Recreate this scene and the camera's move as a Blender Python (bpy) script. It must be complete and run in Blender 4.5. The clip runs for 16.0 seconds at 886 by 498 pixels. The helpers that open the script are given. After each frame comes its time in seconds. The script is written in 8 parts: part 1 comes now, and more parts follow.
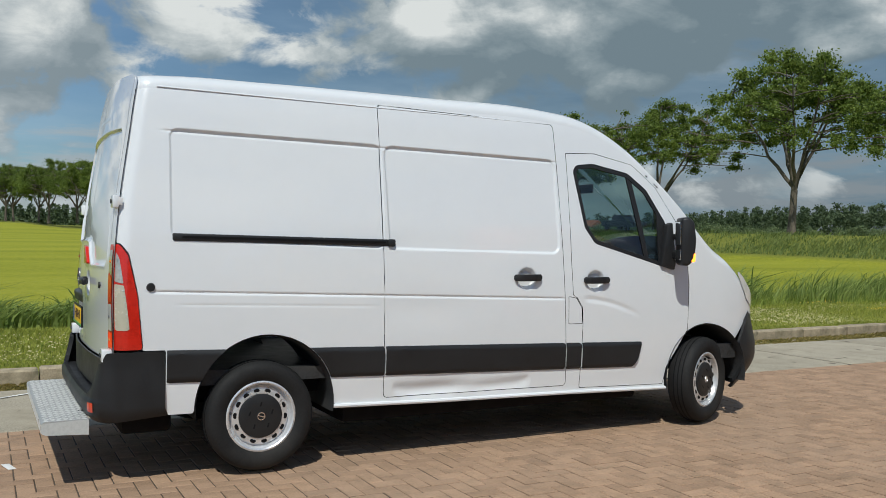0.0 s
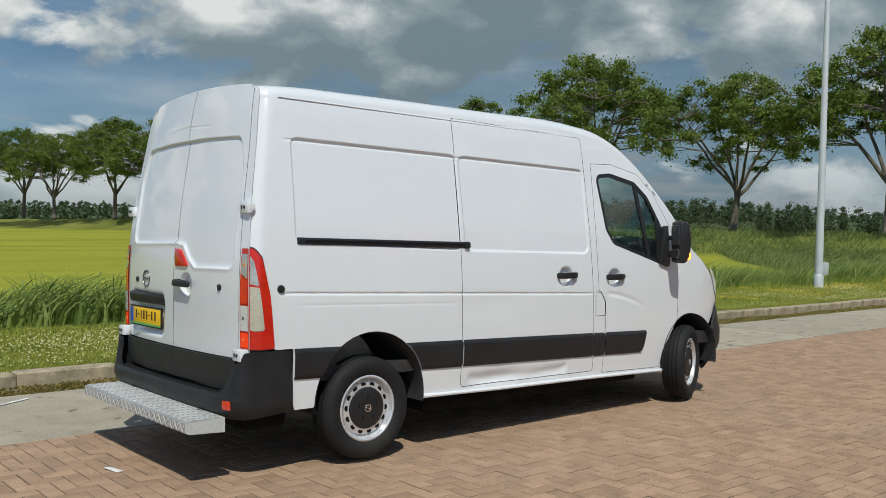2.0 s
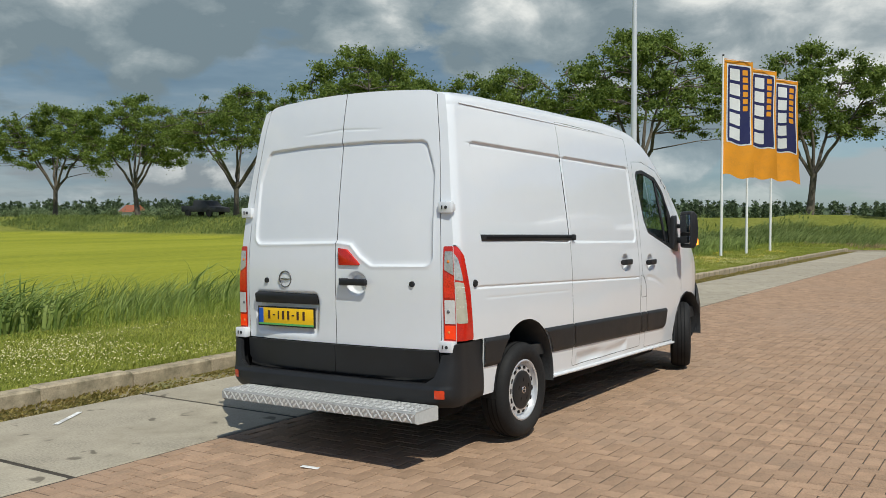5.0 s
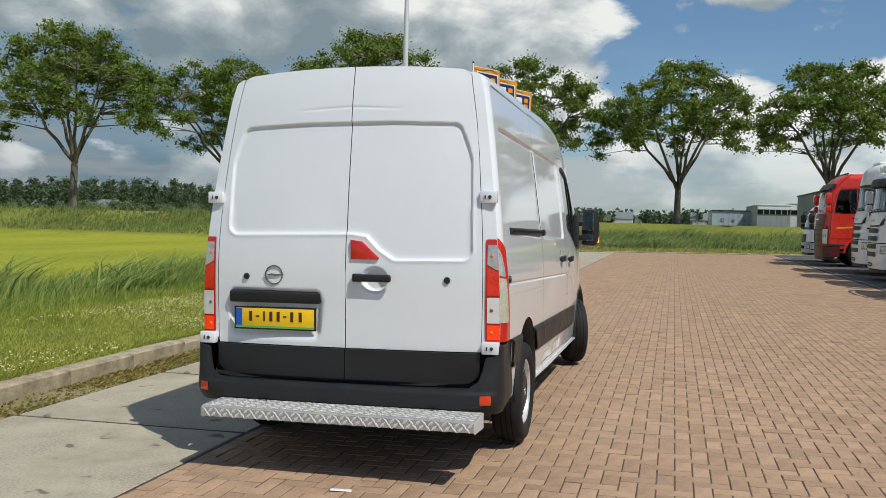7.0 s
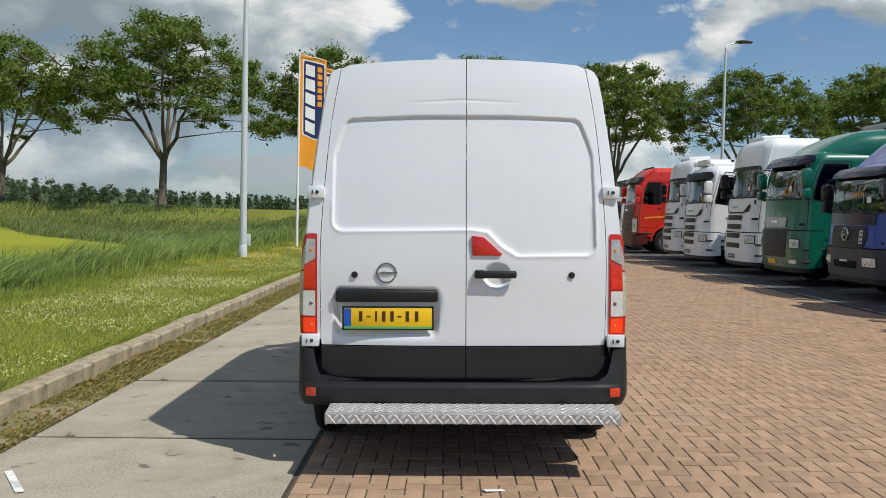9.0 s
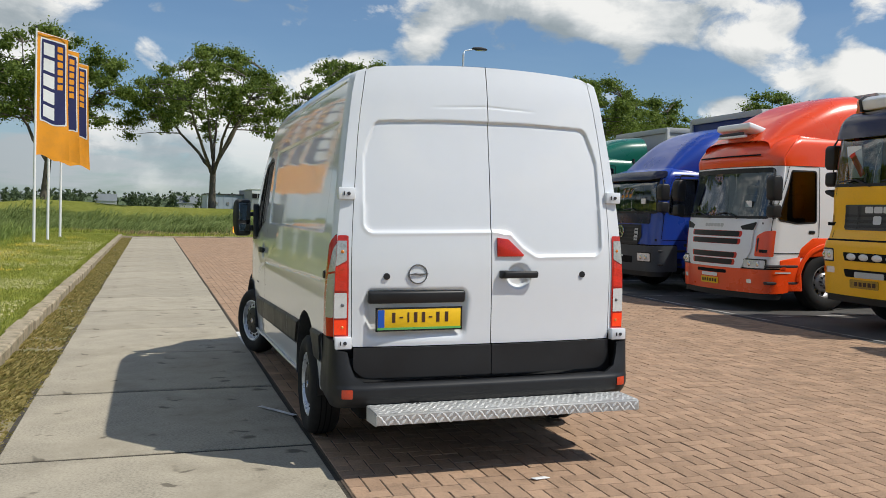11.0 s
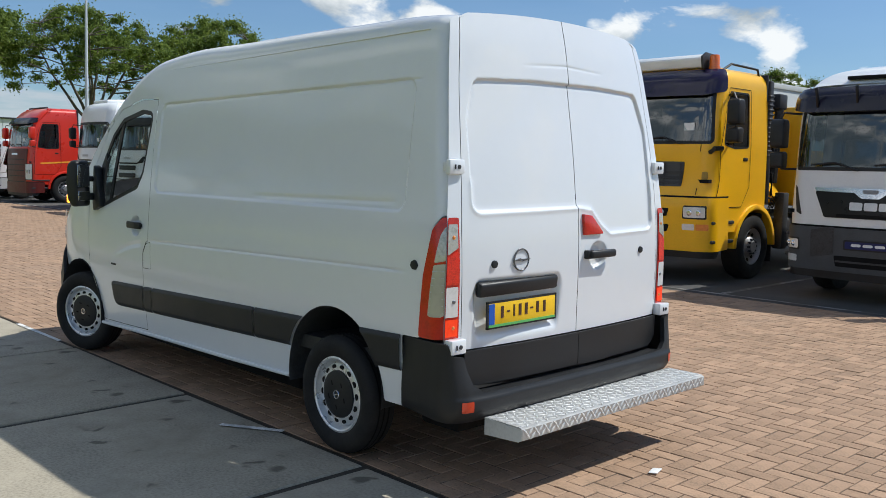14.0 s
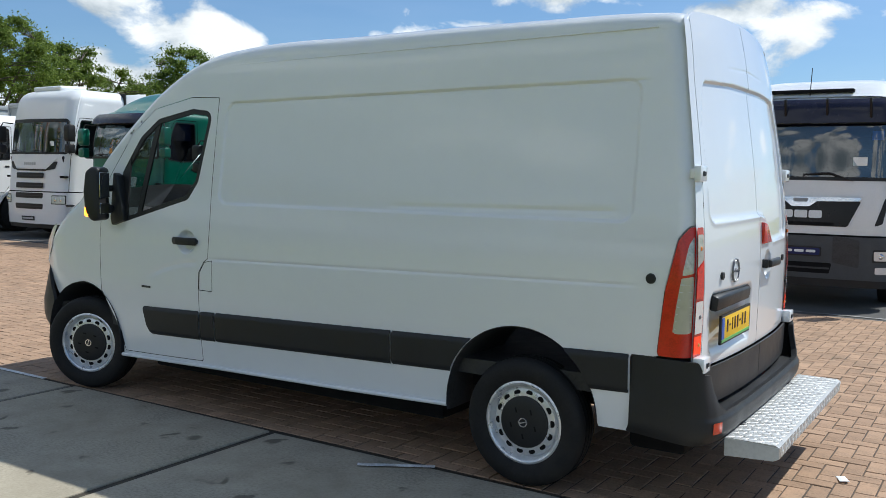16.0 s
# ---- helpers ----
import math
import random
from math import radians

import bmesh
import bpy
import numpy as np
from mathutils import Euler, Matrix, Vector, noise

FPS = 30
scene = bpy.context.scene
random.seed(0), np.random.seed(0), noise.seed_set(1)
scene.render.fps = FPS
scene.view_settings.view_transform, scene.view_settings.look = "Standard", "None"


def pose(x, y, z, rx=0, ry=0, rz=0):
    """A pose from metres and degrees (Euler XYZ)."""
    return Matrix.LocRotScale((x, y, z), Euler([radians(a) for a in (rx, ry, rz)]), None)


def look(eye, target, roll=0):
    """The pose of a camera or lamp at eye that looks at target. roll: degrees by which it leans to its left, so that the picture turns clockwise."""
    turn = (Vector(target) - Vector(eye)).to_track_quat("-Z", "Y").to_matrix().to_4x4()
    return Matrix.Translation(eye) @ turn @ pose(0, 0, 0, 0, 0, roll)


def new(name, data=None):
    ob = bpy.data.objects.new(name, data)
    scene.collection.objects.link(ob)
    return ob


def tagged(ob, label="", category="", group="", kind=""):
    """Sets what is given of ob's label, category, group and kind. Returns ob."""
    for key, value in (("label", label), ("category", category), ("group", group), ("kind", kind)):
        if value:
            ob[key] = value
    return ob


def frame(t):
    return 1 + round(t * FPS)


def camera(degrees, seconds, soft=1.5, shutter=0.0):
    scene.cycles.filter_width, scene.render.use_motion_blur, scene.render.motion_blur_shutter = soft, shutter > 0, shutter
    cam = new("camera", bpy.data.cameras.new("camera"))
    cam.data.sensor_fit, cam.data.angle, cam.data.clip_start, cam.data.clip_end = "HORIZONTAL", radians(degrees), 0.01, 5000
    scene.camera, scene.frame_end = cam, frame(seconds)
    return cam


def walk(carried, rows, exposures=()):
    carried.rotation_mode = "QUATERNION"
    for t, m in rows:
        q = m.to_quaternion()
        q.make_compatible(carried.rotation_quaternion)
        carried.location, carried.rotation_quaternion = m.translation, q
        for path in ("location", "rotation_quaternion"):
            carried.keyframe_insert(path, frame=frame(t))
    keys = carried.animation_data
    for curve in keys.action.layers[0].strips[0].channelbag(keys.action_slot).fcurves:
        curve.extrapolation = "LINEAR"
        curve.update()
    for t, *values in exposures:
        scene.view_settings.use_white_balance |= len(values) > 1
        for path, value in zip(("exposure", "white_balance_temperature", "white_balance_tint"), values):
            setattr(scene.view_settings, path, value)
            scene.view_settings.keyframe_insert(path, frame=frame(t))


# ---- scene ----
cam = camera(52.7, 16.0, soft=0.85)
EXPOSURES = [(0.0, -0.25, 6400, 4), (3.0, -0.19, 6500, 4), (6.0, -0.05, 6600, 5), (11.0, 0.03, 6600, 8), (14.0, 0.14, 6250, 7), (16.0, 0.28, 6150, 6)]
PATH = [
    (0, (-1.568, -6.458, 1.574), (-0.649, -4.683, 1.527), 1.0),
    (0.5, (-2.063, -6.323, 1.601), (-1.06, -4.593, 1.553), 1.2),
    (1, (-2.52, -6.232, 1.602), (-1.439, -4.55, 1.559), 1.1),
    (1.5, (-2.999, -6.041, 1.572), (-1.804, -4.438, 1.53), 1.0),
    (2, (-3.497, -5.843, 1.616), (-2.201, -4.321, 1.561), 1.2),
    (2.5, (-3.975, -5.672, 1.667), (-2.603, -4.218, 1.607), 1.4),
    (3, (-4.393, -5.371, 1.67), (-2.968, -3.969, 1.615), 1.3),
    (3.2, (-4.575, -5.226, 1.662), (-3.132, -3.843, 1.604), 1.4),
    (5.3, (-5.837, -3.74, 1.631), (-4.128, -2.703, 1.566), 0.8),
    (5.5, (-5.897, -3.484, 1.61), (-4.162, -2.491, 1.553), 1.5),
    (6, (-5.99, -2.99, 1.557), (-4.197, -2.105, 1.496), 1.3),
    (6.5, (-6.083, -2.495, 1.542), (-4.202, -1.816, 1.485), 1.4),
    (7, (-6.131, -1.964, 1.567), (-4.196, -1.465, 1.497), 1.4),
    (7.5, (-6.253, -1.421, 1.546), (-4.287, -1.061, 1.473), 1.4),
    (8, (-6.321, -0.916, 1.529), (-4.337, -0.671, 1.448), 1.7),
    (8.2, (-6.327, -0.717, 1.558), (-4.34, -0.511, 1.472), 1.6),
    (10.3, (-6.37, 1.371, 1.536), (-4.412, 0.968, 1.461), 1.7),
    (10.5, (-6.331, 1.539, 1.547), (-4.388, 1.072, 1.464), 1.9),
    (11, (-6.206, 2.043, 1.55), (-4.306, 1.422, 1.474), 1.8),
    (11.5, (-6.024, 2.453, 1.55), (-4.173, 1.699, 1.479), 1.7),
    (12, (-5.693, 2.834, 1.512), (-3.905, 1.939, 1.445), 1.7),
    (12.5, (-5.299, 3.207, 1.511), (-3.548, 2.242, 1.446), 1.7),
    (13, (-4.926, 3.495, 1.569), (-3.221, 2.451, 1.491), 1.5),
    (13.5, (-4.504, 3.75, 1.611), (-2.899, 2.566, 1.458), 1.5),
    (14, (-4.075, 4.064, 1.636), (-2.635, 2.686, 1.464), 1.6),
    (14.5, (-3.605, 4.346, 1.612), (-2.308, 2.833, 1.446), 1.5),
    (15, (-3.13, 4.636, 1.652), (-1.908, 3.061, 1.49), 1.4),
    (15.5, (-2.658, 4.923, 1.63), (-1.472, 3.319, 1.481), 1.4),
    (16, (-2.133, 5.141, 1.565), (-1.057, 3.461, 1.428), 1.5),
]
walk(cam, [(t, look(eye, target, roll)) for t, eye, target, roll in PATH], EXPOSURES)

# ---- sky, sun and exposure ----
SUN_DIR = Vector((-0.98, -1.46, 2.45)).normalized()
SUN_EL = math.asin(SUN_DIR.z)
SUN_AZ = math.atan2(SUN_DIR.y, SUN_DIR.x)
sun = new("sun", bpy.data.lights.new("sun", "SUN"))
sun.matrix_world = look((0, 0, 40), Vector((0, 0, 40)) - SUN_DIR)
sun.data.energy, sun.data.angle, sun.data.color = 4.0, radians(0.6), (1.0, 0.965, 0.90)


def nodes_of(tree):
    """A short way to add and join nodes of a tree; i_Name=value sets an input."""
    def add(kind, *links, operation=None, **values):
        n = tree.nodes.new(kind)
        if operation:
            n.operation = operation
        for k, v in values.items():
            key = k[2:]
            n.inputs[int(key) if key.isdigit() else key.replace("_", " ")].default_value = v
        for slot, out in links:
            tree.links.new(out, n.inputs[slot])
        return n
    return add


def ramp(add, fac, stops, interp="LINEAR"):
    n = add("ShaderNodeValToRGB", (0, fac))
    n.color_ramp.interpolation = interp
    el = n.color_ramp.elements
    while len(el) < len(stops):
        el.new(0.5)
    for e, (p, c) in zip(el, stops):
        e.position, e.color = p, (*c, 1) if len(c) == 3 else c
    return n.outputs[0]


SKY, CLOUD = 0.055, 15.8


def build_sky():
    world = bpy.data.worlds.new("sky")
    world.use_nodes = True
    scene.world = world
    t = world.node_tree
    t.nodes.clear()
    add = nodes_of(t)
    math_ = lambda op, a, b, c=None: add("ShaderNodeMath", *[(i, v) for i, v in enumerate((a, b, c)) if v is not None and not isinstance(v, (int, float))], operation=op, **{"i_%d" % i: float(v) for i, v in enumerate((a, b, c)) if isinstance(v, (int, float))}).outputs[0]
    sky = add("ShaderNodeTexSky")
    sky.sky_type, sky.sun_disc, sky.sun_elevation, sky.sun_rotation = "NISHITA", False, SUN_EL, math.pi / 2 - SUN_AZ
    sky.air_density, sky.dust_density, sky.ozone_density = 1.0, 0.6, 2.2
    co = add("ShaderNodeTexCoord")
    way = co.outputs["Generated"]
    up = add("ShaderNodeSeparateXYZ", (0, way)).outputs[2]
    # heavy weather to the east, open sky to the south and north-west
    east = add("ShaderNodeVectorMath", (0, way), operation="DOT_PRODUCT", i_1=(0.90, 0.436, 0.0)).outputs["Value"]
    storm = add("ShaderNodeVectorMath", (0, way), operation="DOT_PRODUCT", i_1=(0.70, 0.714, 0.0)).outputs["Value"]
    gloom = add("ShaderNodeMapRange", (0, storm), i_1=0.70, i_2=0.985, i_3=0.12, i_4=1.0).outputs[0]
    cover = add("ShaderNodeMapRange", (0, east), i_1=-0.25, i_2=0.62, i_3=-0.075, i_4=0.060).outputs[0]

    def heap(shift):
        """Density of the heaped clouds: large masses, lumps on them and small billows on those."""
        mv = add("ShaderNodeVectorMath", (0, way), operation="ADD", i_1=shift)
        pt = add("ShaderNodeMapping", (0, mv.outputs[0]), i_Scale=(1.0, 1.0, 1.75)).outputs[0]
        mass = add("ShaderNodeTexNoise", (0, pt), i_Scale=3.1, i_Detail=3.0, i_Roughness=0.5, i_Distortion=0.25).outputs[0]
        lump = add("ShaderNodeTexNoise", (0, pt), i_Scale=11.0, i_Detail=9.0, i_Roughness=0.6, i_Distortion=0.35).outputs[0]
        cell = add("ShaderNodeTexVoronoi", (0, pt), i_Scale=13.0)
        cell.feature = "SMOOTH_F1"
        cell.inputs["Smoothness"].default_value = 0.6
        d = math_("MULTIPLY_ADD", lump, 0.30, mass)
        d = math_("MULTIPLY_ADD", cell.outputs["Distance"], -0.13, d)
        return math_("ADD", d, -0.105)
    here, sunward = heap((3.1, 1.7, 0.0)), heap((3.1 - 0.018, 1.7 - 0.027, 0.04))
    high = add("ShaderNodeMapRange", (0, up), i_1=0.25, i_2=0.70, i_3=0.0, i_4=-0.085).outputs[0]
    dens = math_("ADD", math_("ADD", here, cover), high)
    mask = ramp(add, dens, [(0.482, (0, 0, 0)), (0.525, (1, 1, 1))])
    # sides turned to the sun are bright; thick parts and undersides are slate grey
    light = math_("MULTIPLY_ADD", math_("SUBTRACT", here, sunward), 4.2, 0.52)
    light = math_("MULTIPLY_ADD", math_("SUBTRACT", dens, 0.52), -1.3, light)
    curd = add("ShaderNodeTexNoise", (0, add("ShaderNodeMapping", (0, way), i_Scale=(1, 1, 1.9)).outputs[0]), i_Scale=8.0, i_Detail=9.0, i_Roughness=0.6, i_Distortion=0.4).outputs[0]
    light = math_("MULTIPLY_ADD", math_("SUBTRACT", curd, 0.5), 0.9, light)
    light = math_("MULTIPLY_ADD", gloom, -0.10, light)
    dull = ramp(add, light, [(0.02, (0.23, 0.30, 0.355)), (0.28, (0.34, 0.41, 0.46)), (0.50, (0.52, 0.575, 0.615)), (0.82, (0.98, 0.985, 0.99))])
    open_ = ramp(add, light, [(0.02, (0.36, 0.42, 0.47)), (0.30, (0.50, 0.55, 0.595)), (0.50, (0.74, 0.77, 0.80)), (0.74, (1.0, 1.0, 1.0))])
    body = add("ShaderNodeMixRGB", (0, gloom), (1, open_), (2, dull)).outputs[0]
    # behind the heaps: blue sky, or a slate veil where the weather is heavy
    soft = add("ShaderNodeTexNoise", (0, add("ShaderNodeMapping", (0, way), i_Scale=(1, 1, 4.5)).outputs[0]), i_Scale=3.4, i_Detail=5.0, i_Roughness=0.55).outputs[0]
    veil = ramp(add, soft, [(0.34, (0.135, 0.215, 0.300)), (0.52, (0.235, 0.325, 0.415)), (0.68, (0.44, 0.495, 0.545))])
    blue = add("ShaderNodeVectorMath", (0, sky.outputs[0]), operation="MULTIPLY", i_1=(1.3, 1.55, 1.82)).outputs[0]
    veil_b = add("ShaderNodeVectorMath", (0, veil), operation="SCALE")
    veil_b.inputs["Scale"].default_value = CLOUD
    back = add("ShaderNodeMixRGB", (0, math_("MULTIPLY", gloom, 0.88)), (1, blue), (2, veil_b.outputs[0])).outputs[0]
    # pale flat banks low over the horizon
    bank = add("ShaderNodeTexNoise", (0, add("ShaderNodeMapping", (0, way), i_Scale=(1, 1, 7.0)).outputs[0]), i_Scale=5.0, i_Detail=8.0, i_Roughness=0.58).outputs[0]
    low = add("ShaderNodeMapRange", (0, up), i_1=0.055, i_2=0.14, i_3=0.16, i_4=-0.12).outputs[0]
    bank_m = ramp(add, math_("ADD", bank, low), [(0.60, (0, 0, 0)), (0.72, (0.85, 0.85, 0.85))])
    bank_c = add("ShaderNodeMixRGB", (0, gloom), i_1=(0.60 * CLOUD, 0.65 * CLOUD, 0.70 * CLOUD, 1), i_2=(0.33 * CLOUD, 0.365 * CLOUD, 0.405 * CLOUD, 1)).outputs[0]
    back = add("ShaderNodeMixRGB", (0, bank_m), (1, back), (2, bank_c)).outputs[0]
    bright = add("ShaderNodeVectorMath", (0, body), operation="SCALE")
    bright.inputs["Scale"].default_value = CLOUD
    thin = add("ShaderNodeMapRange", (0, up), i_1=0.01, i_2=0.10, i_3=0.25, i_4=1.0).outputs[0]
    m2 = add("ShaderNodeMixRGB", (0, math_("MULTIPLY", mask, thin)), (1, back), (2, bright.outputs[0]))
    bg = add("ShaderNodeBackground", (0, m2.outputs[0]), i_Strength=SKY)
    add("ShaderNodeOutputWorld", (0, bg.outputs[0]))


build_sky()

# ---- materials ----
def material(name, base, rough=0.6, metal=0.0, vary=0.12, scale=6.0, grain=60.0, bump=0.0, coat=0.0, tone=None, random=0.0, spec=0.5, stretch=(1, 1, 1), polish=0.0, dirt=None, dirt_at=(0.55, 0.75), dirt_scale=1.3, spots=None):
    """A surface with variation at two scales, fine relief and, where given, patches of dirt."""
    m = bpy.data.materials.new(name)
    m.use_nodes = True
    t = m.node_tree
    add = nodes_of(t)
    b = t.nodes["Principled BSDF"]
    co = add("ShaderNodeTexCoord")
    mp = add("ShaderNodeMapping", (0, co.outputs["Object"]), i_Scale=stretch)
    n1 = add("ShaderNodeTexNoise", (0, mp.outputs[0]), i_Scale=scale, i_Detail=5.0, i_Roughness=0.6)
    n2 = add("ShaderNodeTexNoise", (0, mp.outputs[0]), i_Scale=grain, i_Detail=3.0, i_Roughness=0.6)
    mixn = add("ShaderNodeMath", (0, n1.outputs[0]), (1, n2.outputs[0]), operation="ADD")
    tone = tone or tuple(c * (1 - 2.4 * vary) for c in base)
    hi = tuple(min(1, c * (1 + 1.2 * vary)) for c in base)
    half = add("ShaderNodeMath", (0, mixn.outputs[0]), operation="MULTIPLY", i_1=0.5)
    col = ramp(add, half.outputs[0], [(0.34, tone), (0.5, base), (0.66, hi)])
    if random:
        info = add("ShaderNodeObjectInfo")
        geo = add("ShaderNodeNewGeometry")
        both = add("ShaderNodeMath", (0, info.outputs["Random"]), (1, geo.outputs["Random Per Island"]), operation="ADD")
        fr = add("ShaderNodeMath", (0, both.outputs[0]), operation="FRACT")
        val = add("ShaderNodeMapRange", (0, fr.outputs[0]), i_3=1 - random, i_4=1 + random)
        hsv = add("ShaderNodeHueSaturation", ("Value", val.outputs[0]), ("Color", col))
        col = hsv.outputs[0]
    if dirt:
        n3 = add("ShaderNodeTexNoise", (0, co.outputs["Object"]), i_Scale=dirt_scale, i_Detail=7.0, i_Roughness=0.65)
        f = ramp(add, n3.outputs[0], [(dirt_at[0], (0, 0, 0)), (dirt_at[1], (1, 1, 1))])
        mx = add("ShaderNodeMixRGB", (0, f), (1, col), i_2=(*dirt, 1))
        col = mx.outputs[0]
    if spots:
        n4 = add("ShaderNodeTexNoise", (0, co.outputs["Object"]), i_Scale=4.5, i_Detail=2.0, i_Roughness=0.5, i_Distortion=0.4)
        f4 = ramp(add, n4.outputs[0], [(0.66, (0, 0, 0)), (0.71, (0.75, 0.75, 0.75))])
        mx = add("ShaderNodeMixRGB", (0, f4), (1, col), i_2=(*spots, 1))
        col = mx.outputs[0]
    t.links.new(col, b.inputs["Base Color"])
    rr = add("ShaderNodeMapRange", (0, n1.outputs[0]), i_1=0.3, i_2=0.7, i_3=max(0.02, rough * (0.82 + 0.18 * polish)), i_4=min(1, rough * (1.15 - 0.15 * polish)))
    t.links.new(rr.outputs[0], b.inputs["Roughness"])
    b.inputs["Metallic"].default_value = metal
    b.inputs["Specular IOR Level"].default_value = spec
    b.inputs["Coat Weight"].default_value = coat
    b.inputs["Coat Roughness"].default_value = 0.04
    if bump:
        bm_ = add("ShaderNodeBump", ("Height", half.outputs[0]), i_Strength=1.0, i_Distance=bump)
        t.links.new(bm_.outputs[0], b.inputs["Normal"])
    return m


def glass(name, tint=(0.75, 0.82, 0.82), mirror=0.0, rough=0.02):
    """Thin window glass: see-through with gloss by Fresnel."""
    m = bpy.data.materials.new(name)
    m.use_nodes = True
    t = m.node_tree
    t.nodes.clear()
    add = nodes_of(t)
    see = add("ShaderNodeBsdfTransparent", i_Color=(*tint, 1))
    gl = add("ShaderNodeBsdfGlossy", i_Color=(1, 1, 1, 1), i_Roughness=rough)
    fr = add("ShaderNodeLayerWeight", i_Blend=0.5)
    p5 = add("ShaderNodeMath", (0, fr.outputs["Facing"]), operation="POWER", i_1=4.0)
    k = add("ShaderNodeMath", (0, p5.outputs[0]), operation="MULTIPLY_ADD", i_1=0.9, i_2=0.06 + mirror)
    mix = add("ShaderNodeMixShader", (0, k.outputs[0]), (1, see.outputs[0]), (2, gl.outputs[0]))
    add("ShaderNodeOutputMaterial", (0, mix.outputs[0]))
    return m


def lamp_glow(name, color, strength):
    m = material(name, color, 0.2)
    b = m.node_tree.nodes["Principled BSDF"]
    b.inputs["Emission Color"].default_value = (*color, 1)
    b.inputs["Emission Strength"].default_value = strength
    return m


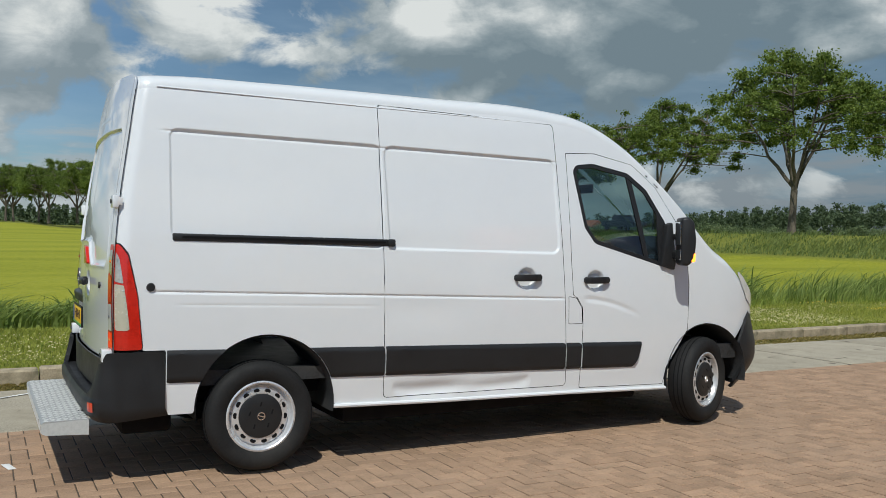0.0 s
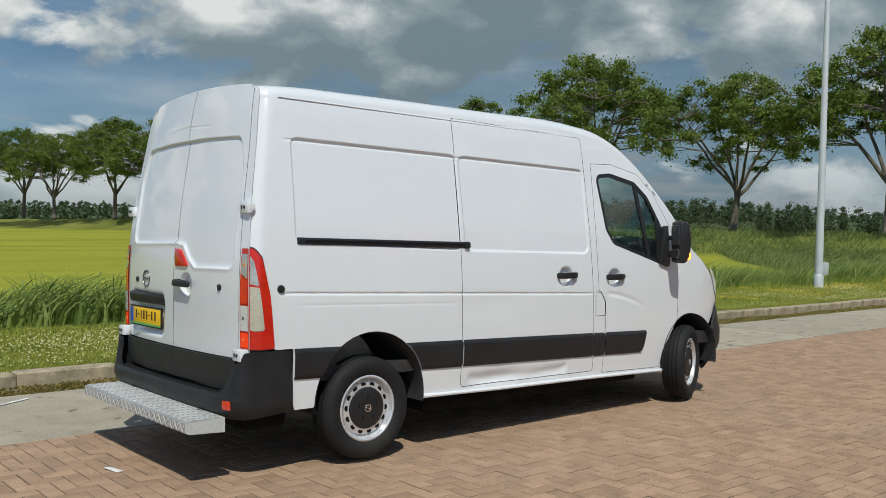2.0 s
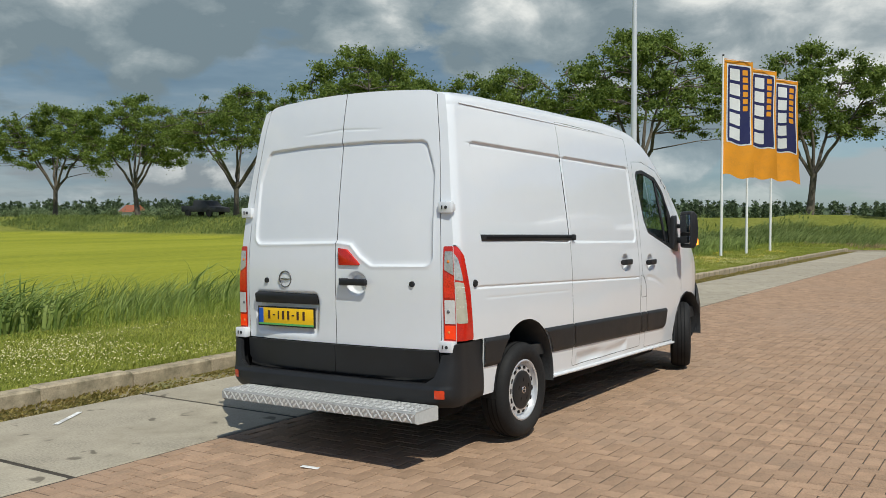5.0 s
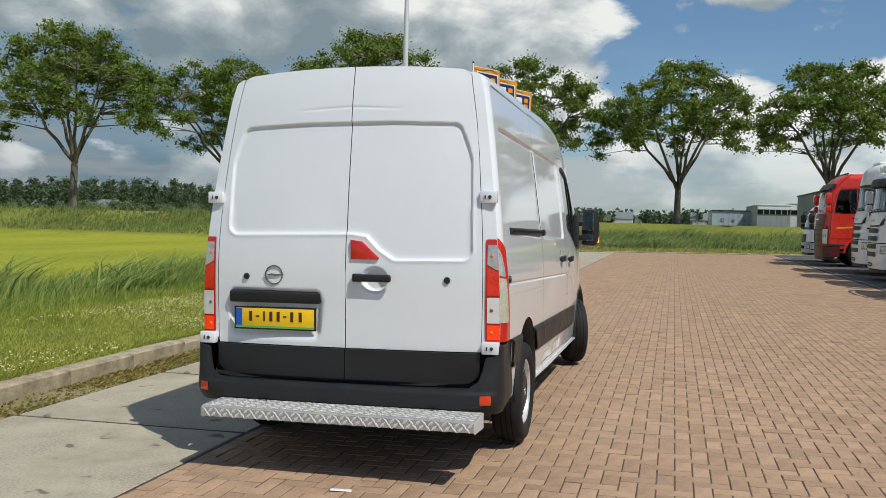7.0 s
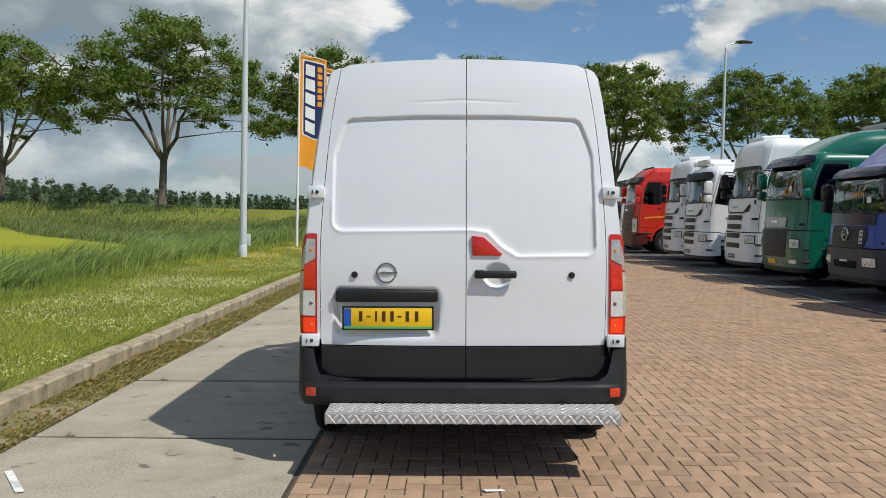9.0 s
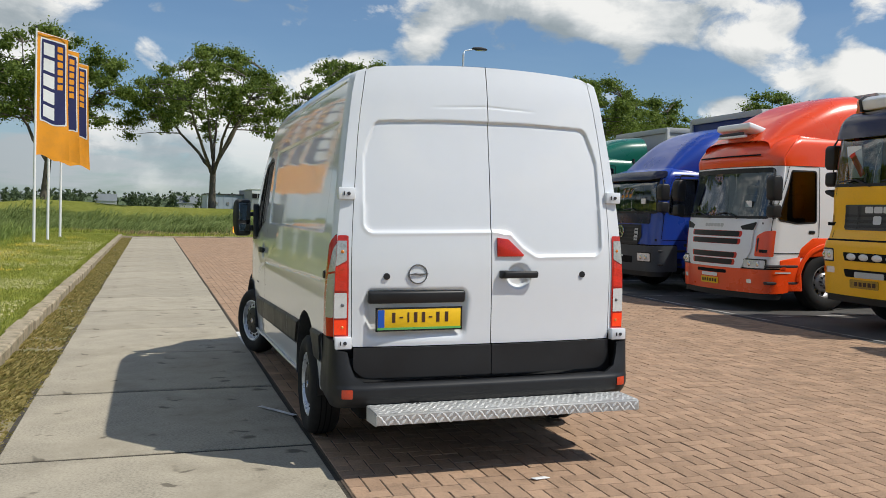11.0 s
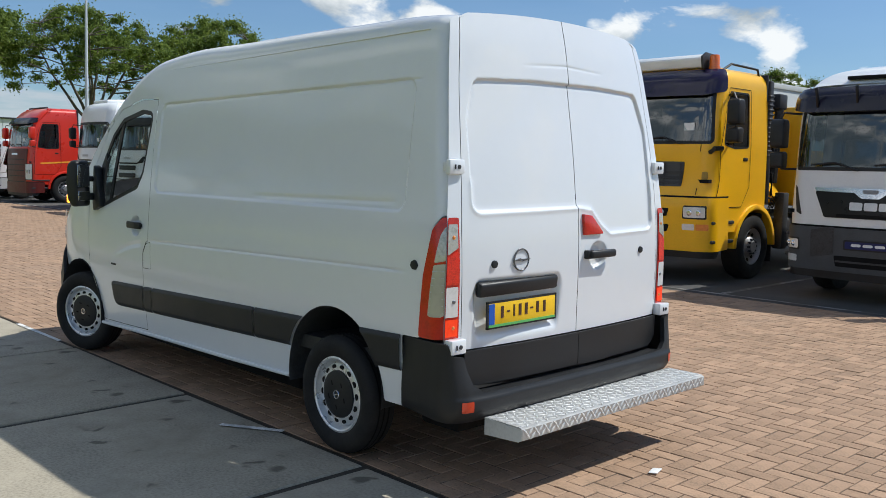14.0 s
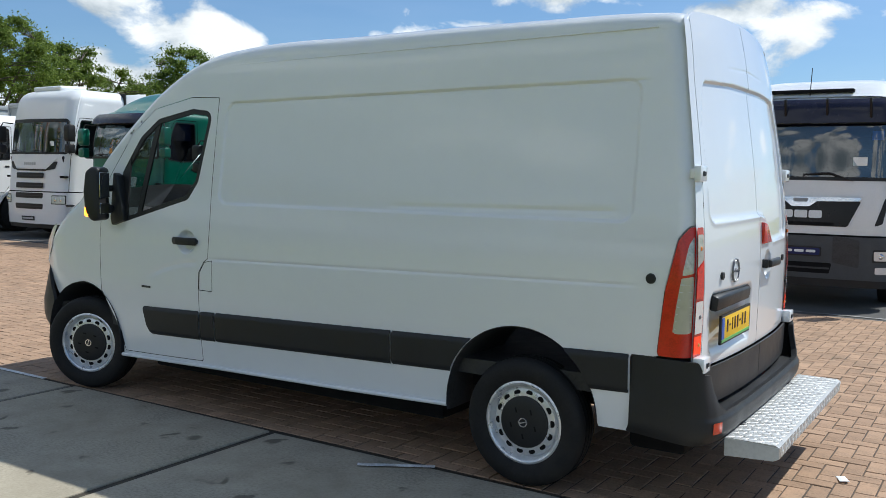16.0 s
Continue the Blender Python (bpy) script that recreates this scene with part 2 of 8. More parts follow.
M = dict(
    van_white=material("van_white", (0.75, 0.77, 0.795), 0.3, vary=0.006, scale=1.2, grain=9, coat=1.0, polish=1.0),
    black_plastic=material("black_plastic", (0.018, 0.0185, 0.020), 0.46, vary=0.14, scale=4, grain=220, bump=0.0006, spec=0.36),
    black_dark=material("black_dark", (0.006, 0.006, 0.007), 0.8, vary=0.1, spec=0.2),
    liner=material("liner", (0.034, 0.035, 0.037), 0.5, vary=0.2, scale=8, spec=0.3, dirt=(0.07, 0.066, 0.06)),
    rubber=material("rubber", (0.014, 0.014, 0.0145), 0.75, vary=0.15, scale=9, grain=80, bump=0.0008, spec=0.3, dirt=(0.034, 0.031, 0.028)),
    steel_rim=material("steel_rim", (0.72, 0.73, 0.75), 0.3, 0.55, vary=0.06, scale=12),
    chrome=material("chrome", (0.72, 0.72, 0.74), 0.16, 1.0, vary=0.03),
    tread_ridge=material("tread_ridge", (0.70, 0.70, 0.68), 0.32, 0.25, vary=0.06, scale=9),
    tread_plate=material("tread_plate", (0.43, 0.43, 0.42), 0.42, 0.4, vary=0.10, scale=7, grain=90, dirt=(0.37, 0.36, 0.34)),
    lens_red=material("lens_red", (0.55, 0.020, 0.010), 0.15, vary=0.12, scale=22, grain=120, coat=0.3, bump=0.001),
    lens_bright=material("lens_bright", (0.72, 0.030, 0.012), 0.12, vary=0.2, scale=16, grain=120, coat=0.6, bump=0.0015),
    lens_orange=material("lens_orange", (0.62, 0.045, 0.010), 0.15, vary=0.1, coat=0.8),
    lens_clear=material("lens_clear", (0.74, 0.74, 0.73), 0.12, 0.15, vary=0.06, scale=14, grain=60, coat=0.8, bump=0.0004),
    lens_amber=material("lens_amber", (0.80, 0.24, 0.03), 0.14, 0.1, vary=0.12, scale=20, coat=0.8),
    lens_silver=material("lens_silver", (0.52, 0.50, 0.46), 0.18, 0.45, vary=0.16, scale=22, grain=60, coat=0.8, bump=0.0006),
    lens_ribbed=material("lens_ribbed", (0.50, 0.48, 0.38), 0.25, 0.1, vary=0.04, scale=9, grain=20, coat=0.5),
    plate_yellow=material("plate_yellow", (0.86, 0.52, 0.01), 0.4, vary=0.03),
    plate_blue=material("plate_blue", (0.01, 0.09, 0.45), 0.4, vary=0.03),
    plate_green=material("plate_green", (0.12, 0.42, 0.12), 0.4, vary=0.05),
    ink=material("ink", (0.060, 0.022, 0.012), 0.5, vary=0.05),
    badge_grey=material("badge_grey", (0.20, 0.20, 0.21), 0.3, 0.7, vary=0.05),
    badge_silver=material("badge_silver", (0.17, 0.17, 0.18), 0.25, 0.6, vary=0.05),
    rim_grey=material("rim_grey", (0.30, 0.30, 0.31), 0.45, 0.5, vary=0.1, scale=8),
    white_plain=material("white_plain", (0.8, 0.8, 0.79), 0.5, vary=0.03),
    seat=material("seat", (0.02, 0.021, 0.023), 0.9, vary=0.2, scale=20),
    brick=material("brick", (0.368, 0.242, 0.160), 0.85, spec=0.2, vary=0.15, scale=7, grain=70, bump=0.0008, random=0.14, tone=(0.24, 0.165, 0.108), dirt=(0.355, 0.250, 0.178), dirt_at=(0.5, 0.8), dirt_scale=0.35),
    sand=material("sand", (0.095, 0.069, 0.048), 0.95, vary=0.25, scale=9, grain=120, bump=0.002),
    concrete=material("concrete", (0.395, 0.350, 0.272), 0.85, spec=0.2, vary=0.16, scale=1.4, grain=55, bump=0.0015, random=0.06, dirt=(0.26, 0.228, 0.172), dirt_at=(0.48, 0.74), dirt_scale=1.1, spots=(0.10, 0.085, 0.065)),
    kerb=material("kerb", (0.40, 0.33, 0.232), 0.9, spec=0.2, vary=0.16, scale=4, grain=60, bump=0.002, random=0.08, dirt=(0.17, 0.15, 0.10), dirt_at=(0.46, 0.68), dirt_scale=2.8),
    joint=material("joint", (0.055, 0.045, 0.032), 0.95, vary=0.3, scale=10),
    gutter_earth=material("gutter_earth", (0.26, 0.21, 0.125), 0.95, vary=0.25, scale=5, grain=60, bump=0.004, dirt=(0.17, 0.165, 0.06), dirt_at=(0.45, 0.6), dirt_scale=2.5),
    clover=material("clover", (0.52, 0.47, 0.24), 0.8, vary=0.1),
    asphalt=material("asphalt", (0.066, 0.063, 0.06), 0.85, vary=0.2, scale=1.2, grain=110, bump=0.002, dirt=(0.12, 0.112, 0.10), dirt_at=(0.5, 0.78), dirt_scale=0.5),
    line_white=material("line_white", (0.78, 0.77, 0.74), 0.7, vary=0.15, scale=14, dirt=(0.33, 0.31, 0.28), dirt_at=(0.48, 0.7), dirt_scale=5),
    line_worn=material("line_worn", (0.42, 0.41, 0.39), 0.7, vary=0.2, scale=14, dirt=(0.10, 0.094, 0.085), dirt_at=(0.38, 0.54), dirt_scale=2.2),
    pole=material("pole", (0.62, 0.64, 0.66), 0.45, 0.2, vary=0.05, scale=2),
    bark=material("bark", (0.125, 0.105, 0.082), 0.95, vary=0.3, scale=3, grain=22, bump=0.02, stretch=(1, 1, 0.3)),
    metal_dark=material("metal_dark", (0.05, 0.05, 0.055), 0.55, 0.4, vary=0.2, scale=5),
    paint_orange=material("paint_orange", (0.90, 0.075, 0.010), 0.3, vary=0.03, scale=1, coat=0.5),
    paint_red=material("paint_red", (0.65, 0.028, 0.012), 0.3, vary=0.03, scale=1, coat=0.5),
    paint_yellow=material("paint_yellow", (0.95, 0.50, 0.004), 0.36, vary=0.04, scale=1, coat=0.2, dirt=(0.75, 0.40, 0.02), dirt_at=(0.6, 0.85)),
    paint_blue=material("paint_blue", (0.012, 0.050, 0.34), 0.3, vary=0.05, scale=1, coat=0.5),
    paint_green=material("paint_green", (0.006, 0.13, 0.085), 0.3, vary=0.05, scale=1, coat=0.5),
    paint_white=material("paint_white", (0.82, 0.83, 0.84), 0.32, vary=0.02, scale=1, coat=0.4),
    paint_grey=material("paint_grey", (0.72, 0.72, 0.725), 0.35, vary=0.03, scale=1, coat=0.4),
    cover_blue=material("cover_blue", (0.012, 0.030, 0.16), 0.55, vary=0.12, scale=1.5),
    visor=material("visor", (0.012, 0.011, 0.028), 0.25, vary=0.1, coat=0.15, spec=0.4),
    gloss_black=material("gloss_black", (0.008, 0.008, 0.009), 0.3, vary=0.1, spec=0.3),
    silver=material("silver", (0.66, 0.67, 0.69), 0.35, 0.2, vary=0.04),
    bumper_grey=material("bumper_grey", (0.060, 0.066, 0.074), 0.5, vary=0.12, scale=4, grain=150, spec=0.35),
    grille_grey=material("grille_grey", (0.055, 0.058, 0.062), 0.45, vary=0.1, scale=5),
    grille_red=material("grille_red", (0.10, 0.012, 0.010), 0.4, vary=0.1, scale=4),
    visor_purple=material("visor_purple", (0.018, 0.010, 0.040), 0.22, vary=0.1, coat=0.3),
    beacon_amber=material("beacon_amber", (0.80, 0.16, 0.01), 0.15, vary=0.1, coat=0.8),
    plate_dull=material("plate_dull", (0.42, 0.25, 0.03), 0.5, vary=0.15, scale=12),
    box_grey=material("box_grey", (0.50, 0.51, 0.50), 0.55, vary=0.06, scale=1.2),
    flag_orange=material("flag_orange", (0.84, 0.33, 0.02), 0.8, vary=0.06, scale=3),
    flag_navy=material("flag_navy", (0.018, 0.022, 0.10), 0.8, vary=0.08, scale=3),
    facade_dark=material("facade_dark", (0.16, 0.18, 0.19), 0.6, vary=0.08, scale=0.3),
    facade_light=material("facade_light", (0.52, 0.53, 0.52), 0.6, vary=0.05, scale=0.3),
    facade_white=material("facade_white", (0.66, 0.68, 0.70), 0.6, vary=0.04, scale=0.3),
    facade_grey=material("facade_grey", (0.25, 0.27, 0.285), 0.6, vary=0.06, scale=0.3),
    facade_blue=material("facade_blue", (0.36, 0.42, 0.48), 0.6, vary=0.05, scale=0.3),
    roof_red=material("roof_red", (0.30, 0.10, 0.055), 0.8, vary=0.15, scale=1),
    cab_glass=glass("cab_glass", (0.60, 0.71, 0.69)),
    truck_glass=glass("truck_glass", (0.46, 0.54, 0.55), 0.08),
    side_glass=glass("side_glass", (0.12, 0.14, 0.145), 0.0),
    mirror=material("mirror", (0.8, 0.82, 0.84), 0.04, 1.0, vary=0.01),
    winker=lamp_glow("winker", (1.0, 0.30, 0.03), 3.0),
    tail_lit=lamp_glow("tail_lit", (0.8, 0.045, 0.008), 0.4),
)


def foliage(name, dark, light, back=0.35, scale=0.35):
    """Leaf or grass: each piece has its own tone, and light comes through."""
    m = bpy.data.materials.new(name)
    m.use_nodes = True
    t = m.node_tree
    add = nodes_of(t)
    b = t.nodes["Principled BSDF"]
    geo = add("ShaderNodeNewGeometry")
    n1 = add("ShaderNodeTexNoise", (0, geo.outputs["Position"]), i_Scale=scale, i_Detail=4.0)
    s = add("ShaderNodeMath", (0, geo.outputs["Random Per Island"]), (1, n1.outputs[0]), operation="ADD")
    h = add("ShaderNodeMath", (0, s.outputs[0]), operation="MULTIPLY", i_1=0.5)
    col = ramp(add, h.outputs[0], [(0.25, dark), (0.75, light)])
    t.links.new(col, b.inputs["Base Color"])
    b.inputs["Roughness"].default_value = 0.6
    b.inputs["Specular IOR Level"].default_value = 0.25
    tr = add("ShaderNodeBsdfTranslucent", ("Color", col))
    mix = add("ShaderNodeMixShader", (1, b.outputs[0]), (2, tr.outputs[0]), i_0=back)
    t.links.new(mix.outputs[0], t.nodes["Material Output"].inputs[0])
    return m


M.update(
    leaf=foliage("leaf", (0.085, 0.135, 0.026), (0.25, 0.32, 0.07), 0.45, 0.25),
    grass=foliage("grass", (0.19, 0.235, 0.036), (0.47, 0.48, 0.10), 0.38, 1.1),
    reed=foliage("reed", (0.135, 0.205, 0.045), (0.36, 0.43, 0.125), 0.42, 0.5),
    meadow=foliage("meadow", (0.15, 0.215, 0.034), (0.36, 0.42, 0.085), 0.4, 0.9),
    reed_far=foliage("reed_far", (0.11, 0.16, 0.042), (0.30, 0.36, 0.12), 0.38, 0.6),
    straw=foliage("straw", (0.25, 0.19, 0.09), (0.42, 0.33, 0.17), 0.2, 0.5),
    weed=foliage("weed", (0.20, 0.185, 0.05), (0.47, 0.37, 0.14), 0.3, 4),
    woods=foliage("woods", (0.062, 0.092, 0.048), (0.125, 0.17, 0.085), 0.3, 0.06),
    bush=foliage("bush", (0.11, 0.16, 0.07), (0.22, 0.27, 0.13), 0.35, 0.2),
)


def land_material():
    """Verge, crop field and dike in one sheet, told apart by where they lie."""
    m = bpy.data.materials.new("land")
    m.use_nodes = True
    t = m.node_tree
    add = nodes_of(t)
    b = t.nodes["Principled BSDF"]
    geo = add("ShaderNodeNewGeometry")
    sep = add("ShaderNodeSeparateXYZ", (0, geo.outputs["Position"]))
    wide = add("ShaderNodeMapping", (0, geo.outputs["Position"]), i_Scale=(0.25, 1.0, 1.0), i_Rotation=(0, 0, 0.5))
    n1 = add("ShaderNodeTexNoise", (0, wide.outputs[0]), i_Scale=0.16, i_Detail=6.0, i_Roughness=0.6)
    n2 = add("ShaderNodeTexNoise", (0, geo.outputs["Position"]), i_Scale=3.5, i_Detail=6.0, i_Roughness=0.7)
    s = add("ShaderNodeMath", (0, n1.outputs[0]), (1, n2.outputs[0]), operation="ADD")
    h = add("ShaderNodeMath", (0, s.outputs[0]), operation="MULTIPLY", i_1=0.5)
    field = ramp(add, h.outputs[0], [(0.36, (0.175, 0.200, 0.024)), (0.5, (0.285, 0.300, 0.032)), (0.64, (0.365, 0.355, 0.050))])
    rough = ramp(add, h.outputs[0], [(0.36, (0.125, 0.145, 0.028)), (0.5, (0.185, 0.20, 0.04)), (0.64, (0.27, 0.27, 0.07))])
    bend = add("ShaderNodeMapRange", (0, sep.outputs[1]), i_1=85.0, i_2=270.0, i_3=0.0, i_4=60.0)
    along = add("ShaderNodeMath", (0, sep.outputs[0]), (1, bend.outputs[0]), operation="ADD")
    fx = add("ShaderNodeMapRange", (0, along.outputs[0]), i_1=48.5, i_2=50.0, i_3=1.0, i_4=0.0)
    fy = add("ShaderNodeMapRange", (0, sep.outputs[1]), i_1=10.0, i_2=11.5, i_3=0.0, i_4=1.0)
    f = add("ShaderNodeMath", (0, fx.outputs[0]), (1, fy.outputs[0]), operation="MULTIPLY")
    slant = add("ShaderNodeMath", (0, sep.outputs[0]), (2, sep.outputs[1]), operation="MULTIPLY_ADD", i_1=-0.9)
    fs = add("ShaderNodeMapRange", (0, slant.outputs[0]), i_1=-18.0, i_2=-16.0, i_3=0.0, i_4=1.0)
    f = add("ShaderNodeMath", (0, f.outputs[0]), (1, fs.outputs[0]), operation="MULTIPLY")
    mx = add("ShaderNodeMixRGB", (0, f.outputs[0]), (1, rough), (2, field))
    t.links.new(mx.outputs[0], b.inputs["Base Color"])
    b.inputs["Roughness"].default_value = 0.95
    b.inputs["Specular IOR Level"].default_value = 0.1
    bp = add("ShaderNodeBump", ("Height", n2.outputs[0]), i_Strength=0.8, i_Distance=0.12)
    t.links.new(bp.outputs[0], b.inputs["Normal"])
    return m


M["land"] = land_material()

# ---- tools for meshes ----
def part(name, bm, mat, parent=None, label="", smooth=True):
    """One mesh object from a bmesh, under a thing, a part or alone."""
    me = bpy.data.meshes.new(name)
    bm.to_mesh(me)
    bm.free()
    return link(name, me, mat, parent, label, smooth)


def link(name, me, mat, parent=None, label="", smooth=True):
    me.materials.append(M[mat] if isinstance(mat, str) else mat)
    if smooth:
        me.shade_smooth()
        me.set_sharp_from_angle(angle=radians(38))
    else:
        me.shade_flat()
    ob = new(name, me)
    if parent:
        ob.parent = parent
    if label:
        tagged(ob, label)
    return ob


def empty(name, label, category, group="", m=None):
    ob = tagged(new(name), label, category, group)
    if m is not None:
        ob.matrix_world = m
    return ob


def box(x, y, z, sx, sy, sz, bevel=0.0, segs=2, rot=None):
    bm = bmesh.new()
    bmesh.ops.create_cube(bm, size=1)
    bmesh.ops.scale(bm, vec=(sx, sy, sz), verts=bm.verts)
    if bevel:
        bmesh.ops.bevel(bm, geom=bm.edges[:], offset=bevel, segments=segs, profile=0.5, affect="EDGES")
    if rot:
        bmesh.ops.rotate(bm, cent=(0, 0, 0), matrix=Euler([radians(a) for a in rot]).to_matrix(), verts=bm.verts)
    bmesh.ops.translate(bm, vec=(x, y, z), verts=bm.verts)
    return bm


def prism(points, axis, a, b, bevel=0.0, segs=2):
    """A flat outline drawn out along an axis. Outline: (y, z) for x, (x, z) for y, (x, y) for z."""
    put = {"x": lambda p, h: (h, p[0], p[1]), "y": lambda p, h: (p[0], h, p[1]), "z": lambda p, h: (p[0], p[1], h)}[axis]
    bm = bmesh.new()
    lo = [bm.verts.new(put(p, a)) for p in points]
    hi = [bm.verts.new(put(p, b)) for p in points]
    bm.faces.new(lo), bm.faces.new(hi[::-1])
    for i in range(len(points)):
        j = (i + 1) % len(points)
        bm.faces.new((lo[i], hi[i], hi[j], lo[j]))
    bmesh.ops.recalc_face_normals(bm, faces=bm.faces[:])
    if bevel:
        bmesh.ops.bevel(bm, geom=bm.edges[:], offset=bevel, segments=segs, profile=0.5, affect="EDGES", clamp_overlap=True)
    return bm


def tube(path, radius, sides=8, cap=True):
    """A round bar along a path; radius: one number or one for each point."""
    bm = bmesh.new()
    pts = [Vector(p) for p in path]
    rad = radius if isinstance(radius, (list, tuple)) else [radius] * len(pts)
    rings = []
    for i, p in enumerate(pts):
        d = (pts[min(i + 1, len(pts) - 1)] - pts[max(i - 1, 0)]).normalized()
        q = d.to_track_quat("Z", "Y")
        rings.append([bm.verts.new(p + q @ Vector((rad[i] * math.cos(2 * math.pi * k / sides), rad[i] * math.sin(2 * math.pi * k / sides), 0))) for k in range(sides)])
    for r0, r1 in zip(rings, rings[1:]):
        for k in range(sides):
            bm.faces.new((r0[k], r0[(k + 1) % sides], r1[(k + 1) % sides], r1[k]))
    if cap:
        bm.faces.new(rings[0][::-1]), bm.faces.new(rings[-1])
    return bm


def lathe(profile, sides=48, axis="y"):
    """A profile of (radius, height) turned round an axis."""
    bm = bmesh.new()
    rings = []
    for r, h in profile:
        ring = []
        for k in range(sides):
            c, s = math.cos(2 * math.pi * k / sides) * r, math.sin(2 * math.pi * k / sides) * r
            ring.append(bm.verts.new({"y": (c, h, s), "z": (c, s, h), "x": (h, c, s)}[axis]))
        rings.append(ring)
    for r0, r1 in zip(rings, rings[1:]):
        for k in range(sides):
            bm.faces.new((r0[k], r0[(k + 1) % sides], r1[(k + 1) % sides], r1[k]))
    bmesh.ops.remove_doubles(bm, verts=bm.verts[:], dist=1e-5)
    bmesh.ops.recalc_face_normals(bm, faces=bm.faces[:])
    return bm


def join(*bms):
    """Several bmeshes of one part made one."""
    out = bms[0]
    for b in bms[1:]:
        me = bpy.data.meshes.new("tmp")
        b.to_mesh(me)
        b.free()
        out.from_mesh(me)
        bpy.data.meshes.remove(me)
    return out


def raw(name, verts, faces):
    """A mesh from numpy arrays; all faces have as many corners."""
    verts, faces = np.asarray(verts, np.float32), np.asarray(faces, np.int32)
    me = bpy.data.meshes.new(name)
    me.vertices.add(len(verts))
    me.vertices.foreach_set("co", verts.ravel())
    n = faces.shape[1]
    me.loops.add(faces.size)
    me.loops.foreach_set("vertex_index", faces.ravel())
    me.polygons.add(len(faces))
    me.polygons.foreach_set("loop_start", np.arange(0, faces.size, n, dtype=np.int32))
    me.update(calc_edges=True)
    me.validate()
    return me


def lerp(x, xs, ys):
    return np.interp(x, xs, ys)


def smooth_lerp(x, xs, ys):
    """A curve through points without corners."""
    x = np.asarray(x, float)
    xs, ys = np.asarray(xs, float), np.asarray(ys, float)
    d = np.gradient(ys, xs)
    i = np.clip(np.searchsorted(xs, x) - 1, 0, len(xs) - 2)
    h = xs[i + 1] - xs[i]
    u = np.clip((x - xs[i]) / h, 0, 1)
    return (2 * u**3 - 3 * u**2 + 1) * ys[i] + (u**3 - 2 * u**2 + u) * h * d[i] + (3 * u**2 - 2 * u**3) * ys[i + 1] + (u**3 - u**2) * h * d[i + 1]


def polygon(points, r=0.0):
    """The signed distance to an outline (inside below 0), its corners rounded by r."""
    p = np.array(points, float)
    area = np.sum(p[:, 0] * np.roll(p[:, 1], -1) - np.roll(p[:, 0], -1) * p[:, 1])
    if area < 0:
        p = p[::-1]
    if r:
        e = np.roll(p, -1, 0) - p
        n = np.stack((-e[:, 1], e[:, 0]), 1) / np.linalg.norm(e, axis=1)[:, None]
        q = []
        for i in range(len(p)):
            n0, n1 = n[i - 1], n[i]
            k = n0 + n1
            q.append(p[i] + r * k / max(0.25, 1 + n0 @ n1))
        p = np.array(q)

    def sd(x, y):
        x, y = np.asarray(x, float), np.asarray(y, float)
        d = np.full(x.shape, 1e9)
        s = np.ones(x.shape)
        for i in range(len(p)):
            a, b = p[i], p[i - 1]
            ex, ey = b[0] - a[0], b[1] - a[1]
            wx, wy = x - a[0], y - a[1]
            u = np.clip((wx * ex + wy * ey) / (ex * ex + ey * ey + 1e-12), 0, 1)
            d = np.minimum(d, (wx - ex * u)**2 + (wy - ey * u)**2)
            c1, c2, c3 = y >= a[1], y < b[1], ex * wy > ey * wx
            s = np.where((c1 & c2 & c3) | (~c1 & ~c2 & ~c3), -s, s)
        return s * np.sqrt(d) - r
    return sd


def circle(cx, cy, r):
    return lambda x, y: np.hypot(np.asarray(x) - cx, np.asarray(y) - cy) - r


def without(a, *others, gap=0.0):
    return lambda x, y: np.maximum.reduce([a(x, y)] + [-(o(x, y) - gap) for o in others])


def both(*some):
    return lambda x, y: np.maximum.reduce([s(x, y) for s in some])


def grown(a, by):
    return lambda x, y: a(x, y) - by


def sheet(us, vs, region, place, flip=False, thick=None):
    """A curved panel: the cells of a grid inside a region, its rim drawn to the region's outline, placed in space by place(u, v)."""
    us, vs = np.asarray(us, float), np.asarray(vs, float)
    U, V = np.meshgrid(us, vs, indexing="ij")
    cu, cv = (U[:-1, :-1] + U[1:, 1:]) / 2, (V[:-1, :-1] + V[1:, 1:]) / 2
    keep = region(cu, cv) < 0
    count = np.zeros(U.shape, int)
    for di in (0, 1):
        for dj in (0, 1):
            count[di:di + keep.shape[0], dj:dj + keep.shape[1]] += keep
    rim = (count > 0) & (count < 4)
    for _ in range(3):
        u, v = U[rim], V[rim]
        d = region(u, v)
        e = 1e-4
        gu, gv = (region(u + e, v) - region(u - e, v)) / (2 * e), (region(u, v + e) - region(u, v - e)) / (2 * e)
        g = np.maximum(gu * gu + gv * gv, 0.25)
        U[rim], V[rim] = u - d * gu / g, v - d * gv / g
    idx = -np.ones(U.shape, int)
    used = count > 0
    idx[used] = np.arange(used.sum())
    X, Y, Z = place(U[used], V[used])
    verts = np.stack((np.broadcast_to(X, U[used].shape), np.broadcast_to(Y, U[used].shape), np.broadcast_to(Z, U[used].shape)), 1)
    i, j = np.nonzero(keep)
    faces = np.stack((idx[i, j], idx[i + 1, j], idx[i + 1, j + 1], idx[i, j + 1]), 1)
    if flip:
        faces = faces[:, ::-1]
    me = raw("sheet", verts, faces)
    if thick:
        bm = bmesh.new()
        bm.from_mesh(me)
        bpy.data.meshes.remove(me)
        bmesh.ops.solidify(bm, geom=bm.faces[:], thickness=thick)
        me = bpy.data.meshes.new("sheet")
        bm.to_mesh(me)
        bm.free()
    return me


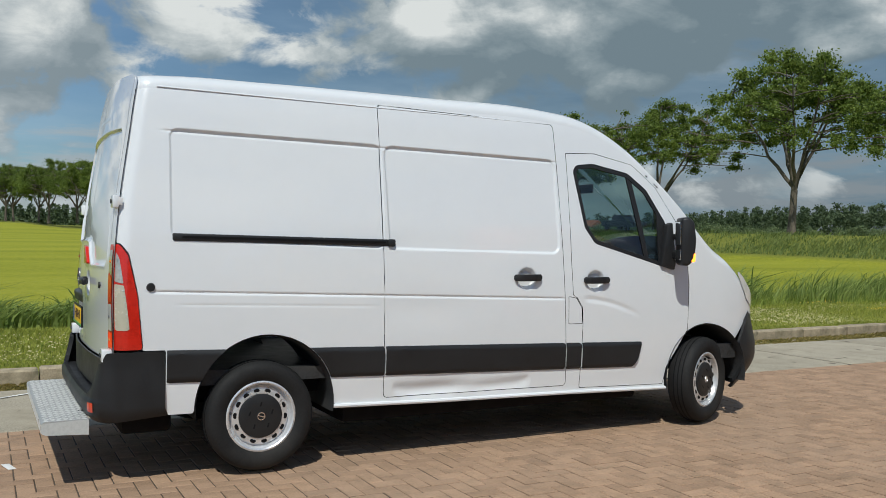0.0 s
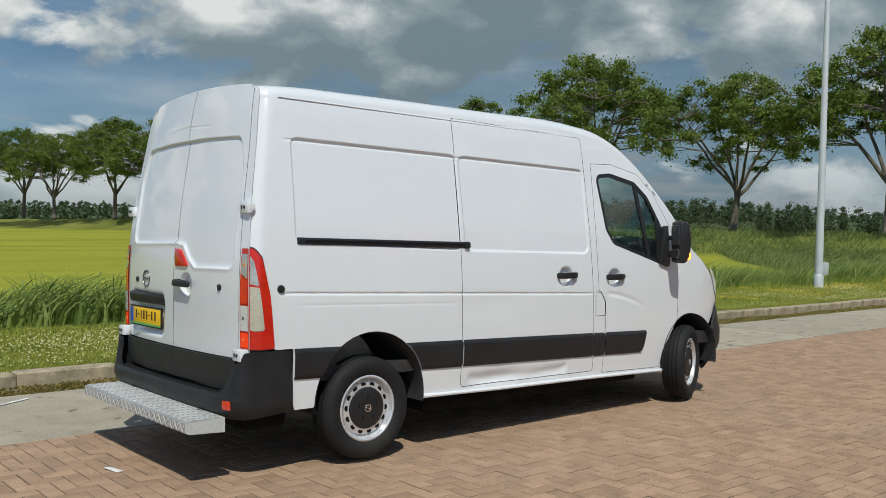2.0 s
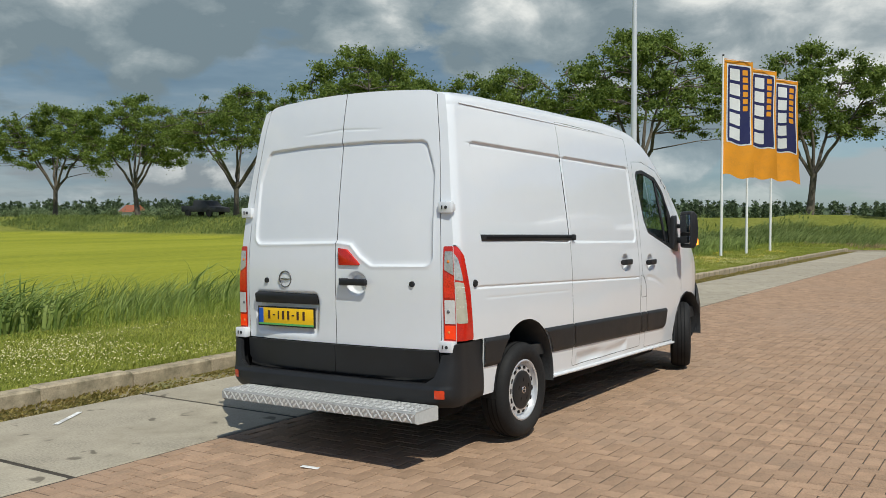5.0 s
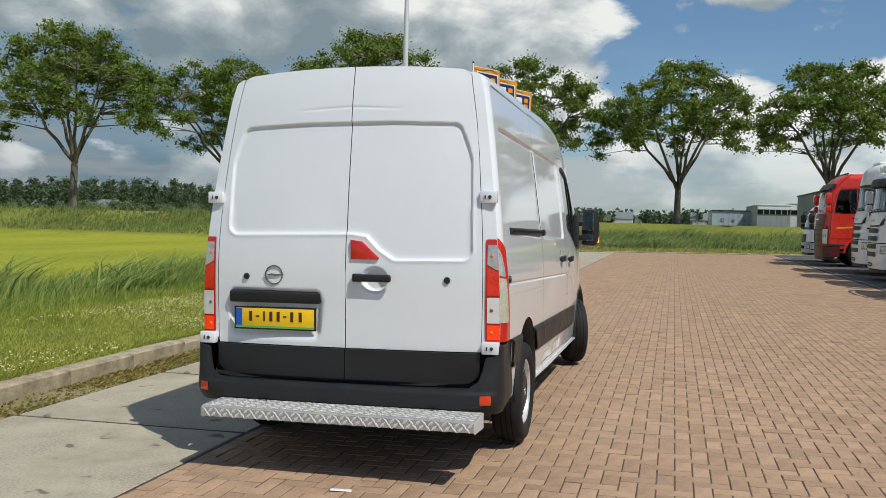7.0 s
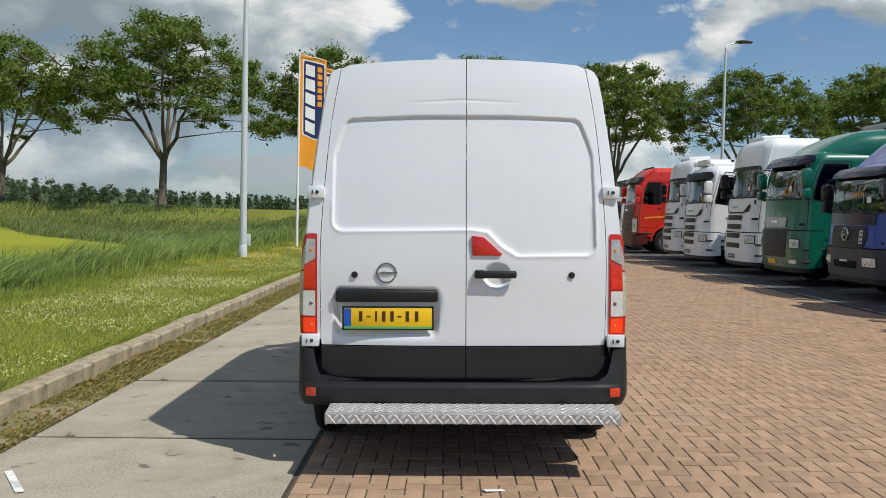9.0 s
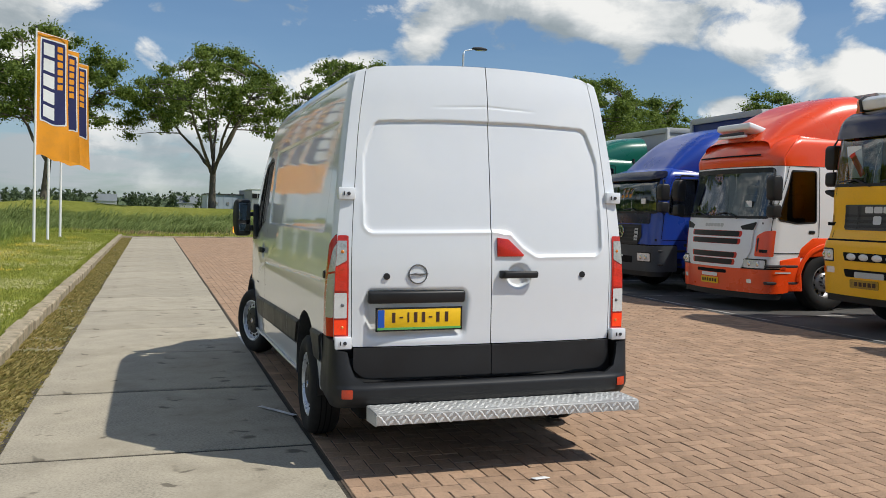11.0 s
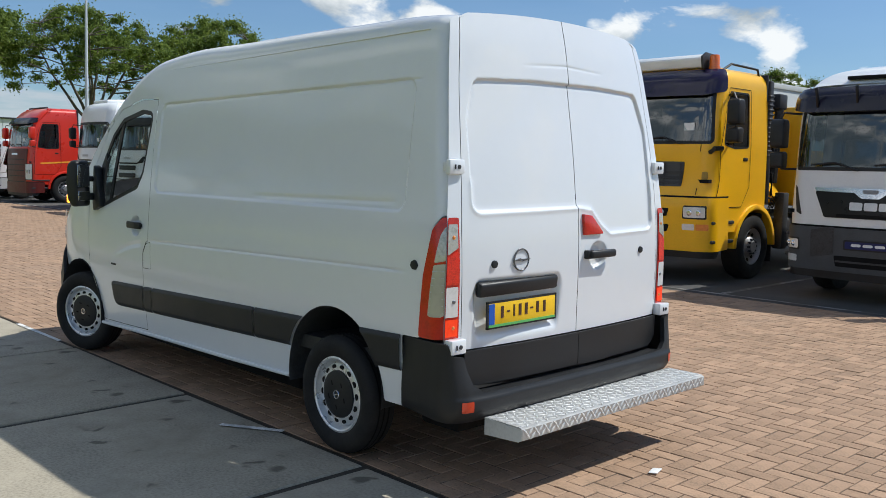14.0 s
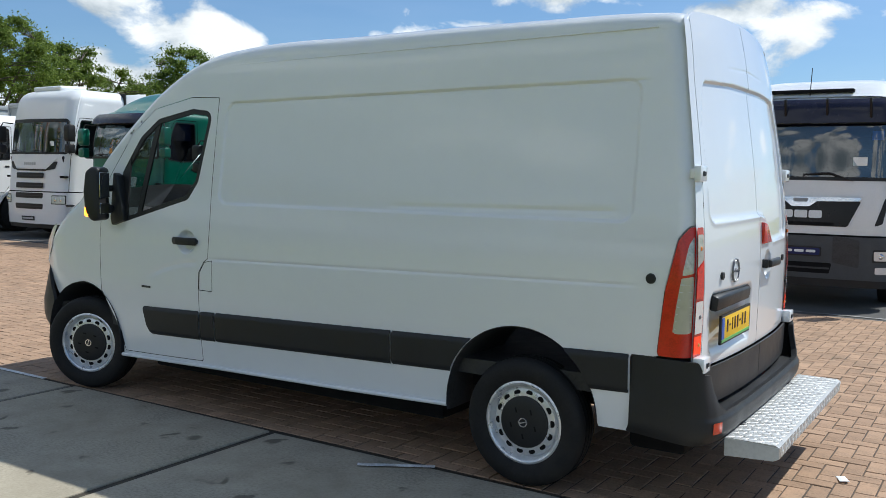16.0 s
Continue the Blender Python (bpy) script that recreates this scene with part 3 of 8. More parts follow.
def span(a, b, step):
    return np.linspace(a, b, max(2, int(round((b - a) / step)) + 1))


def yard_z(y):
    """The yard falls gently towards the verge."""
    return -0.014 * np.clip(y, -60, 4)

# ---- ground, yard, strip, kerb ----
YARD_END = 41.0


def land_height(x, y):
    """Verge, ditch edge, field and the dike that carries the tree-lined road."""
    side = lerp(y, [-400, -120, -60, 3.4, 3.7, 6.5, 9.0, 11.0, 4000], [1.0, 0.9, 0.84, -0.16, 0.05, 0.08, -0.05, -0.28, -0.3])
    side = np.where(y < 3.4, -0.014 * np.clip(y, -60, 4) - 0.1, side)
    after = lerp(x, [41, 41.6, 47, 53, 56.5, 64, 70, 90, 400], [0, 0.08, 0.1, 0.75, 1.5, 1.5, 0.6, 0.2, 0.2])
    rise = lerp(x + lerp(y, [85, 270], [0, 60]), [47.5, 50.5, 56.5, 64, 70, 90], [0, 0.35, 1.8, 1.8, 0.9, 0.3])
    yard = side * lerp(x, [41, 46], [1, 0]) + np.where(x > 41, after, 0)
    far = side + rise
    k = np.clip((y - 3.4) / 6.0, 0, 1)
    return yard * (1 - k) + far * k


def build_land():
    xs = np.unique(np.concatenate((np.linspace(-3000, -60, 14), np.linspace(-60, 40, 41), np.linspace(40, 72, 65), np.linspace(72, 140, 18), np.linspace(140, 3000, 20))))
    ys = np.unique(np.concatenate((np.linspace(-3000, -60, 14), np.linspace(-60, 2, 32), np.linspace(2, 14, 49), np.linspace(14, 120, 54), np.linspace(120, 3000, 22))))
    X, Y = np.meshgrid(xs, ys, indexing="ij")
    Z = land_height(X, Y)
    idx = np.arange(X.size).reshape(X.shape)
    f = np.stack((idx[:-1, :-1], idx[1:, :-1], idx[1:, 1:], idx[:-1, 1:]), -1).reshape(-1, 4)
    me = raw("ground", np.stack((X, Y, Z), -1).reshape(-1, 3), f)
    tagged(link("ground", me, "land"), "green verge, yellow-green crop field and grassy dike", "ground", kind="structure")


build_land()
SLAB, SLAB_X, SLAB_Y0, SLAB_Y1 = 2.06, -0.28, 0.965, 2.95


def slope_sheet(x0, x1, y0, y1, dz, mat, name, label, category, n=2):
    xs, ys = np.linspace(x0, x1, n), np.linspace(y0, y1, n)
    X, Y = np.meshgrid(xs, ys, indexing="ij")
    idx = np.arange(X.size).reshape(X.shape)
    f = np.stack((idx[:-1, :-1], idx[1:, :-1], idx[1:, 1:], idx[:-1, 1:]), -1).reshape(-1, 4)
    me = raw(name, np.stack((X, Y, yard_z(Y) + dz), -1).reshape(-1, 3), f)
    return tagged(link(name, me, mat), label, category, kind="structure")


BRICK_TOP, BAY_Y = 0.0, -6.75
road = slope_sheet(-40, YARD_END, BAY_Y, SLAB_Y0, -0.0048, "sand", "road", "sandy bed under red-brown clay pavers", "road")
slope_sheet(-40, YARD_END, -45, BAY_Y - 0.02, -0.004, "asphalt", "parking_bay", "worn grey asphalt lorry parking bays", "parking")
joints = slope_sheet(-40, YARD_END, SLAB_Y0 - 0.018, SLAB_Y1 + 0.01, -0.010, "joint", "plate_joints", "dark joints between the concrete plates", "joint")
gutter = slope_sheet(-40, YARD_END, SLAB_Y1 + 0.012, 3.42, -0.022, "gutter_earth", "gutter", "earthy gutter with weeds between concrete plates and kerb", "gutter")


def slab_mesh(w, d, top, deep, bevel):
    """A plate with chamfered top edges, its top centre at the origin."""
    b = bevel
    ring = lambda hx, hy, z: [(-hx, -hy, z), (hx, -hy, z), (hx, hy, z), (-hx, hy, z)]
    v = ring(w / 2 - b, d / 2 - b, top) + ring(w / 2, d / 2, top - b) + ring(w / 2, d / 2, top - deep)
    f = [(0, 1, 2, 3)]
    for k in (0, 4):
        for i in range(4):
            j = (i + 1) % 4
            f.append((k + i, k + 4 + i, k + 4 + j, k + j))
    me = raw("slab", v, f)
    me.shade_flat()
    return me


def build_strip():
    strip = tagged(new("pavement"), "strip of large worn concrete plates", "pavement", kind="structure")
    me = slab_mesh(SLAB - 0.055, SLAB_Y1 - SLAB_Y0 - 0.05, 0, 0.14, 0.007)
    me.materials.append(M["concrete"])
    ym = (SLAB_Y0 + SLAB_Y1) / 2
    rnd = random.Random(5)
    for k in range(-9, 20):
        x = SLAB_X + SLAB * (k + 0.5)
        if x > YARD_END - 1:
            break
        ob = new("concrete_plate", me)
        ob.parent = strip
        ob.matrix_world = pose(x, ym, float(yard_z(ym)) + rnd.uniform(-0.002, 0.004), -0.8 + rnd.uniform(-0.1, 0.1), rnd.uniform(-0.1, 0.1), rnd.uniform(-0.25, 0.25))
    kerb = tagged(new("kerb"), "weathered sandy concrete kerb along the grass verge", "kerb", kind="structure")
    ks = slab_mesh(0.985, 0.2, 0, 0.3, 0.018)
    ks.materials.append(M["kerb"])
    for k in range(-18, 41):
        ob = new("kerb_stone", ks)
        ob.parent = kerb
        ob.matrix_world = pose(k + 0.47, 3.5 + rnd.uniform(-0.012, 0.012), 0.085 + rnd.uniform(-0.01, 0.01), rnd.uniform(-1, 1), rnd.uniform(-0.5, 0.5), rnd.uniform(-0.7, 0.7))
    for k in range(48):
        ob = new("kerb_stone", ks)
        ob.parent = kerb
        y = 3.0 - k
        ob.matrix_world = pose(YARD_END + 0.1, y, float(yard_z(y)) + 0.06, 0, 0, 90 + rnd.uniform(-0.6, 0.6))


build_strip()


def ribbon_line(name, points, width, mat, label, category, dz=0.004):
    """A painted line on the yard."""
    v, f = [], []
    for i, (x, y) in enumerate(points):
        a = Vector(points[max(i - 1, 0)])
        b = Vector(points[min(i + 1, len(points) - 1)])
        n = (b - a).normalized()
        for s in (-1, 1):
            px, py = x - n.y * s * width / 2, y + n.x * s * width / 2
            v.append((px, py, float(yard_z(py)) + dz))
    for i in range(len(points) - 1):
        f.append((2 * i, 2 * i + 1, 2 * i + 3, 2 * i + 2))
    return tagged(link(name, raw(name, v, f), mat), label, category, kind="structure")


for pts in ([(0.93, 1.2), (0.55, 0.975)], [(-1.12, 2.68), (-1.52, 2.42)], [(5.3, 0.985), (4.2, 0.985)]):
    ribbon_line("painted_mark", pts, 0.045, "line_white", "faded white paint mark on concrete plates", "road marking", 0.0075)
for x in (-1.5, 1.98, 5.55, 9.1, 12.62, 16.2, 19.7, 23.2, 27.7, 32.3, 36.5):
    ribbon_line("bay_line", [(x, -7.0), (x, -20)], 0.09, "line_worn", "worn white line between lorry bays", "road marking")
ribbon_line("bay_line", [(-20, -6.93), (YARD_END - 0.3, -6.93)], 0.08, "line_worn", "worn white line along the lorry bays", "road marking")

# ---- the van ----
# van frame: x forward from the rear axle, y to its left, z up from the ground
X_REAR_Z, X_REAR = [0.3, 0.8, 1.25, 1.65, 2.1, 2.35, 2.5], [-0.865, -0.87, -0.872, -0.84, -0.775, -0.735, -0.70]


def rear_x(z):
    return smooth_lerp(z, X_REAR_Z, X_REAR)


def roof_z(x):
    return smooth_lerp(x, [-0.9, -0.72, -0.5, 0, 1.2, 2.2, 2.5, 2.72, 2.95, 3.2, 3.45, 3.66, 3.82, 4.0, 4.18, 4.32, 4.43, 4.5],
                       [2.44, 2.472, 2.49, 2.50, 2.50, 2.485, 2.445, 2.365, 2.235, 2.04, 1.815, 1.60, 1.465, 1.355, 1.20, 1.03, 0.86, 0.70])


def wide(x, z):
    """Half the body's width."""
    w = smooth_lerp(z, [0.28, 0.5, 0.75, 1.1, 1.45, 1.75, 2.1, 2.35, 2.55], [0.965, 0.985, 0.998, 0.998, 0.975, 0.942, 0.897, 0.857, 0.80])
    w = w - smooth_lerp(x, [2.4, 2.8, 3.3, 3.7, 4.0, 4.2, 4.32, 4.42, 4.52], [0, 0, 0.01, 0.024, 0.048, 0.09, 0.145, 0.24, 0.42])
    return w - 0.045 * np.clip((rear_x(z) + 0.07 - x) / 0.07, 0, 1)**2


def dent(d, deep, soft):
    """A pressed-in field where the distance d to its outline is below 0."""
    k = np.clip(0.5 - d / soft, 0, 1)
    return deep * k * k * (3 - 2 * k)


def groove(d, deep, half):
    return deep * np.clip(1 - np.abs(d) / half, 0, 1)


PANEL_BACK = polygon([(-0.55, 2.12), (0.83, 2.095), (0.83, 1.40), (-0.55, 1.46)], 0.05)
PANEL_DOOR = polygon([(0.86, 2.095), (2.24, 2.065), (2.25, 1.37), (0.88, 1.40)], 0.06)
PANEL_LONG = polygon([(-0.56, 2.125), (2.27, 2.09), (2.29, 1.43), (-0.56, 1.43)], 0.07)


HANDLES = {1: ((2.575, 1.165),), -1: ((2.575, 1.165), (1.96, 1.19))}


def side_y(x, z, side):
    """The outer skin, with its pressed panels and creases. side: 1 left, -1 right."""
    y = wide(x, z)
    cargo = lerp(x, [-0.62, -0.55, 2.2, 2.3], [0, 1, 1, 0])
    if side < 0:
        y = y - dent(PANEL_BACK(x, z), 0.012, 0.016) - dent(PANEL_DOOR(x, z), 0.012, 0.016) - 0.006 * np.exp(-((z - 2.105 + 0.019 * (x + 0.55)) / 0.007)**2) * cargo
        line = 1.135 - 0.034 * (x + 0.65)
        y = y - groove(z - line, 0.008, 0.012) * lerp(x, [-0.7, -0.6, 2.25, 2.3], [0, 1, 1, 0])
        sag = polygon([(0.9, 0.47), (1.5, 0.44), (2.0, 0.46), (1.9, 0.40), (1.0, 0.40)], 0.02)(x, z)
        y = y - dent(sag, 0.018, 0.07) - 0.014 * np.exp(-((x - 1.25)**2 / 0.05 + (z - 0.45)**2 / 0.002)) + 0.010 * np.exp(-((x - 1.45)**2 / 0.02 + (z - 0.41)**2 / 0.001))
        y = y - 0.006 * np.exp(-((x - 1.1)**2 / 0.12 + (z - 0.98)**2 / 0.012))
        y = y - groove(z - 1.055 + 0.03 * (x + 0.5), 0.002, 0.012) * lerp(x, [-0.55, -0.45, 0.7, 0.8], [0, 1, 1, 0])
    else:
        y = y - dent(PANEL_LONG(x, z), 0.012, 0.018) - 0.005 * np.exp(-((z - 2.117 + 0.0124 * (x + 0.56)) / 0.007)**2) * cargo
        y = y - groove(z - (1.47 - 0.012 * x), 0.006, 0.02) * lerp(x, [-0.5, -0.4, 0.8, 0.95], [0, 1, 1, 0])
        line = 1.125 - 0.022 * (x + 0.65)
        y = y - groove(z - line, 0.006, 0.012) * lerp(x, [-0.62, -0.5, 2.3, 2.4], [0, 1, 1, 0])
    for hx, hz in HANDLES[side]:
        y = y - dent(np.hypot(x - hx, (z - hz + 0.004) * 1.06) - 0.072, 0.034, 0.034)
    # the fold that runs down the front door
    fold = 1.03 - 0.07 * (x - 2.45) - 0.42 * np.clip(x - 2.5, 0, 1)**2
    y = y - groove(z - fold, 0.007, 0.03) * lerp(x, [2.45, 2.52, 2.85, 3.02], [0, 1, 1, 0])
    return y


R_ARCH, F_ARCH = both(circle(0.035, 0.41, 0.445), lambda x, z: np.full(np.shape(x), -1.0)), circle(3.705, 0.375, 0.425)
WINDOW = polygon([(2.415, 2.025), (2.60, 2.045), (2.93, 1.985), (3.10, 1.865), (3.27, 1.62), (3.315, 1.40), (3.29, 1.265), (2.585, 1.455), (2.50, 1.57)], 0.055)
DOOR = polygon([(2.355, 2.125), (2.62, 2.135), (2.98, 2.065), (3.20, 1.90), (3.42, 1.60), (3.50, 1.40), (3.51, 1.12), (3.50, 0.76), (3.40, 0.62), (3.29, 0.47), (3.26, 0.335), (2.44, 0.36), (2.455, 0.84), (2.45, 0.965), (2.40, 1.04), (2.365, 1.06), (2.355, 1.3)], 0.008)
SLIDE = polygon([(0.825, 2.375), (2.255, 2.335), (2.285, 1.2), (2.315, 0.385), (0.835, 0.40)], 0.03)
FLAP = polygon([(2.325, 1.05), (2.395, 1.035), (2.443, 0.962), (2.448, 0.845), (2.325, 0.845)], 0.006)
SILL = [(-0.90, 0.40), (0.43, 0.385), (0.8, 0.365), (2.3, 0.335), (3.35, 0.305), (4.15, 0.30)]


def loft(x, s, side):
    """The skin of side and roof. s runs up the side to 1, round the roof's edge and on to 2 at the middle line."""
    top = roof_z(x)
    rc = lerp(x, [-0.9, -0.72, 0, 2.4, 2.9, 3.5, 3.8, 4.2, 4.5], [0.10, 0.115, 0.125, 0.13, 0.12, 0.10, 0.14, 0.14, 0.12])
    z_side = lerp(x, [p[0] for p in SILL], [p[1] for p in SILL])
    zc = top - rc
    z = np.where(s <= 1, z_side + (zc - z_side) * np.clip(s, 0, 1), 0)
    y_edge = wide(x, zc)
    crown = lerp(x, [-0.8, 2.3, 2.9, 3.5, 3.8, 4.3], [0.03, 0.03, 0.09, 0.12, 0.07, 0.10])
    k = np.clip(s - 1, 0, 1)
    a = np.clip(k / 0.3, 0, 1) * math.pi / 2
    m = np.clip((k - 0.3) / 0.7, 0, 1)
    flat = np.maximum(y_edge - rc * 0.95, 0.05)
    y_up = np.where(k < 0.3, flat + (y_edge - flat) * np.cos(a), flat * (1 - m))
    z_up = np.where(k < 0.3, zc + rc * 0.78 * np.sin(a), zc + rc * 0.78 + (rc * 0.22 + crown) * (1 - (1 - m)**2))
    yy = np.where(s <= 1, side_y(x, z, side), y_up)
    return x, side * yy, np.where(s <= 1, z, z_up)


def place_side(side):
    def f(x, z):
        return x, side * side_y(x, z, side), z
    return f


def build_van():
    van = empty("van", "white high-roof panel van with black plastic trim, dented lower side", "van")
    fine = lambda a, b, step, *zones: np.unique(np.round(np.concatenate([span(a, b, step)] + [span(p, q, s) for p, q, s in zones]), 5))
    gx = fine(-0.9, 4.52, 0.02, (-0.60, -0.50, 0.008), (0.80, 0.92, 0.008), (2.21, 2.48, 0.008), (2.49, 2.66, 0.008), (1.87, 2.05, 0.008))
    gz = fine(0.29, 2.40, 0.02, (2.035, 2.145, 0.0055), (1.36, 1.49, 0.008), (1.02, 1.15, 0.006), (1.15, 1.28, 0.008), (0.82, 1.02, 0.01))
    edge_top = lambda x: roof_z(x) - lerp(x, [-0.9, -0.72, 0, 2.4, 2.9, 3.5, 3.8, 4.2, 4.5], [0.10, 0.115, 0.125, 0.13, 0.12, 0.10, 0.14, 0.14, 0.12])
    outline = lambda x, z: np.maximum.reduce([(rear_x(z) - x), z - edge_top(x), lerp(x, [p[0] for p in SILL], [p[1] for p in SILL]) - z, x - 4.5])
    bumper_cut = polygon([(4.06, 0.10), (4.06, 0.65), (4.20, 0.81), (4.42, 0.90), (4.7, 0.9), (4.7, 0.1)], 0.01)
    head_cut = polygon([(4.08, 1.22), (4.17, 1.165), (4.40, 0.93), (4.52, 0.80), (4.40, 0.90), (4.23, 0.98)], 0.01)
    corner_cut = polygon([(-1.2, 0.2), (-0.585, 0.2), (-0.585, 0.785), (-1.2, 0.79)], 0.01)
    lamp_cut = polygon([(-1.0, 1.425), (-0.84, 1.42), (-0.795, 1.36), (-0.745, 1.12), (-0.715, 0.79), (-1.0, 0.79)], 0.02)
    for side in (-1, 1):
        holes = [R_ARCH, F_ARCH, DOOR, bumper_cut, head_cut, corner_cut, lamp_cut, FLAP] + ([SLIDE] if side < 0 else [])
        body = both(outline, without(outline, *[grown(h, 0.0022) for h in holes]))
        flip = side > 0
        part_of = lambda name, region, mat, label="", parent=van: link(name, sheet(gx, gz, region, place_side(side), flip), mat, parent, label)
        part_of("side_panel", body, "van_white")
        door = part_of("front_door", without(grown(DOOR, -0.0022), grown(WINDOW, 0.012)), "van_white", "white front door with a fold along its flank")
        if side < 0:
            part_of("sliding_door", without(grown(SLIDE, -0.0022)), "van_white", "white sliding door with a dented lower edge")
        part_of("fuel_flap", grown(FLAP, -0.002), "van_white")
        # glass with its black surround and quarter pillar
        inset = lambda x, z, d: (x, side * (side_y(x, z, side) - d), z)
        wx, wz = span(2.35, 3.4, 0.02), span(1.2, 2.1, 0.02)
        link("window_seal", sheet(wx, wz, without(grown(WINDOW, 0.013), grown(WINDOW, -0.02)), lambda x, z: inset(x, z, 0.004), flip, 0.012), "black_plastic", door)
        bar = lambda x, z: np.abs(x - (3.09 - 0.22 * (z - 1.3))) - 0.022
        link("quarter_pillar", sheet(wx, wz, both(WINDOW, bar), lambda x, z: inset(x, z, 0.008), flip, 0.012), "black_plastic", door)
        link("mirror_corner", sheet(wx, wz, both(grown(WINDOW, 0.005), lambda x, z: 3.20 - x), lambda x, z: inset(x, z, -0.002), flip, 0.012), "black_plastic", door)
        lining = without(grown(DOOR, -0.05), grown(WINDOW, 0.02))
        link("door_lining", sheet(span(2.35, 3.5, 0.03), span(0.33, 2.15, 0.03), lining, lambda x, z: inset(x, z, 0.06), flip), "seat", door, "dark grey door lining")
        open_side = side > 0
        pane = both(grown(WINDOW, -0.005), lambda x, z: x - 3.21)
        if open_side:
            pane = both(pane, lambda x, z: 3.09 - 0.22 * (z - 1.3) - x)
        glass_ob = link("window_glass", sheet(wx, wz, pane, lambda x, z: inset(x, z, 0.016), flip), "cab_glass", door)
        glass_ob.visible_shadow = False
        # black rubbing strips
        band = lambda x, z: np.abs(z - (0.672 - 0.028 * x)) - 0.098
        ends = polygon([(-0.58, 0.2), (-0.58, 1.0), (3.02, 1.0), (3.02, 0.7), (2.98, 0.55), (2.90, 0.45), (2.85, 0.2)], 0.04)
        proud = lambda x, z: (x, side * (wide(x, z) + 0.004 + 0.016 * np.clip((0.098 - np.abs(z - (0.672 - 0.028 * x))) / 0.02, 0, 1)), z)
        cuts = [(-0.58, 0.05), (0.05, 0.83), (0.84, 2.29), (2.30, 2.435), (2.445, 3.05)] if side < 0 else [(-0.58, 0.05), (0.05, 0.85), (0.857, 2.29), (2.30, 2.435), (2.445, 3.05)]
        arch_out = circle(0.035, 0.41, 0.447)
        for a, b in cuts:
            link("rubbing_strip", sheet(span(a - 0.01, b + 0.01, 0.015), span(0.45, 0.9, 0.0135), both(without(both(band, ends), arch_out), lambda x, z, a=a, b=b: np.maximum(a - x, x - b)), proud, flip), "black_plastic", van)
        # wheel-arch liners and inner cap
        for (cx, cz, r) in ((0.035, 0.41, 0.445), (3.705, 0.375, 0.425)):
            n, v, f = 33, [], []
            for i in range(n):
                a = math.pi * (1.05 - 1.10 * i / (n - 1))
                for d in (0.0, 0.03, 0.55):
                    rr = r - (0.012 if d == 0.03 else 0)
                    v.append((cx + rr * math.cos(a), side * (0.992 - d), cz + rr * math.sin(a)))
            for i in range(n - 1):
                for j in range(2):
                    f.append((3 * i + j, 3 * i + 3 + j, 3 * i + 4 + j, 3 * i + 1 + j))
            link("wheel_arch_liner", raw("liner", v, f), "liner", van)
    # rail of the sliding door, on the right
    rail = prism([(-0.545, 1.485), (0.87, 1.46), (0.875, 1.415), (-0.545, 1.44)], "y", -0.985, -0.945, 0.008)
    slide_rail = part("slide_rail", rail, "black_plastic", van, "black steel rail of the sliding door")
    part("rail_slot", prism([(-0.49, 1.470), (0.84, 1.447), (0.84, 1.434), (-0.49, 1.457)], "y", -0.988, -0.97), "black_dark", slide_rail)
    part("rail_end", box(0.885, -0.985, 1.437, 0.055, 0.03, 0.05, 0.012), "black_plastic", slide_rail)
    # roof, bonnet and windscreen
    sx = span(-0.74, 4.5, 0.03)
    ss = np.concatenate((np.linspace(1, 1.3, 9), np.linspace(1.3, 2, 10)[1:]))
    screen = lambda x, s: np.maximum.reduce([1.32 - s, 2.66 - x + 0.0 * s, x - 3.84])
    for side in (-1, 1):
        place = lambda x, s: loft(x, s, side)
        all_top = lambda x, s: np.maximum(np.maximum(-0.735 - x, x - 4.45), 0.999 - s)
        link("roof", sheet(sx, ss, without(all_top, grown(screen, 0.0)), place, side > 0), "van_white", van)
        gl = link("windscreen", sheet(sx, ss, screen, place, side > 0), "cab_glass", van)
        gl.visible_shadow = False
        part("pillar_trim", tube([tuple(float(c) for c in loft(np.array(x), np.array(1.315), side)) for x in np.linspace(2.64, 3.84, 20)], 0.011, 6), "van_white", van)
        # raised gutter line along the roof
        part("roof_moulding", tube([(x, side * (float(wide(x, 2.372)) + 0.004), 2.374 - 0.0125 * (x + 0.6)) for x in np.linspace(-0.62, 2.25, 24)], 0.0045, 6), "van_white", van)
    build_van_rear(van)
    build_van_front(van)
    build_cab(van)
    for x, turn in ((0.0, 0), (3.682, 20)):
        for side in (-1, 1):
            build_wheel(van, x, side, turn)
    build_van_details(van)
    # underside, dark
    part("underbody", prism([(-0.85, 0.42), (-0.5, 0.38), (-0.45, 0.55), (0.5, 0.55), (0.55, 0.34), (3.25, 0.30), (3.3, 0.5), (4.08, 0.5), (4.08, 0.62), (3.3, 0.62), (2.4, 0.60), (-0.80, 0.65)], "y", -0.93, 0.93), "liner", van)
    part("front_undertray", prism([(3.9, 0.34), (4.32, 0.34), (4.34, 0.6), (3.9, 0.6)], "y", -0.55, 0.55), "liner", van)
    # unseen dark boxes, added low down to block light and deepen the van's shadow
    part("floor_pan", join(box(1.85, 0, 0.29, 2.5, 1.66, 0.14, 0.03), box(-0.66, 0, 0.33, 0.3, 1.6, 0.14, 0.03), box(0.0, 0, 0.50, 0.9, 1.5, 0.12)), "black_dark", van)
    part("silencer", tube([(0.7, -0.35, 0.26), (1.5, -0.35, 0.26)], 0.09, 14), "metal_dark", van)
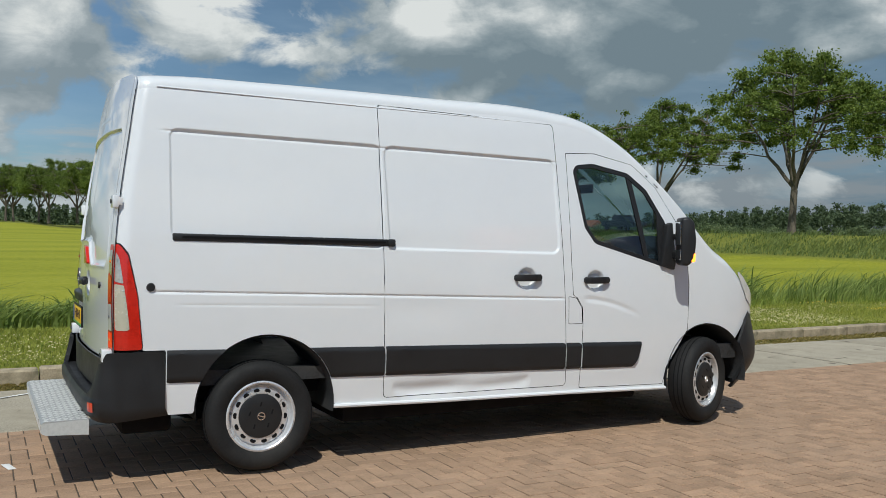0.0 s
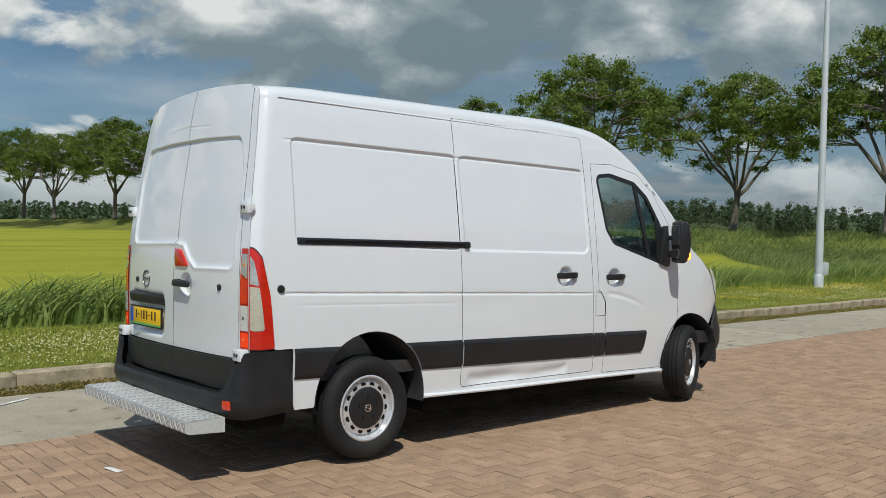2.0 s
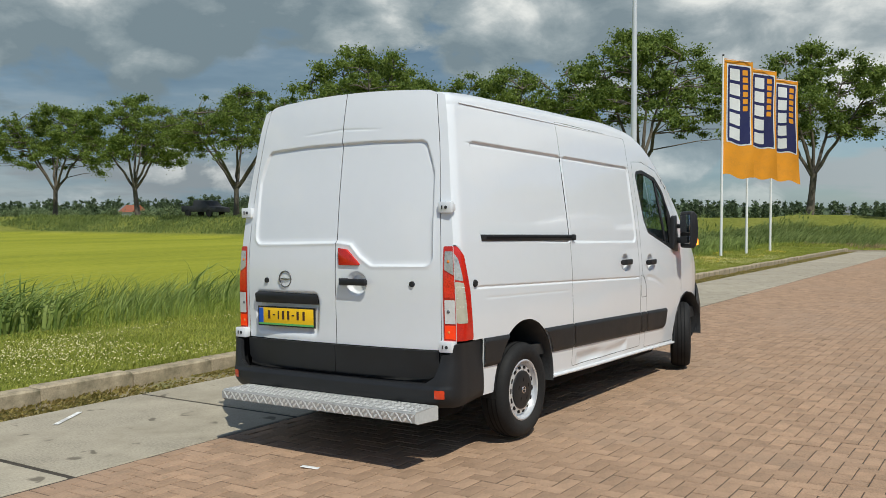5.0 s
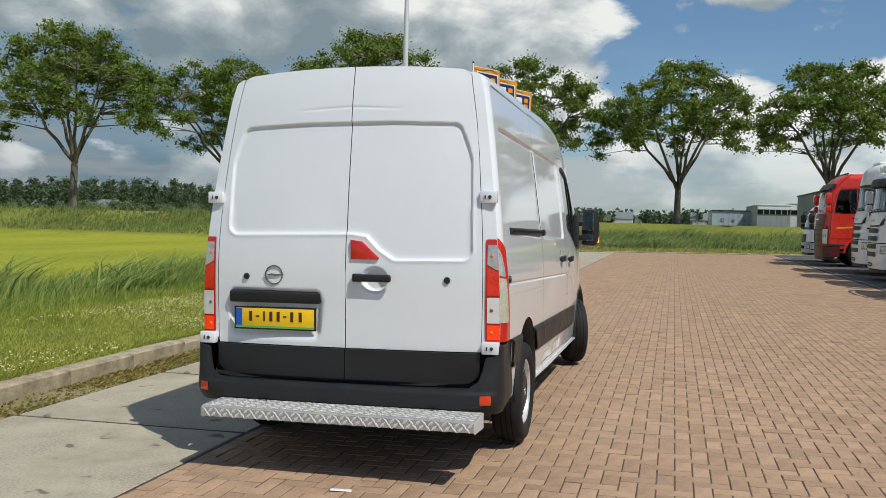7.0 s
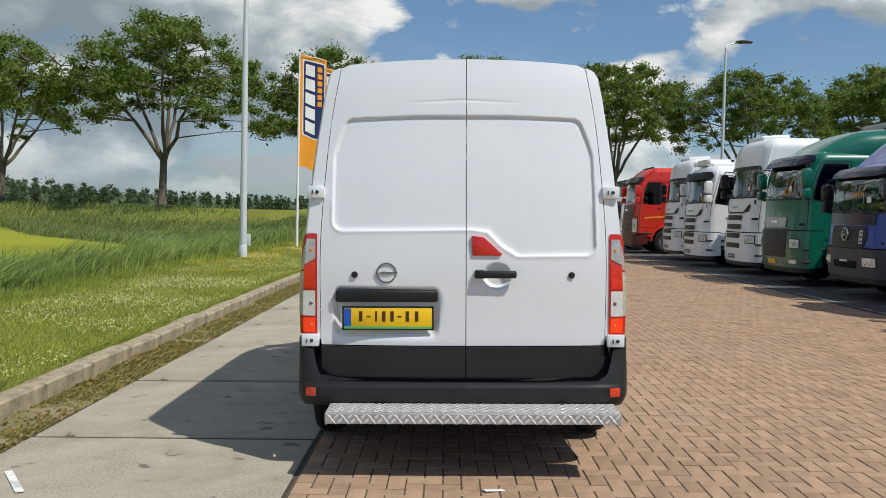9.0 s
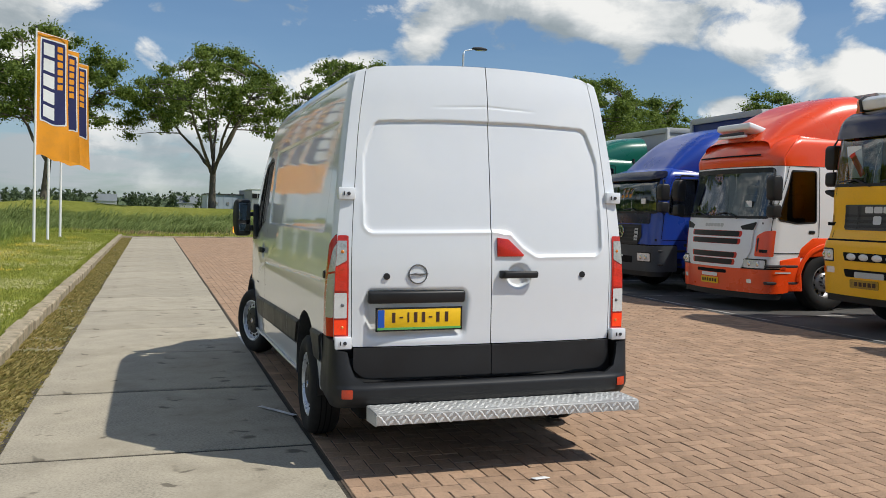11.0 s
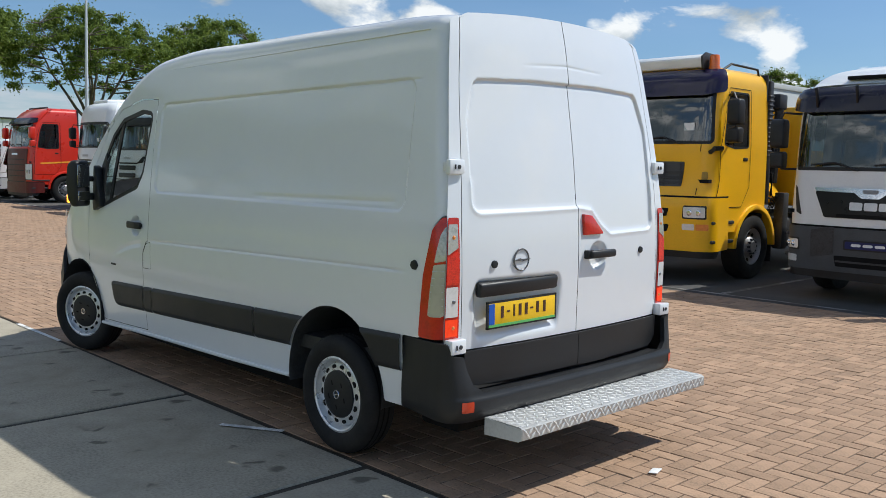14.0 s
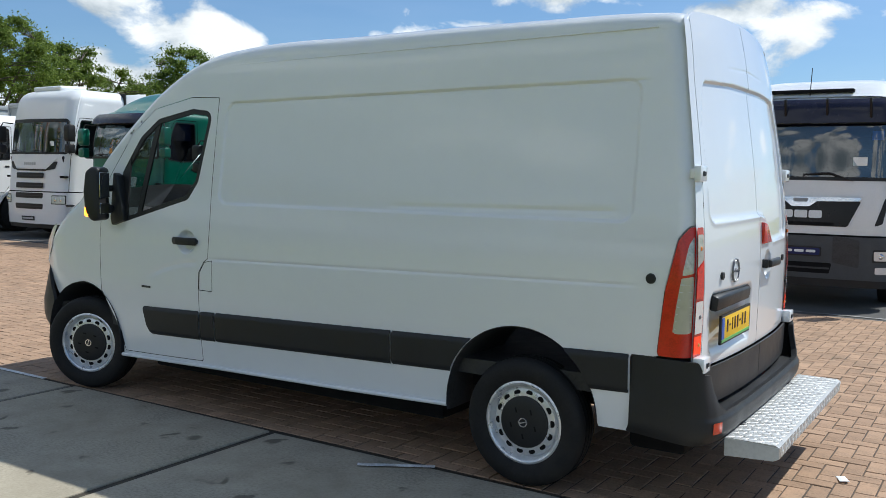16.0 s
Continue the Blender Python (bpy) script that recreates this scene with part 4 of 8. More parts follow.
    part("axle", join(tube([(0, -0.8, 0.34), (0, 0.8, 0.34)], 0.06, 12), tube([(0.6, 0.35, 0.36), (1.8, 0.35, 0.33)], 0.09, 12)), "metal_dark", van)
    part("bulkhead", box(2.28, 0, 1.3, 0.02, 1.80, 1.5), "black_dark", van)
    van.matrix_world = pose(0.0, -0.012, 0.012, -1.1, 0, 0)
    return van


def rear_place(y, z, out=0.0):
    """The rear face, bowed in plan and leaning forward above."""
    w = wide(rear_x(z) + 0.05, z)
    return rear_x(z) - 0.062 * (1 - np.clip(np.abs(y) / w, 0, 1)**2.4) - 0.004 - out, y, z


def build_van_rear(van):
    edge = lambda y, z: np.abs(y) - (wide(rear_x(z) + 0.03, z) - 0.006)
    top = lambda y, z: z - (2.505 - 0.035 * np.clip(np.abs(y) / 0.75, 0, 1)**2 - np.where(np.abs(y) > 0.7, 0.9 * np.clip(np.abs(y) - 0.7, 0, 1)**1.35, 0))
    face = lambda y, z: np.maximum(edge(y, z), top(y, z))
    gy, gz = np.unique(np.round(np.concatenate((span(-1.0, 1.0, 0.0152), span(0.70, 0.84, 0.007), span(-0.84, -0.70, 0.007), span(0.14, 0.18, 0.006), span(-0.36, -0.1, 0.007))), 5)), np.unique(np.round(np.concatenate((span(0.47, 2.52, 0.02), span(2.06, 2.26, 0.006), span(1.24, 1.48, 0.008), span(1.07, 1.25, 0.008))), 5))
    side_in = lambda z: smooth_lerp(z, [0.3, 0.8, 1.4, 1.75, 2.1, 2.4, 2.6], [0.862, 0.868, 0.868, 0.845, 0.812, 0.765, 0.73])
    doors = lambda y, z: np.maximum(np.abs(y) - side_in(z), top(y, z) + 0.012)
    door_bottom = lambda y, z: 0.543 - z + 6.0 * np.clip(np.abs(y) - 0.765, 0, 1)**2
    upper = polygon([(0.795, 1.435), (0.79, 1.9), (0.71, 2.115), (0.3, 2.13), (-0.3, 2.13), (-0.71, 2.115), (-0.79, 1.9), (-0.81, 1.29), (-0.33, 1.285), (-0.235, 1.345), (-0.15, 1.43), (-0.05, 1.445)], 0.06)
    plate_well = polygon([(0.765, 1.075), (0.165, 1.075), (0.145, 1.02), (0.165, 0.80), (0.765, 0.80), (0.785, 1.02)], 0.03)

    def place(y, z):
        x, yy, zz = rear_place(y, z)
        d = upper(y, z)
        x = x + dent(d, 0.016, 0.02) + 0.007 * np.exp(-(d / 0.008)**2) * (z > 1.95)
        x = x - 0.005 * np.exp(-(d / 0.018)**2) * (z < 1.6)
        x = x + dent(np.hypot(y + 0.205, (z - 1.160) * 1.05) - 0.074, 0.036, 0.034)
        x = x + dent(plate_well(y, z), 0.03, 0.05)
        x = x + 0.0032 * np.exp(-((z - (2.235 - 0.05 * np.abs(y)))**2 / 0.00005)) * np.clip(1 - (np.abs(y) / 0.36)**4, 0, 1)
        return x, yy, zz

    seam = -0.018
    for s in (1, -1):
        half = (lambda y, z: seam + 0.0026 - y) if s > 0 else (lambda y, z: y - (seam - 0.0026))
        white = lambda y, z: np.maximum.reduce([doors(y, z), half(y, z), 0.735 - z + 0.0 * y])
        door = link("rear_door", sheet(gy, gz, white, place, False), "van_white", van, "white rear door with pressed upper panel")
        low = lambda y, z: np.maximum.reduce([doors(y, z) + 0.004, half(y, z), z - 0.730, door_bottom(y, z)])
        link("door_skirt", sheet(gy, span(0.49, 0.75, 0.0145), low, lambda y, z: rear_place(y, z, 0.022 + 0.0 * y), False, -0.01), "black_plastic", door, "black plastic lower door panel")
        # corner post
        post = lambda y, z, s=s: np.maximum.reduce([face(y, z), side_in(z) + 0.004 - s * y, 0.76 - z])
        link("corner_post", sheet(gy, gz, post, lambda y, z: rear_place(y, z), False), "van_white", van)
        for zc in (1.668, 0.765):
            yh = s * (0.902 if zc > 1 else 0.93)
            x0 = float(rear_place(np.array(0.88), np.array(zc))[0])
            out = 0.0 if zc > 1 else 0.022
            x0 -= out
            hinge = part("hinge", box(x0 - 0.012 + out / 2, yh, zc, 0.035 + out, 0.105, 0.075, 0.008), "van_white", door)
            part("hinge_bolt", join(lathe([(0, -0.034), (0.011, -0.034), (0.011, 0)], 10, "x"), box(-0.033, 0.028, 0, 0.006, 0.006, 0.024)), "metal_dark", hinge).matrix_basis = pose(x0, yh - 0.01, zc)
            part("hinge_leaf", box(x0 + 0.002, yh + s * 0.046, zc, 0.045, 0.012, 0.045, 0.004), "paint_grey", hinge)
        lx = float(rear_place(np.array(0.66), np.array(1.165))[0])
        part("lock_plug", lathe([(0, -0.012), (0.019, -0.010), (0.021, 0.004)], 18, "x"), "black_plastic", door).matrix_basis = pose(lx, 0.66 * s, 1.165)
        # rear lamp: side wing and rear face
        lamp = link("rear_lamp", sheet(span(-0.9, -0.69, 0.0125), span(0.78, 1.44, 0.0125), both(polygon([(-0.90, 1.42), (-0.845, 1.415), (-0.80, 1.35), (-0.75, 1.12), (-0.72, 0.797), (-0.90, 0.797)], 0.015), lambda x, z: rear_x(z) - 0.002 - x),
                    lambda x, z, s=s: (x, s * (wide(x, z) + 0.012), z), s > 0), "lens_red", van, "tall red and clear rear lamp")
        wing = lambda pts, r=0.006: both(polygon(pts, r), lambda x, z: rear_x(z) + 0.002 - x)
        on_wing = lambda out: (lambda x, z, s=s: (x, s * (wide(x, z) + out), z))
        gw, gh = span(-0.9, -0.73, 0.0085), span(0.92, 1.41, 0.0105)
        link("clear_lens", sheet(gw, gh, wing([(-0.93, 1.195), (-0.824, 1.175), (-0.806, 1.04), (-0.792, 0.912), (-0.93, 0.912)]), on_wing(0.0145), s > 0), "lens_ribbed", lamp, "ribbed pale lens strip")
        link("indicator_lens", sheet(gw, gh, wing([(-0.93, 1.388), (-0.868, 1.386), (-0.846, 1.33), (-0.826, 1.185), (-0.93, 1.215)]), on_wing(0.0145), s > 0), "lens_silver", lamp, "clear indicator lens")
        for k in range(7):
            zr = 0.935 + 0.035 * k
            part("lens_rib", tube([(-0.868, s * (float(wide(-0.868, zr)) + 0.0145), zr), (-0.802 - 0.024 * (zr - 0.94) / 0.25, s * (float(wide(-0.79, zr)) + 0.015), zr)], 0.003, 4), "box_grey", lamp)
        rim = lambda y, z: np.abs(y) - (wide(rear_x(z) + 0.01, z) + 0.012)
        ry, rz = span(0.86, 1.01, 0.006), span(0.78, 1.44, 0.010)
        if s < 0:
            ry = -ry[::-1]
        strip = lambda *p: polygon([(s * q, z) for q, z in p], 0.004)
        back = both(strip((0.892, 0.797), (1.02, 0.797), (1.02, 1.415), (0.892, 1.415)), rim)
        link("lamp_frame", sheet(ry, rz, back, lambda y, z: rear_place(y, z, 0.006), False), "lens_red", lamp)
        inside = lambda y, z: rim(y, z) + 0.001
        for nm, mt, pts in (("indicator_lens", "lens_silver", ((0.903, 1.262), (0.925, 1.250), (1.02, 1.198), (1.02, 1.382), (0.903, 1.382))),
                            ("brake_lens", "lens_bright", ((0.903, 1.078), (1.02, 1.078), (1.02, 1.188), (0.925, 1.240), (0.903, 1.250))),
                            ("reversing_lens", "lens_clear", ((0.903, 0.912), (1.02, 0.912), (1.02, 1.066), (0.903, 1.066))),
                            ("fog_lens", "tail_lit", ((0.903, 0.812), (1.02, 0.812), (1.02, 0.900), (0.903, 0.900)))):
            link(nm, sheet(ry, rz, both(strip(*pts), inside), lambda y, z: rear_place(y, z, 0.0095), False), mt, lamp)
        for zb, mt, rb in ((1.315, "lens_amber", 0.013), (0.99, "badge_grey", 0.014), (0.856, "lens_amber", 0.012)):
            yb = s * 0.928
            part("bulb", lathe([(0, -0.016), (rb * 0.6, -0.013), (rb, -0.006), (rb, 0.004)], 14, "x"), mt, lamp).matrix_basis = pose(float(rear_place(np.array(yb), np.array(zb), 0.0)[0]), yb, zb)
    # high brake lamp, handle, badge, plate and its hood
    bx = lambda y, z, o=0.0: float(rear_place(np.array(y), np.array(z), o)[0])
    flat = lambda pts, z_out, thick=0.012: prism(pts, "x", z_out, z_out + thick, 0.003)
    part("brake_lamp", flat([(-0.052, 1.405), (-0.125, 1.395), (-0.235, 1.295), (-0.23, 1.285), (-0.055, 1.285)], bx(-0.13, 1.34) - 0.016, 0.03), "lens_red", van, "red triangular high brake lamp")
    handle = part("door_handle", box(bx(-0.2, 1.165) - 0.035, -0.205, 1.172, 0.03, 0.235, 0.046, 0.014, 3), "black_plastic", van)
    part("handle_mount", box(bx(-0.2, 1.165) - 0.012, -0.10, 1.172, 0.04, 0.06, 0.05, 0.008), "black_plastic", handle)
    badge = part("badge", lathe([(0.0535, 0.004), (0.0540, -0.002), (0.0555, -0.004), (0.0595, -0.004), (0.0615, -0.001), (0.0615, 0.004)], 40, "x"), "badge_silver", van, "chrome ring badge with a bar")
    badge.matrix_basis = pose(bx(0.465, 1.18) - 0.004, 0.465, 1.178)
    part("badge_bar", prism([(-0.070, 0.004), (0.017, 0.004), (0.003, 0.010), (0.070, -0.004), (-0.017, -0.004), (-0.003, -0.010)], "x", -0.005, 0.002), "badge_silver", badge)
    hood_x = bx(0.46, 1.05)
    part("plate_lamp_hood", prism([(hood_x - 0.010, 1.068), (hood_x + 0.03, 1.083), (hood_x + 0.04, 1.0), (hood_x - 0.002, 0.998)], "y", 0.155, 0.775, 0.012), "black_plastic", van, "black plastic hood over the number plate")
    px = bx(0.455, 0.9) - 0.012
    plate = part("number_plate", box(px, 0.455, 0.905, 0.008, 0.535, 0.122, 0.003), "plate_yellow", van, "yellow number plate with dark bars")
    part("plate_band", box(px - 0.003, 0.70, 0.908, 0.006, 0.042, 0.108), "plate_blue", plate)
    part("plate_rim", box(px - 0.002, 0.455, 0.846, 0.009, 0.535, 0.013), "plate_green", plate)
    part("plate_frame", join(box(px + 0.002, 0.455, 0.970, 0.012, 0.555, 0.010), box(px + 0.002, 0.455, 0.835, 0.012, 0.555, 0.010), *[box(px + 0.002, 0.455 + k * 0.2725, 0.9025, 0.012, 0.010, 0.145) for k in (-1, 1)]), "black_plastic", plate)
    for y, w in ((0.620, 0.020), (0.572, 0.0), (0.527, 0.011), (0.480, 0.020), (0.430, 0.020), (0.385, 0.0), (0.337, 0.020), (0.280, 0.020)):
        part("plate_bar", box(px - 0.005, y, 0.914, 0.003, w or 0.022, 0.062 if w else 0.009), "ink", plate)
    # bumper with raised corners
    path_x = [-0.585, -0.80, -0.90, -0.955, -0.985, -1.0, -1.015, -1.02]
    path_y = [1.004, 1.012, 1.005, 0.975, 0.925, 0.85, 0.5, 0.0]
    us = np.array([0, 0.215, 0.315, 0.378, 0.436, 0.512, 0.862, 1.362])
    tot = us[-1]

    def around(u, z):
        a = tot - np.abs(u)
        x, y = smooth_lerp(a, us, path_x), smooth_lerp(a, us, path_y)
        tuck = 0.05 * np.clip((0.46 - z) / 0.09, 0, 1)**2 - 0.012 * np.clip((0.515 - z) / 0.02, 0, 1) * np.clip((a - 0.3) * 5, 0, 1)
        k = np.clip((z - 0.50) / 0.24, 0, 1)
        roll = 0.065 * k * k * (3 - 2 * k)
        return x + tuck + roll * np.clip((a - 0.34) * 5, 0, 1), np.sign(u) * (y - (tuck + 0.2 * roll) * np.clip(1.2 - a * 2.4, 0, 1)), z
    shape = lambda u, z: np.maximum(polygon([(-1.362, 0.395), (-1.362, 0.782), (-1.03, 0.782), (-0.985, 0.722), (-0.91, 0.715), (-0.895, 0.64), (-0.87, 0.57), (-0.81, 0.53), (-0.5, 0.522), (0.5, 0.522), (0.81, 0.53), (0.87, 0.57), (0.895, 0.64), (0.91, 0.715), (0.985, 0.722), (1.03, 0.782), (1.362, 0.782), (1.362, 0.395), (1.0, 0.372), (0.8, 0.378), (-0.8, 0.378), (-1.0, 0.372)], 0.018)(u, z), np.abs(u) - 1.361)
    bumper = link("rear_bumper", sheet(span(-1.362, 1.362, 0.011), span(0.35, 0.80, 0.0095), shape, around, False, -0.03), "black_plastic", van, "scuffed black plastic rear bumper")
    part("bumper_step", prism([(-1.0, 0.512), (-0.90, 0.517), (-0.90, 0.49), (-1.0, 0.49)], "y", -0.86, 0.86), "black_plastic", bumper)
    for s in (1, -1):
        r = link("bumper_reflector", sheet(span(0.875, 0.955, 0.008), span(0.43, 0.50, 0.008), polygon([(0.882, 0.437), (0.948, 0.437), (0.948, 0.493), (0.882, 0.493)], 0.004), lambda u, z: tuple(c * k for c, k in zip(np.add(around(s * u, z), (0 * u - 0.004, s * 0.002 + 0 * u, 0 * u)), (1, 1, 1))), s > 0), "lens_orange", bumper, "red reflector")
    for y in (0.68, 0.24, -0.26, -0.70):
        part("parking_sensor", lathe([(0, -0.008), (0.014, -0.008), (0.019, 0.0)], 16, "x"), "metal_dark", bumper).matrix_basis = pose(-1.015 + 0.02 * (abs(y) > 0.5), y, 0.437)
    # chequer-plate step
    step = part("rear_step", prism([(-1.0, 0.395), (-1.235, 0.395), (-1.255, 0.385), (-1.255, 0.33), (-1.245, 0.33), (-1.243, 0.372), (-1.0, 0.378)], "y", -0.905, 0.795), "tread_plate", van, "aluminium chequer-plate rear step")
    for y in (-0.905, 0.795):
        part("step_end", prism([(-1.0, 0.394), (-1.254, 0.384), (-1.254, 0.331), (-1.23, 0.318), (-1.0, 0.305)], "y", y - 0.003, y + 0.003), "box_grey", step)
    bm = bmesh.new()

    def bar(px, py, pz, turn, up):
        """One raised lozenge of the chequer plate, on the top or on the front lip."""
        c, sn = math.cos(turn), math.sin(turn)
        v = []
        for p, q, h in ((-0.026, 0, 0), (0, -0.0095, 0), (0.026, 0, 0), (0, 0.0095, 0), (-0.012, 0, 0.0028), (0.012, 0, 0.0028)):
            a, b = c * p - sn * q, sn * p + c * q
            v.append(bm.verts.new((px + a, py + b, pz + h) if up else (px - h, py + b, pz + a)))
        for m in ((0, 1, 4), (1, 5, 4), (1, 2, 5), (2, 3, 5), (3, 4, 5), (3, 0, 4)):
            bm.faces.new([v[k] for k in m])
    for i in range(44):
        for j in range(7):
            y = -0.885 + i * 0.0385 + (0.01925 if j % 2 else 0)
            if y < 0.78:
                bar(-1.02 - j * 0.0345, y, 0.3955, radians(45 if (i + j) % 2 else -45), True)
        for j in range(2):
            y = -0.885 + i * 0.0385 + (0.01925 if j % 2 else 0)
            if y < 0.78:
                bar(-1.2555, y, 0.369 - j * 0.024, radians(45 if (i + j) % 2 else -45), False)
    tagged(part("tread_pattern", bm, "tread_ridge", step, smooth=False), kind="stuff")
    for y in (-0.6, 0.5):
        part("step_bracket", prism([(-1.2, 0.372), (-1.2, 0.34), (-0.7, 0.40), (-0.7, 0.44)], "y", y - 0.03, y + 0.03), "metal_dark", step)
    part("tow_bar", join(tube([(-0.8, 0, 0.36), (-1.1, 0, 0.33)], 0.03), tube([(-0.85, -0.7, 0.37), (-0.85, 0.7, 0.37)], 0.035)), "metal_dark", van)


def build_van_front(van):
    us = np.array([0, 0.18, 0.30, 0.44, 0.62, 0.9, 1.3])
    px, py = [4.03, 4.20, 4.31, 4.41, 4.49, 4.545, 4.56], [0.975, 0.942, 0.885, 0.785, 0.63, 0.38, 0.0]

    def around(u, z):
        a = 1.3 - np.abs(u)
        x, y = smooth_lerp(a, us, px), smooth_lerp(a, us, py)
        tuck = 0.17 * np.clip((0.52 - z) / 0.27, 0, 1)**1.6 + 0.06 * np.clip((z - 0.62) / 0.3, 0, 1)
        return x - tuck * np.clip(a / 0.25, 0, 1), np.sign(u) * (y - 0.6 * tuck * np.clip(1.1 - a / 0.9, 0, 1)), z
    shape = polygon([(-1.19, 0.30), (-1.195, 0.42), (-1.225, 0.54), (-1.275, 0.63), (-1.16, 0.77), (-1.0, 0.89), (-0.6, 0.88), (0.6, 0.88), (1.0, 0.89), (1.16, 0.77), (1.275, 0.63), (1.225, 0.54), (1.195, 0.42), (1.19, 0.30), (1.08, 0.245), (-1.08, 0.245)], 0.02)
    bumper = link("front_bumper", sheet(span(-1.3, 1.3, 0.02), span(0.2, 0.92, 0.02), shape, around, False, -0.025), "black_plastic", van, "black plastic front bumper")
    link("grille", sheet(span(-0.62, 0.62, 0.02), span(0.84, 1.0, 0.02), polygon([(-0.6, 0.86), (0.6, 0.86), (0.5, 0.99), (-0.5, 0.99)], 0.02), lambda u, z: (around(u, z)[0] + 0.01, u, z), False, -0.02), "black_plastic", van)
    for s in (1, -1):
        head = polygon([(4.08, 1.225), (4.16, 1.18), (4.30, 1.05), (4.42, 0.90), (4.36, 0.885), (4.22, 0.985)], 0.012)
        lamp = link("headlamp", sheet(span(4.05, 4.46, 0.0125), span(0.86, 1.25, 0.0125), head, lambda x, z, s=s: (x, s * (wide(x, z) + 0.008), z), s > 0), "lens_clear", van, "clear swept-back headlamp")


def build_cab(van):
    part("cab_floor", box(3.1, 0, 0.62, 1.6, 1.8, 0.06), "black_dark", van)
    part("dashboard", prism([(3.15, 0.7), (3.15, 1.22), (3.30, 1.30), (3.62, 1.36), (3.7, 1.2), (3.6, 0.7)], "y", -0.9, 0.9, 0.04), "seat", van, "dark grey moulded dashboard")
    for y, w in ((0.48, 0.52), (-0.38, 0.86)):
        seat = part("seat", box(2.66, y, 0.98, 0.52, w, 0.16, 0.05, 3), "seat", van, "dark cloth seat")
        part("backrest", prism([(2.42, 1.0), (2.54, 1.05), (2.44, 1.62), (2.33, 1.62)], "y", y - w / 2, y + w / 2, 0.04, 3), "seat", seat)
        for k in (0,) if w < 0.6 else (-0.22, 0.22):
            part("headrest", box(2.38, y + k, 1.73, 0.10, 0.26, 0.16, 0.04, 3), "seat", seat)
    wheel = part("steering_wheel", lathe([(0.185 + 0.014 * math.cos(a), 0.014 * math.sin(a)) for a in np.linspace(0, 2 * math.pi, 9)], 32, "z"), "black_plastic", van)
    wheel.matrix_basis = pose(3.02, 0.48, 1.28, 0, -55, 0)
    part("wheel_hub", join(box(0, 0, -0.02, 0.12, 0.12, 0.05, 0.02), box(0, 0, -0.01, 0.04, 0.36, 0.02), box(-0.09, 0, -0.01, 0.18, 0.035, 0.02)), "black_plastic", wheel)
    part("rear_view_mirror", box(3.2, 0.0, 1.93, 0.03, 0.22, 0.08, 0.015), "black_plastic", van)
    for y in (0.45, -0.45):
        part("sun_visor", box(2.82, y, 2.16, 0.2, 0.5, 0.02, 0.008, rot=(0, 28, 0)), "seat", van)
    part("cab_lining", box(2.5, 0, 2.2, 0.4, 1.5, 0.03, 0.01), "seat", van)


def build_wheel(van, x, side, turn):
    hub = new("wheel")
    hub.parent = van
    tagged(hub, "black tyre on a silver steel rim with black hub cap")
    tyre = lathe([(0.208, 0.045), (0.225, 0.062), (0.27, 0.083), (0.315, 0.075), (0.334, 0.058), (0.343, 0.03), (0.345, 0.0), (0.343, -0.05), (0.334, -0.10), (0.31, -0.12), (0.21, -0.10)], 72)
    part("tyre", tyre, "rubber", hub)
    part("tread_groove", join(*[lathe([(0.340, y - 0.003), (0.3462, y - 0.004), (0.3462, y + 0.004), (0.340, y + 0.003)], 72) for y in (0.02, -0.015, -0.05)]), "black_dark", hub)
    rim = part("rim", lathe([(0.222, 0.060), (0.212, 0.064), (0.203, 0.058), (0.197, 0.030), (0.188, 0.018), (0.178, 0.034), (0.150, 0.042), (0.118, 0.038), (0.09, 0.03), (0.0, 0.03)], 64), "steel_rim", hub)
    for k in range(14):
        a = 2 * math.pi * (k + 0.5) / 14
        part("rim_hole", prism([(0.019 * math.cos(q), 0.0135 * math.sin(q)) for q in np.linspace(0, 2 * math.pi, 13)[:-1]], "y", -0.003, 0.003), "black_dark", rim).matrix_basis = pose(0.160 * math.cos(a), 0.0385, 0.160 * math.sin(a)) @ pose(0, 0, 0, 0, 90 - math.degrees(a), 0)
    cap = part("hub_cap", lathe([(0.141, 0.036), (0.137, 0.050), (0.108, 0.060), (0.06, 0.060), (0.0, 0.061)], 40), "black_plastic", hub, "matt black plastic hub cap")
    part("hub_badge", join(lathe([(0.018, 0.060), (0.020, 0.064), (0.025, 0.064), (0.027, 0.060)], 24), box(0, 0.0625, 0, 0.05, 0.004, 0.006)), "chrome", cap)
    for k in range(5):
        a = 2 * math.pi * k / 5
        part("nut_cover", box(0.075 * math.cos(a), 0.058, 0.075 * math.sin(a), 0.012, 0.006, 0.03, 0.002, 1), "black_dark", cap)
    hub.matrix_basis = pose(x, side * 0.93, 0.345, 0, 0, turn + (180 if side < 0 else 0)) @ pose(0, 0, 0, 0, 17 * (x + side), 0)


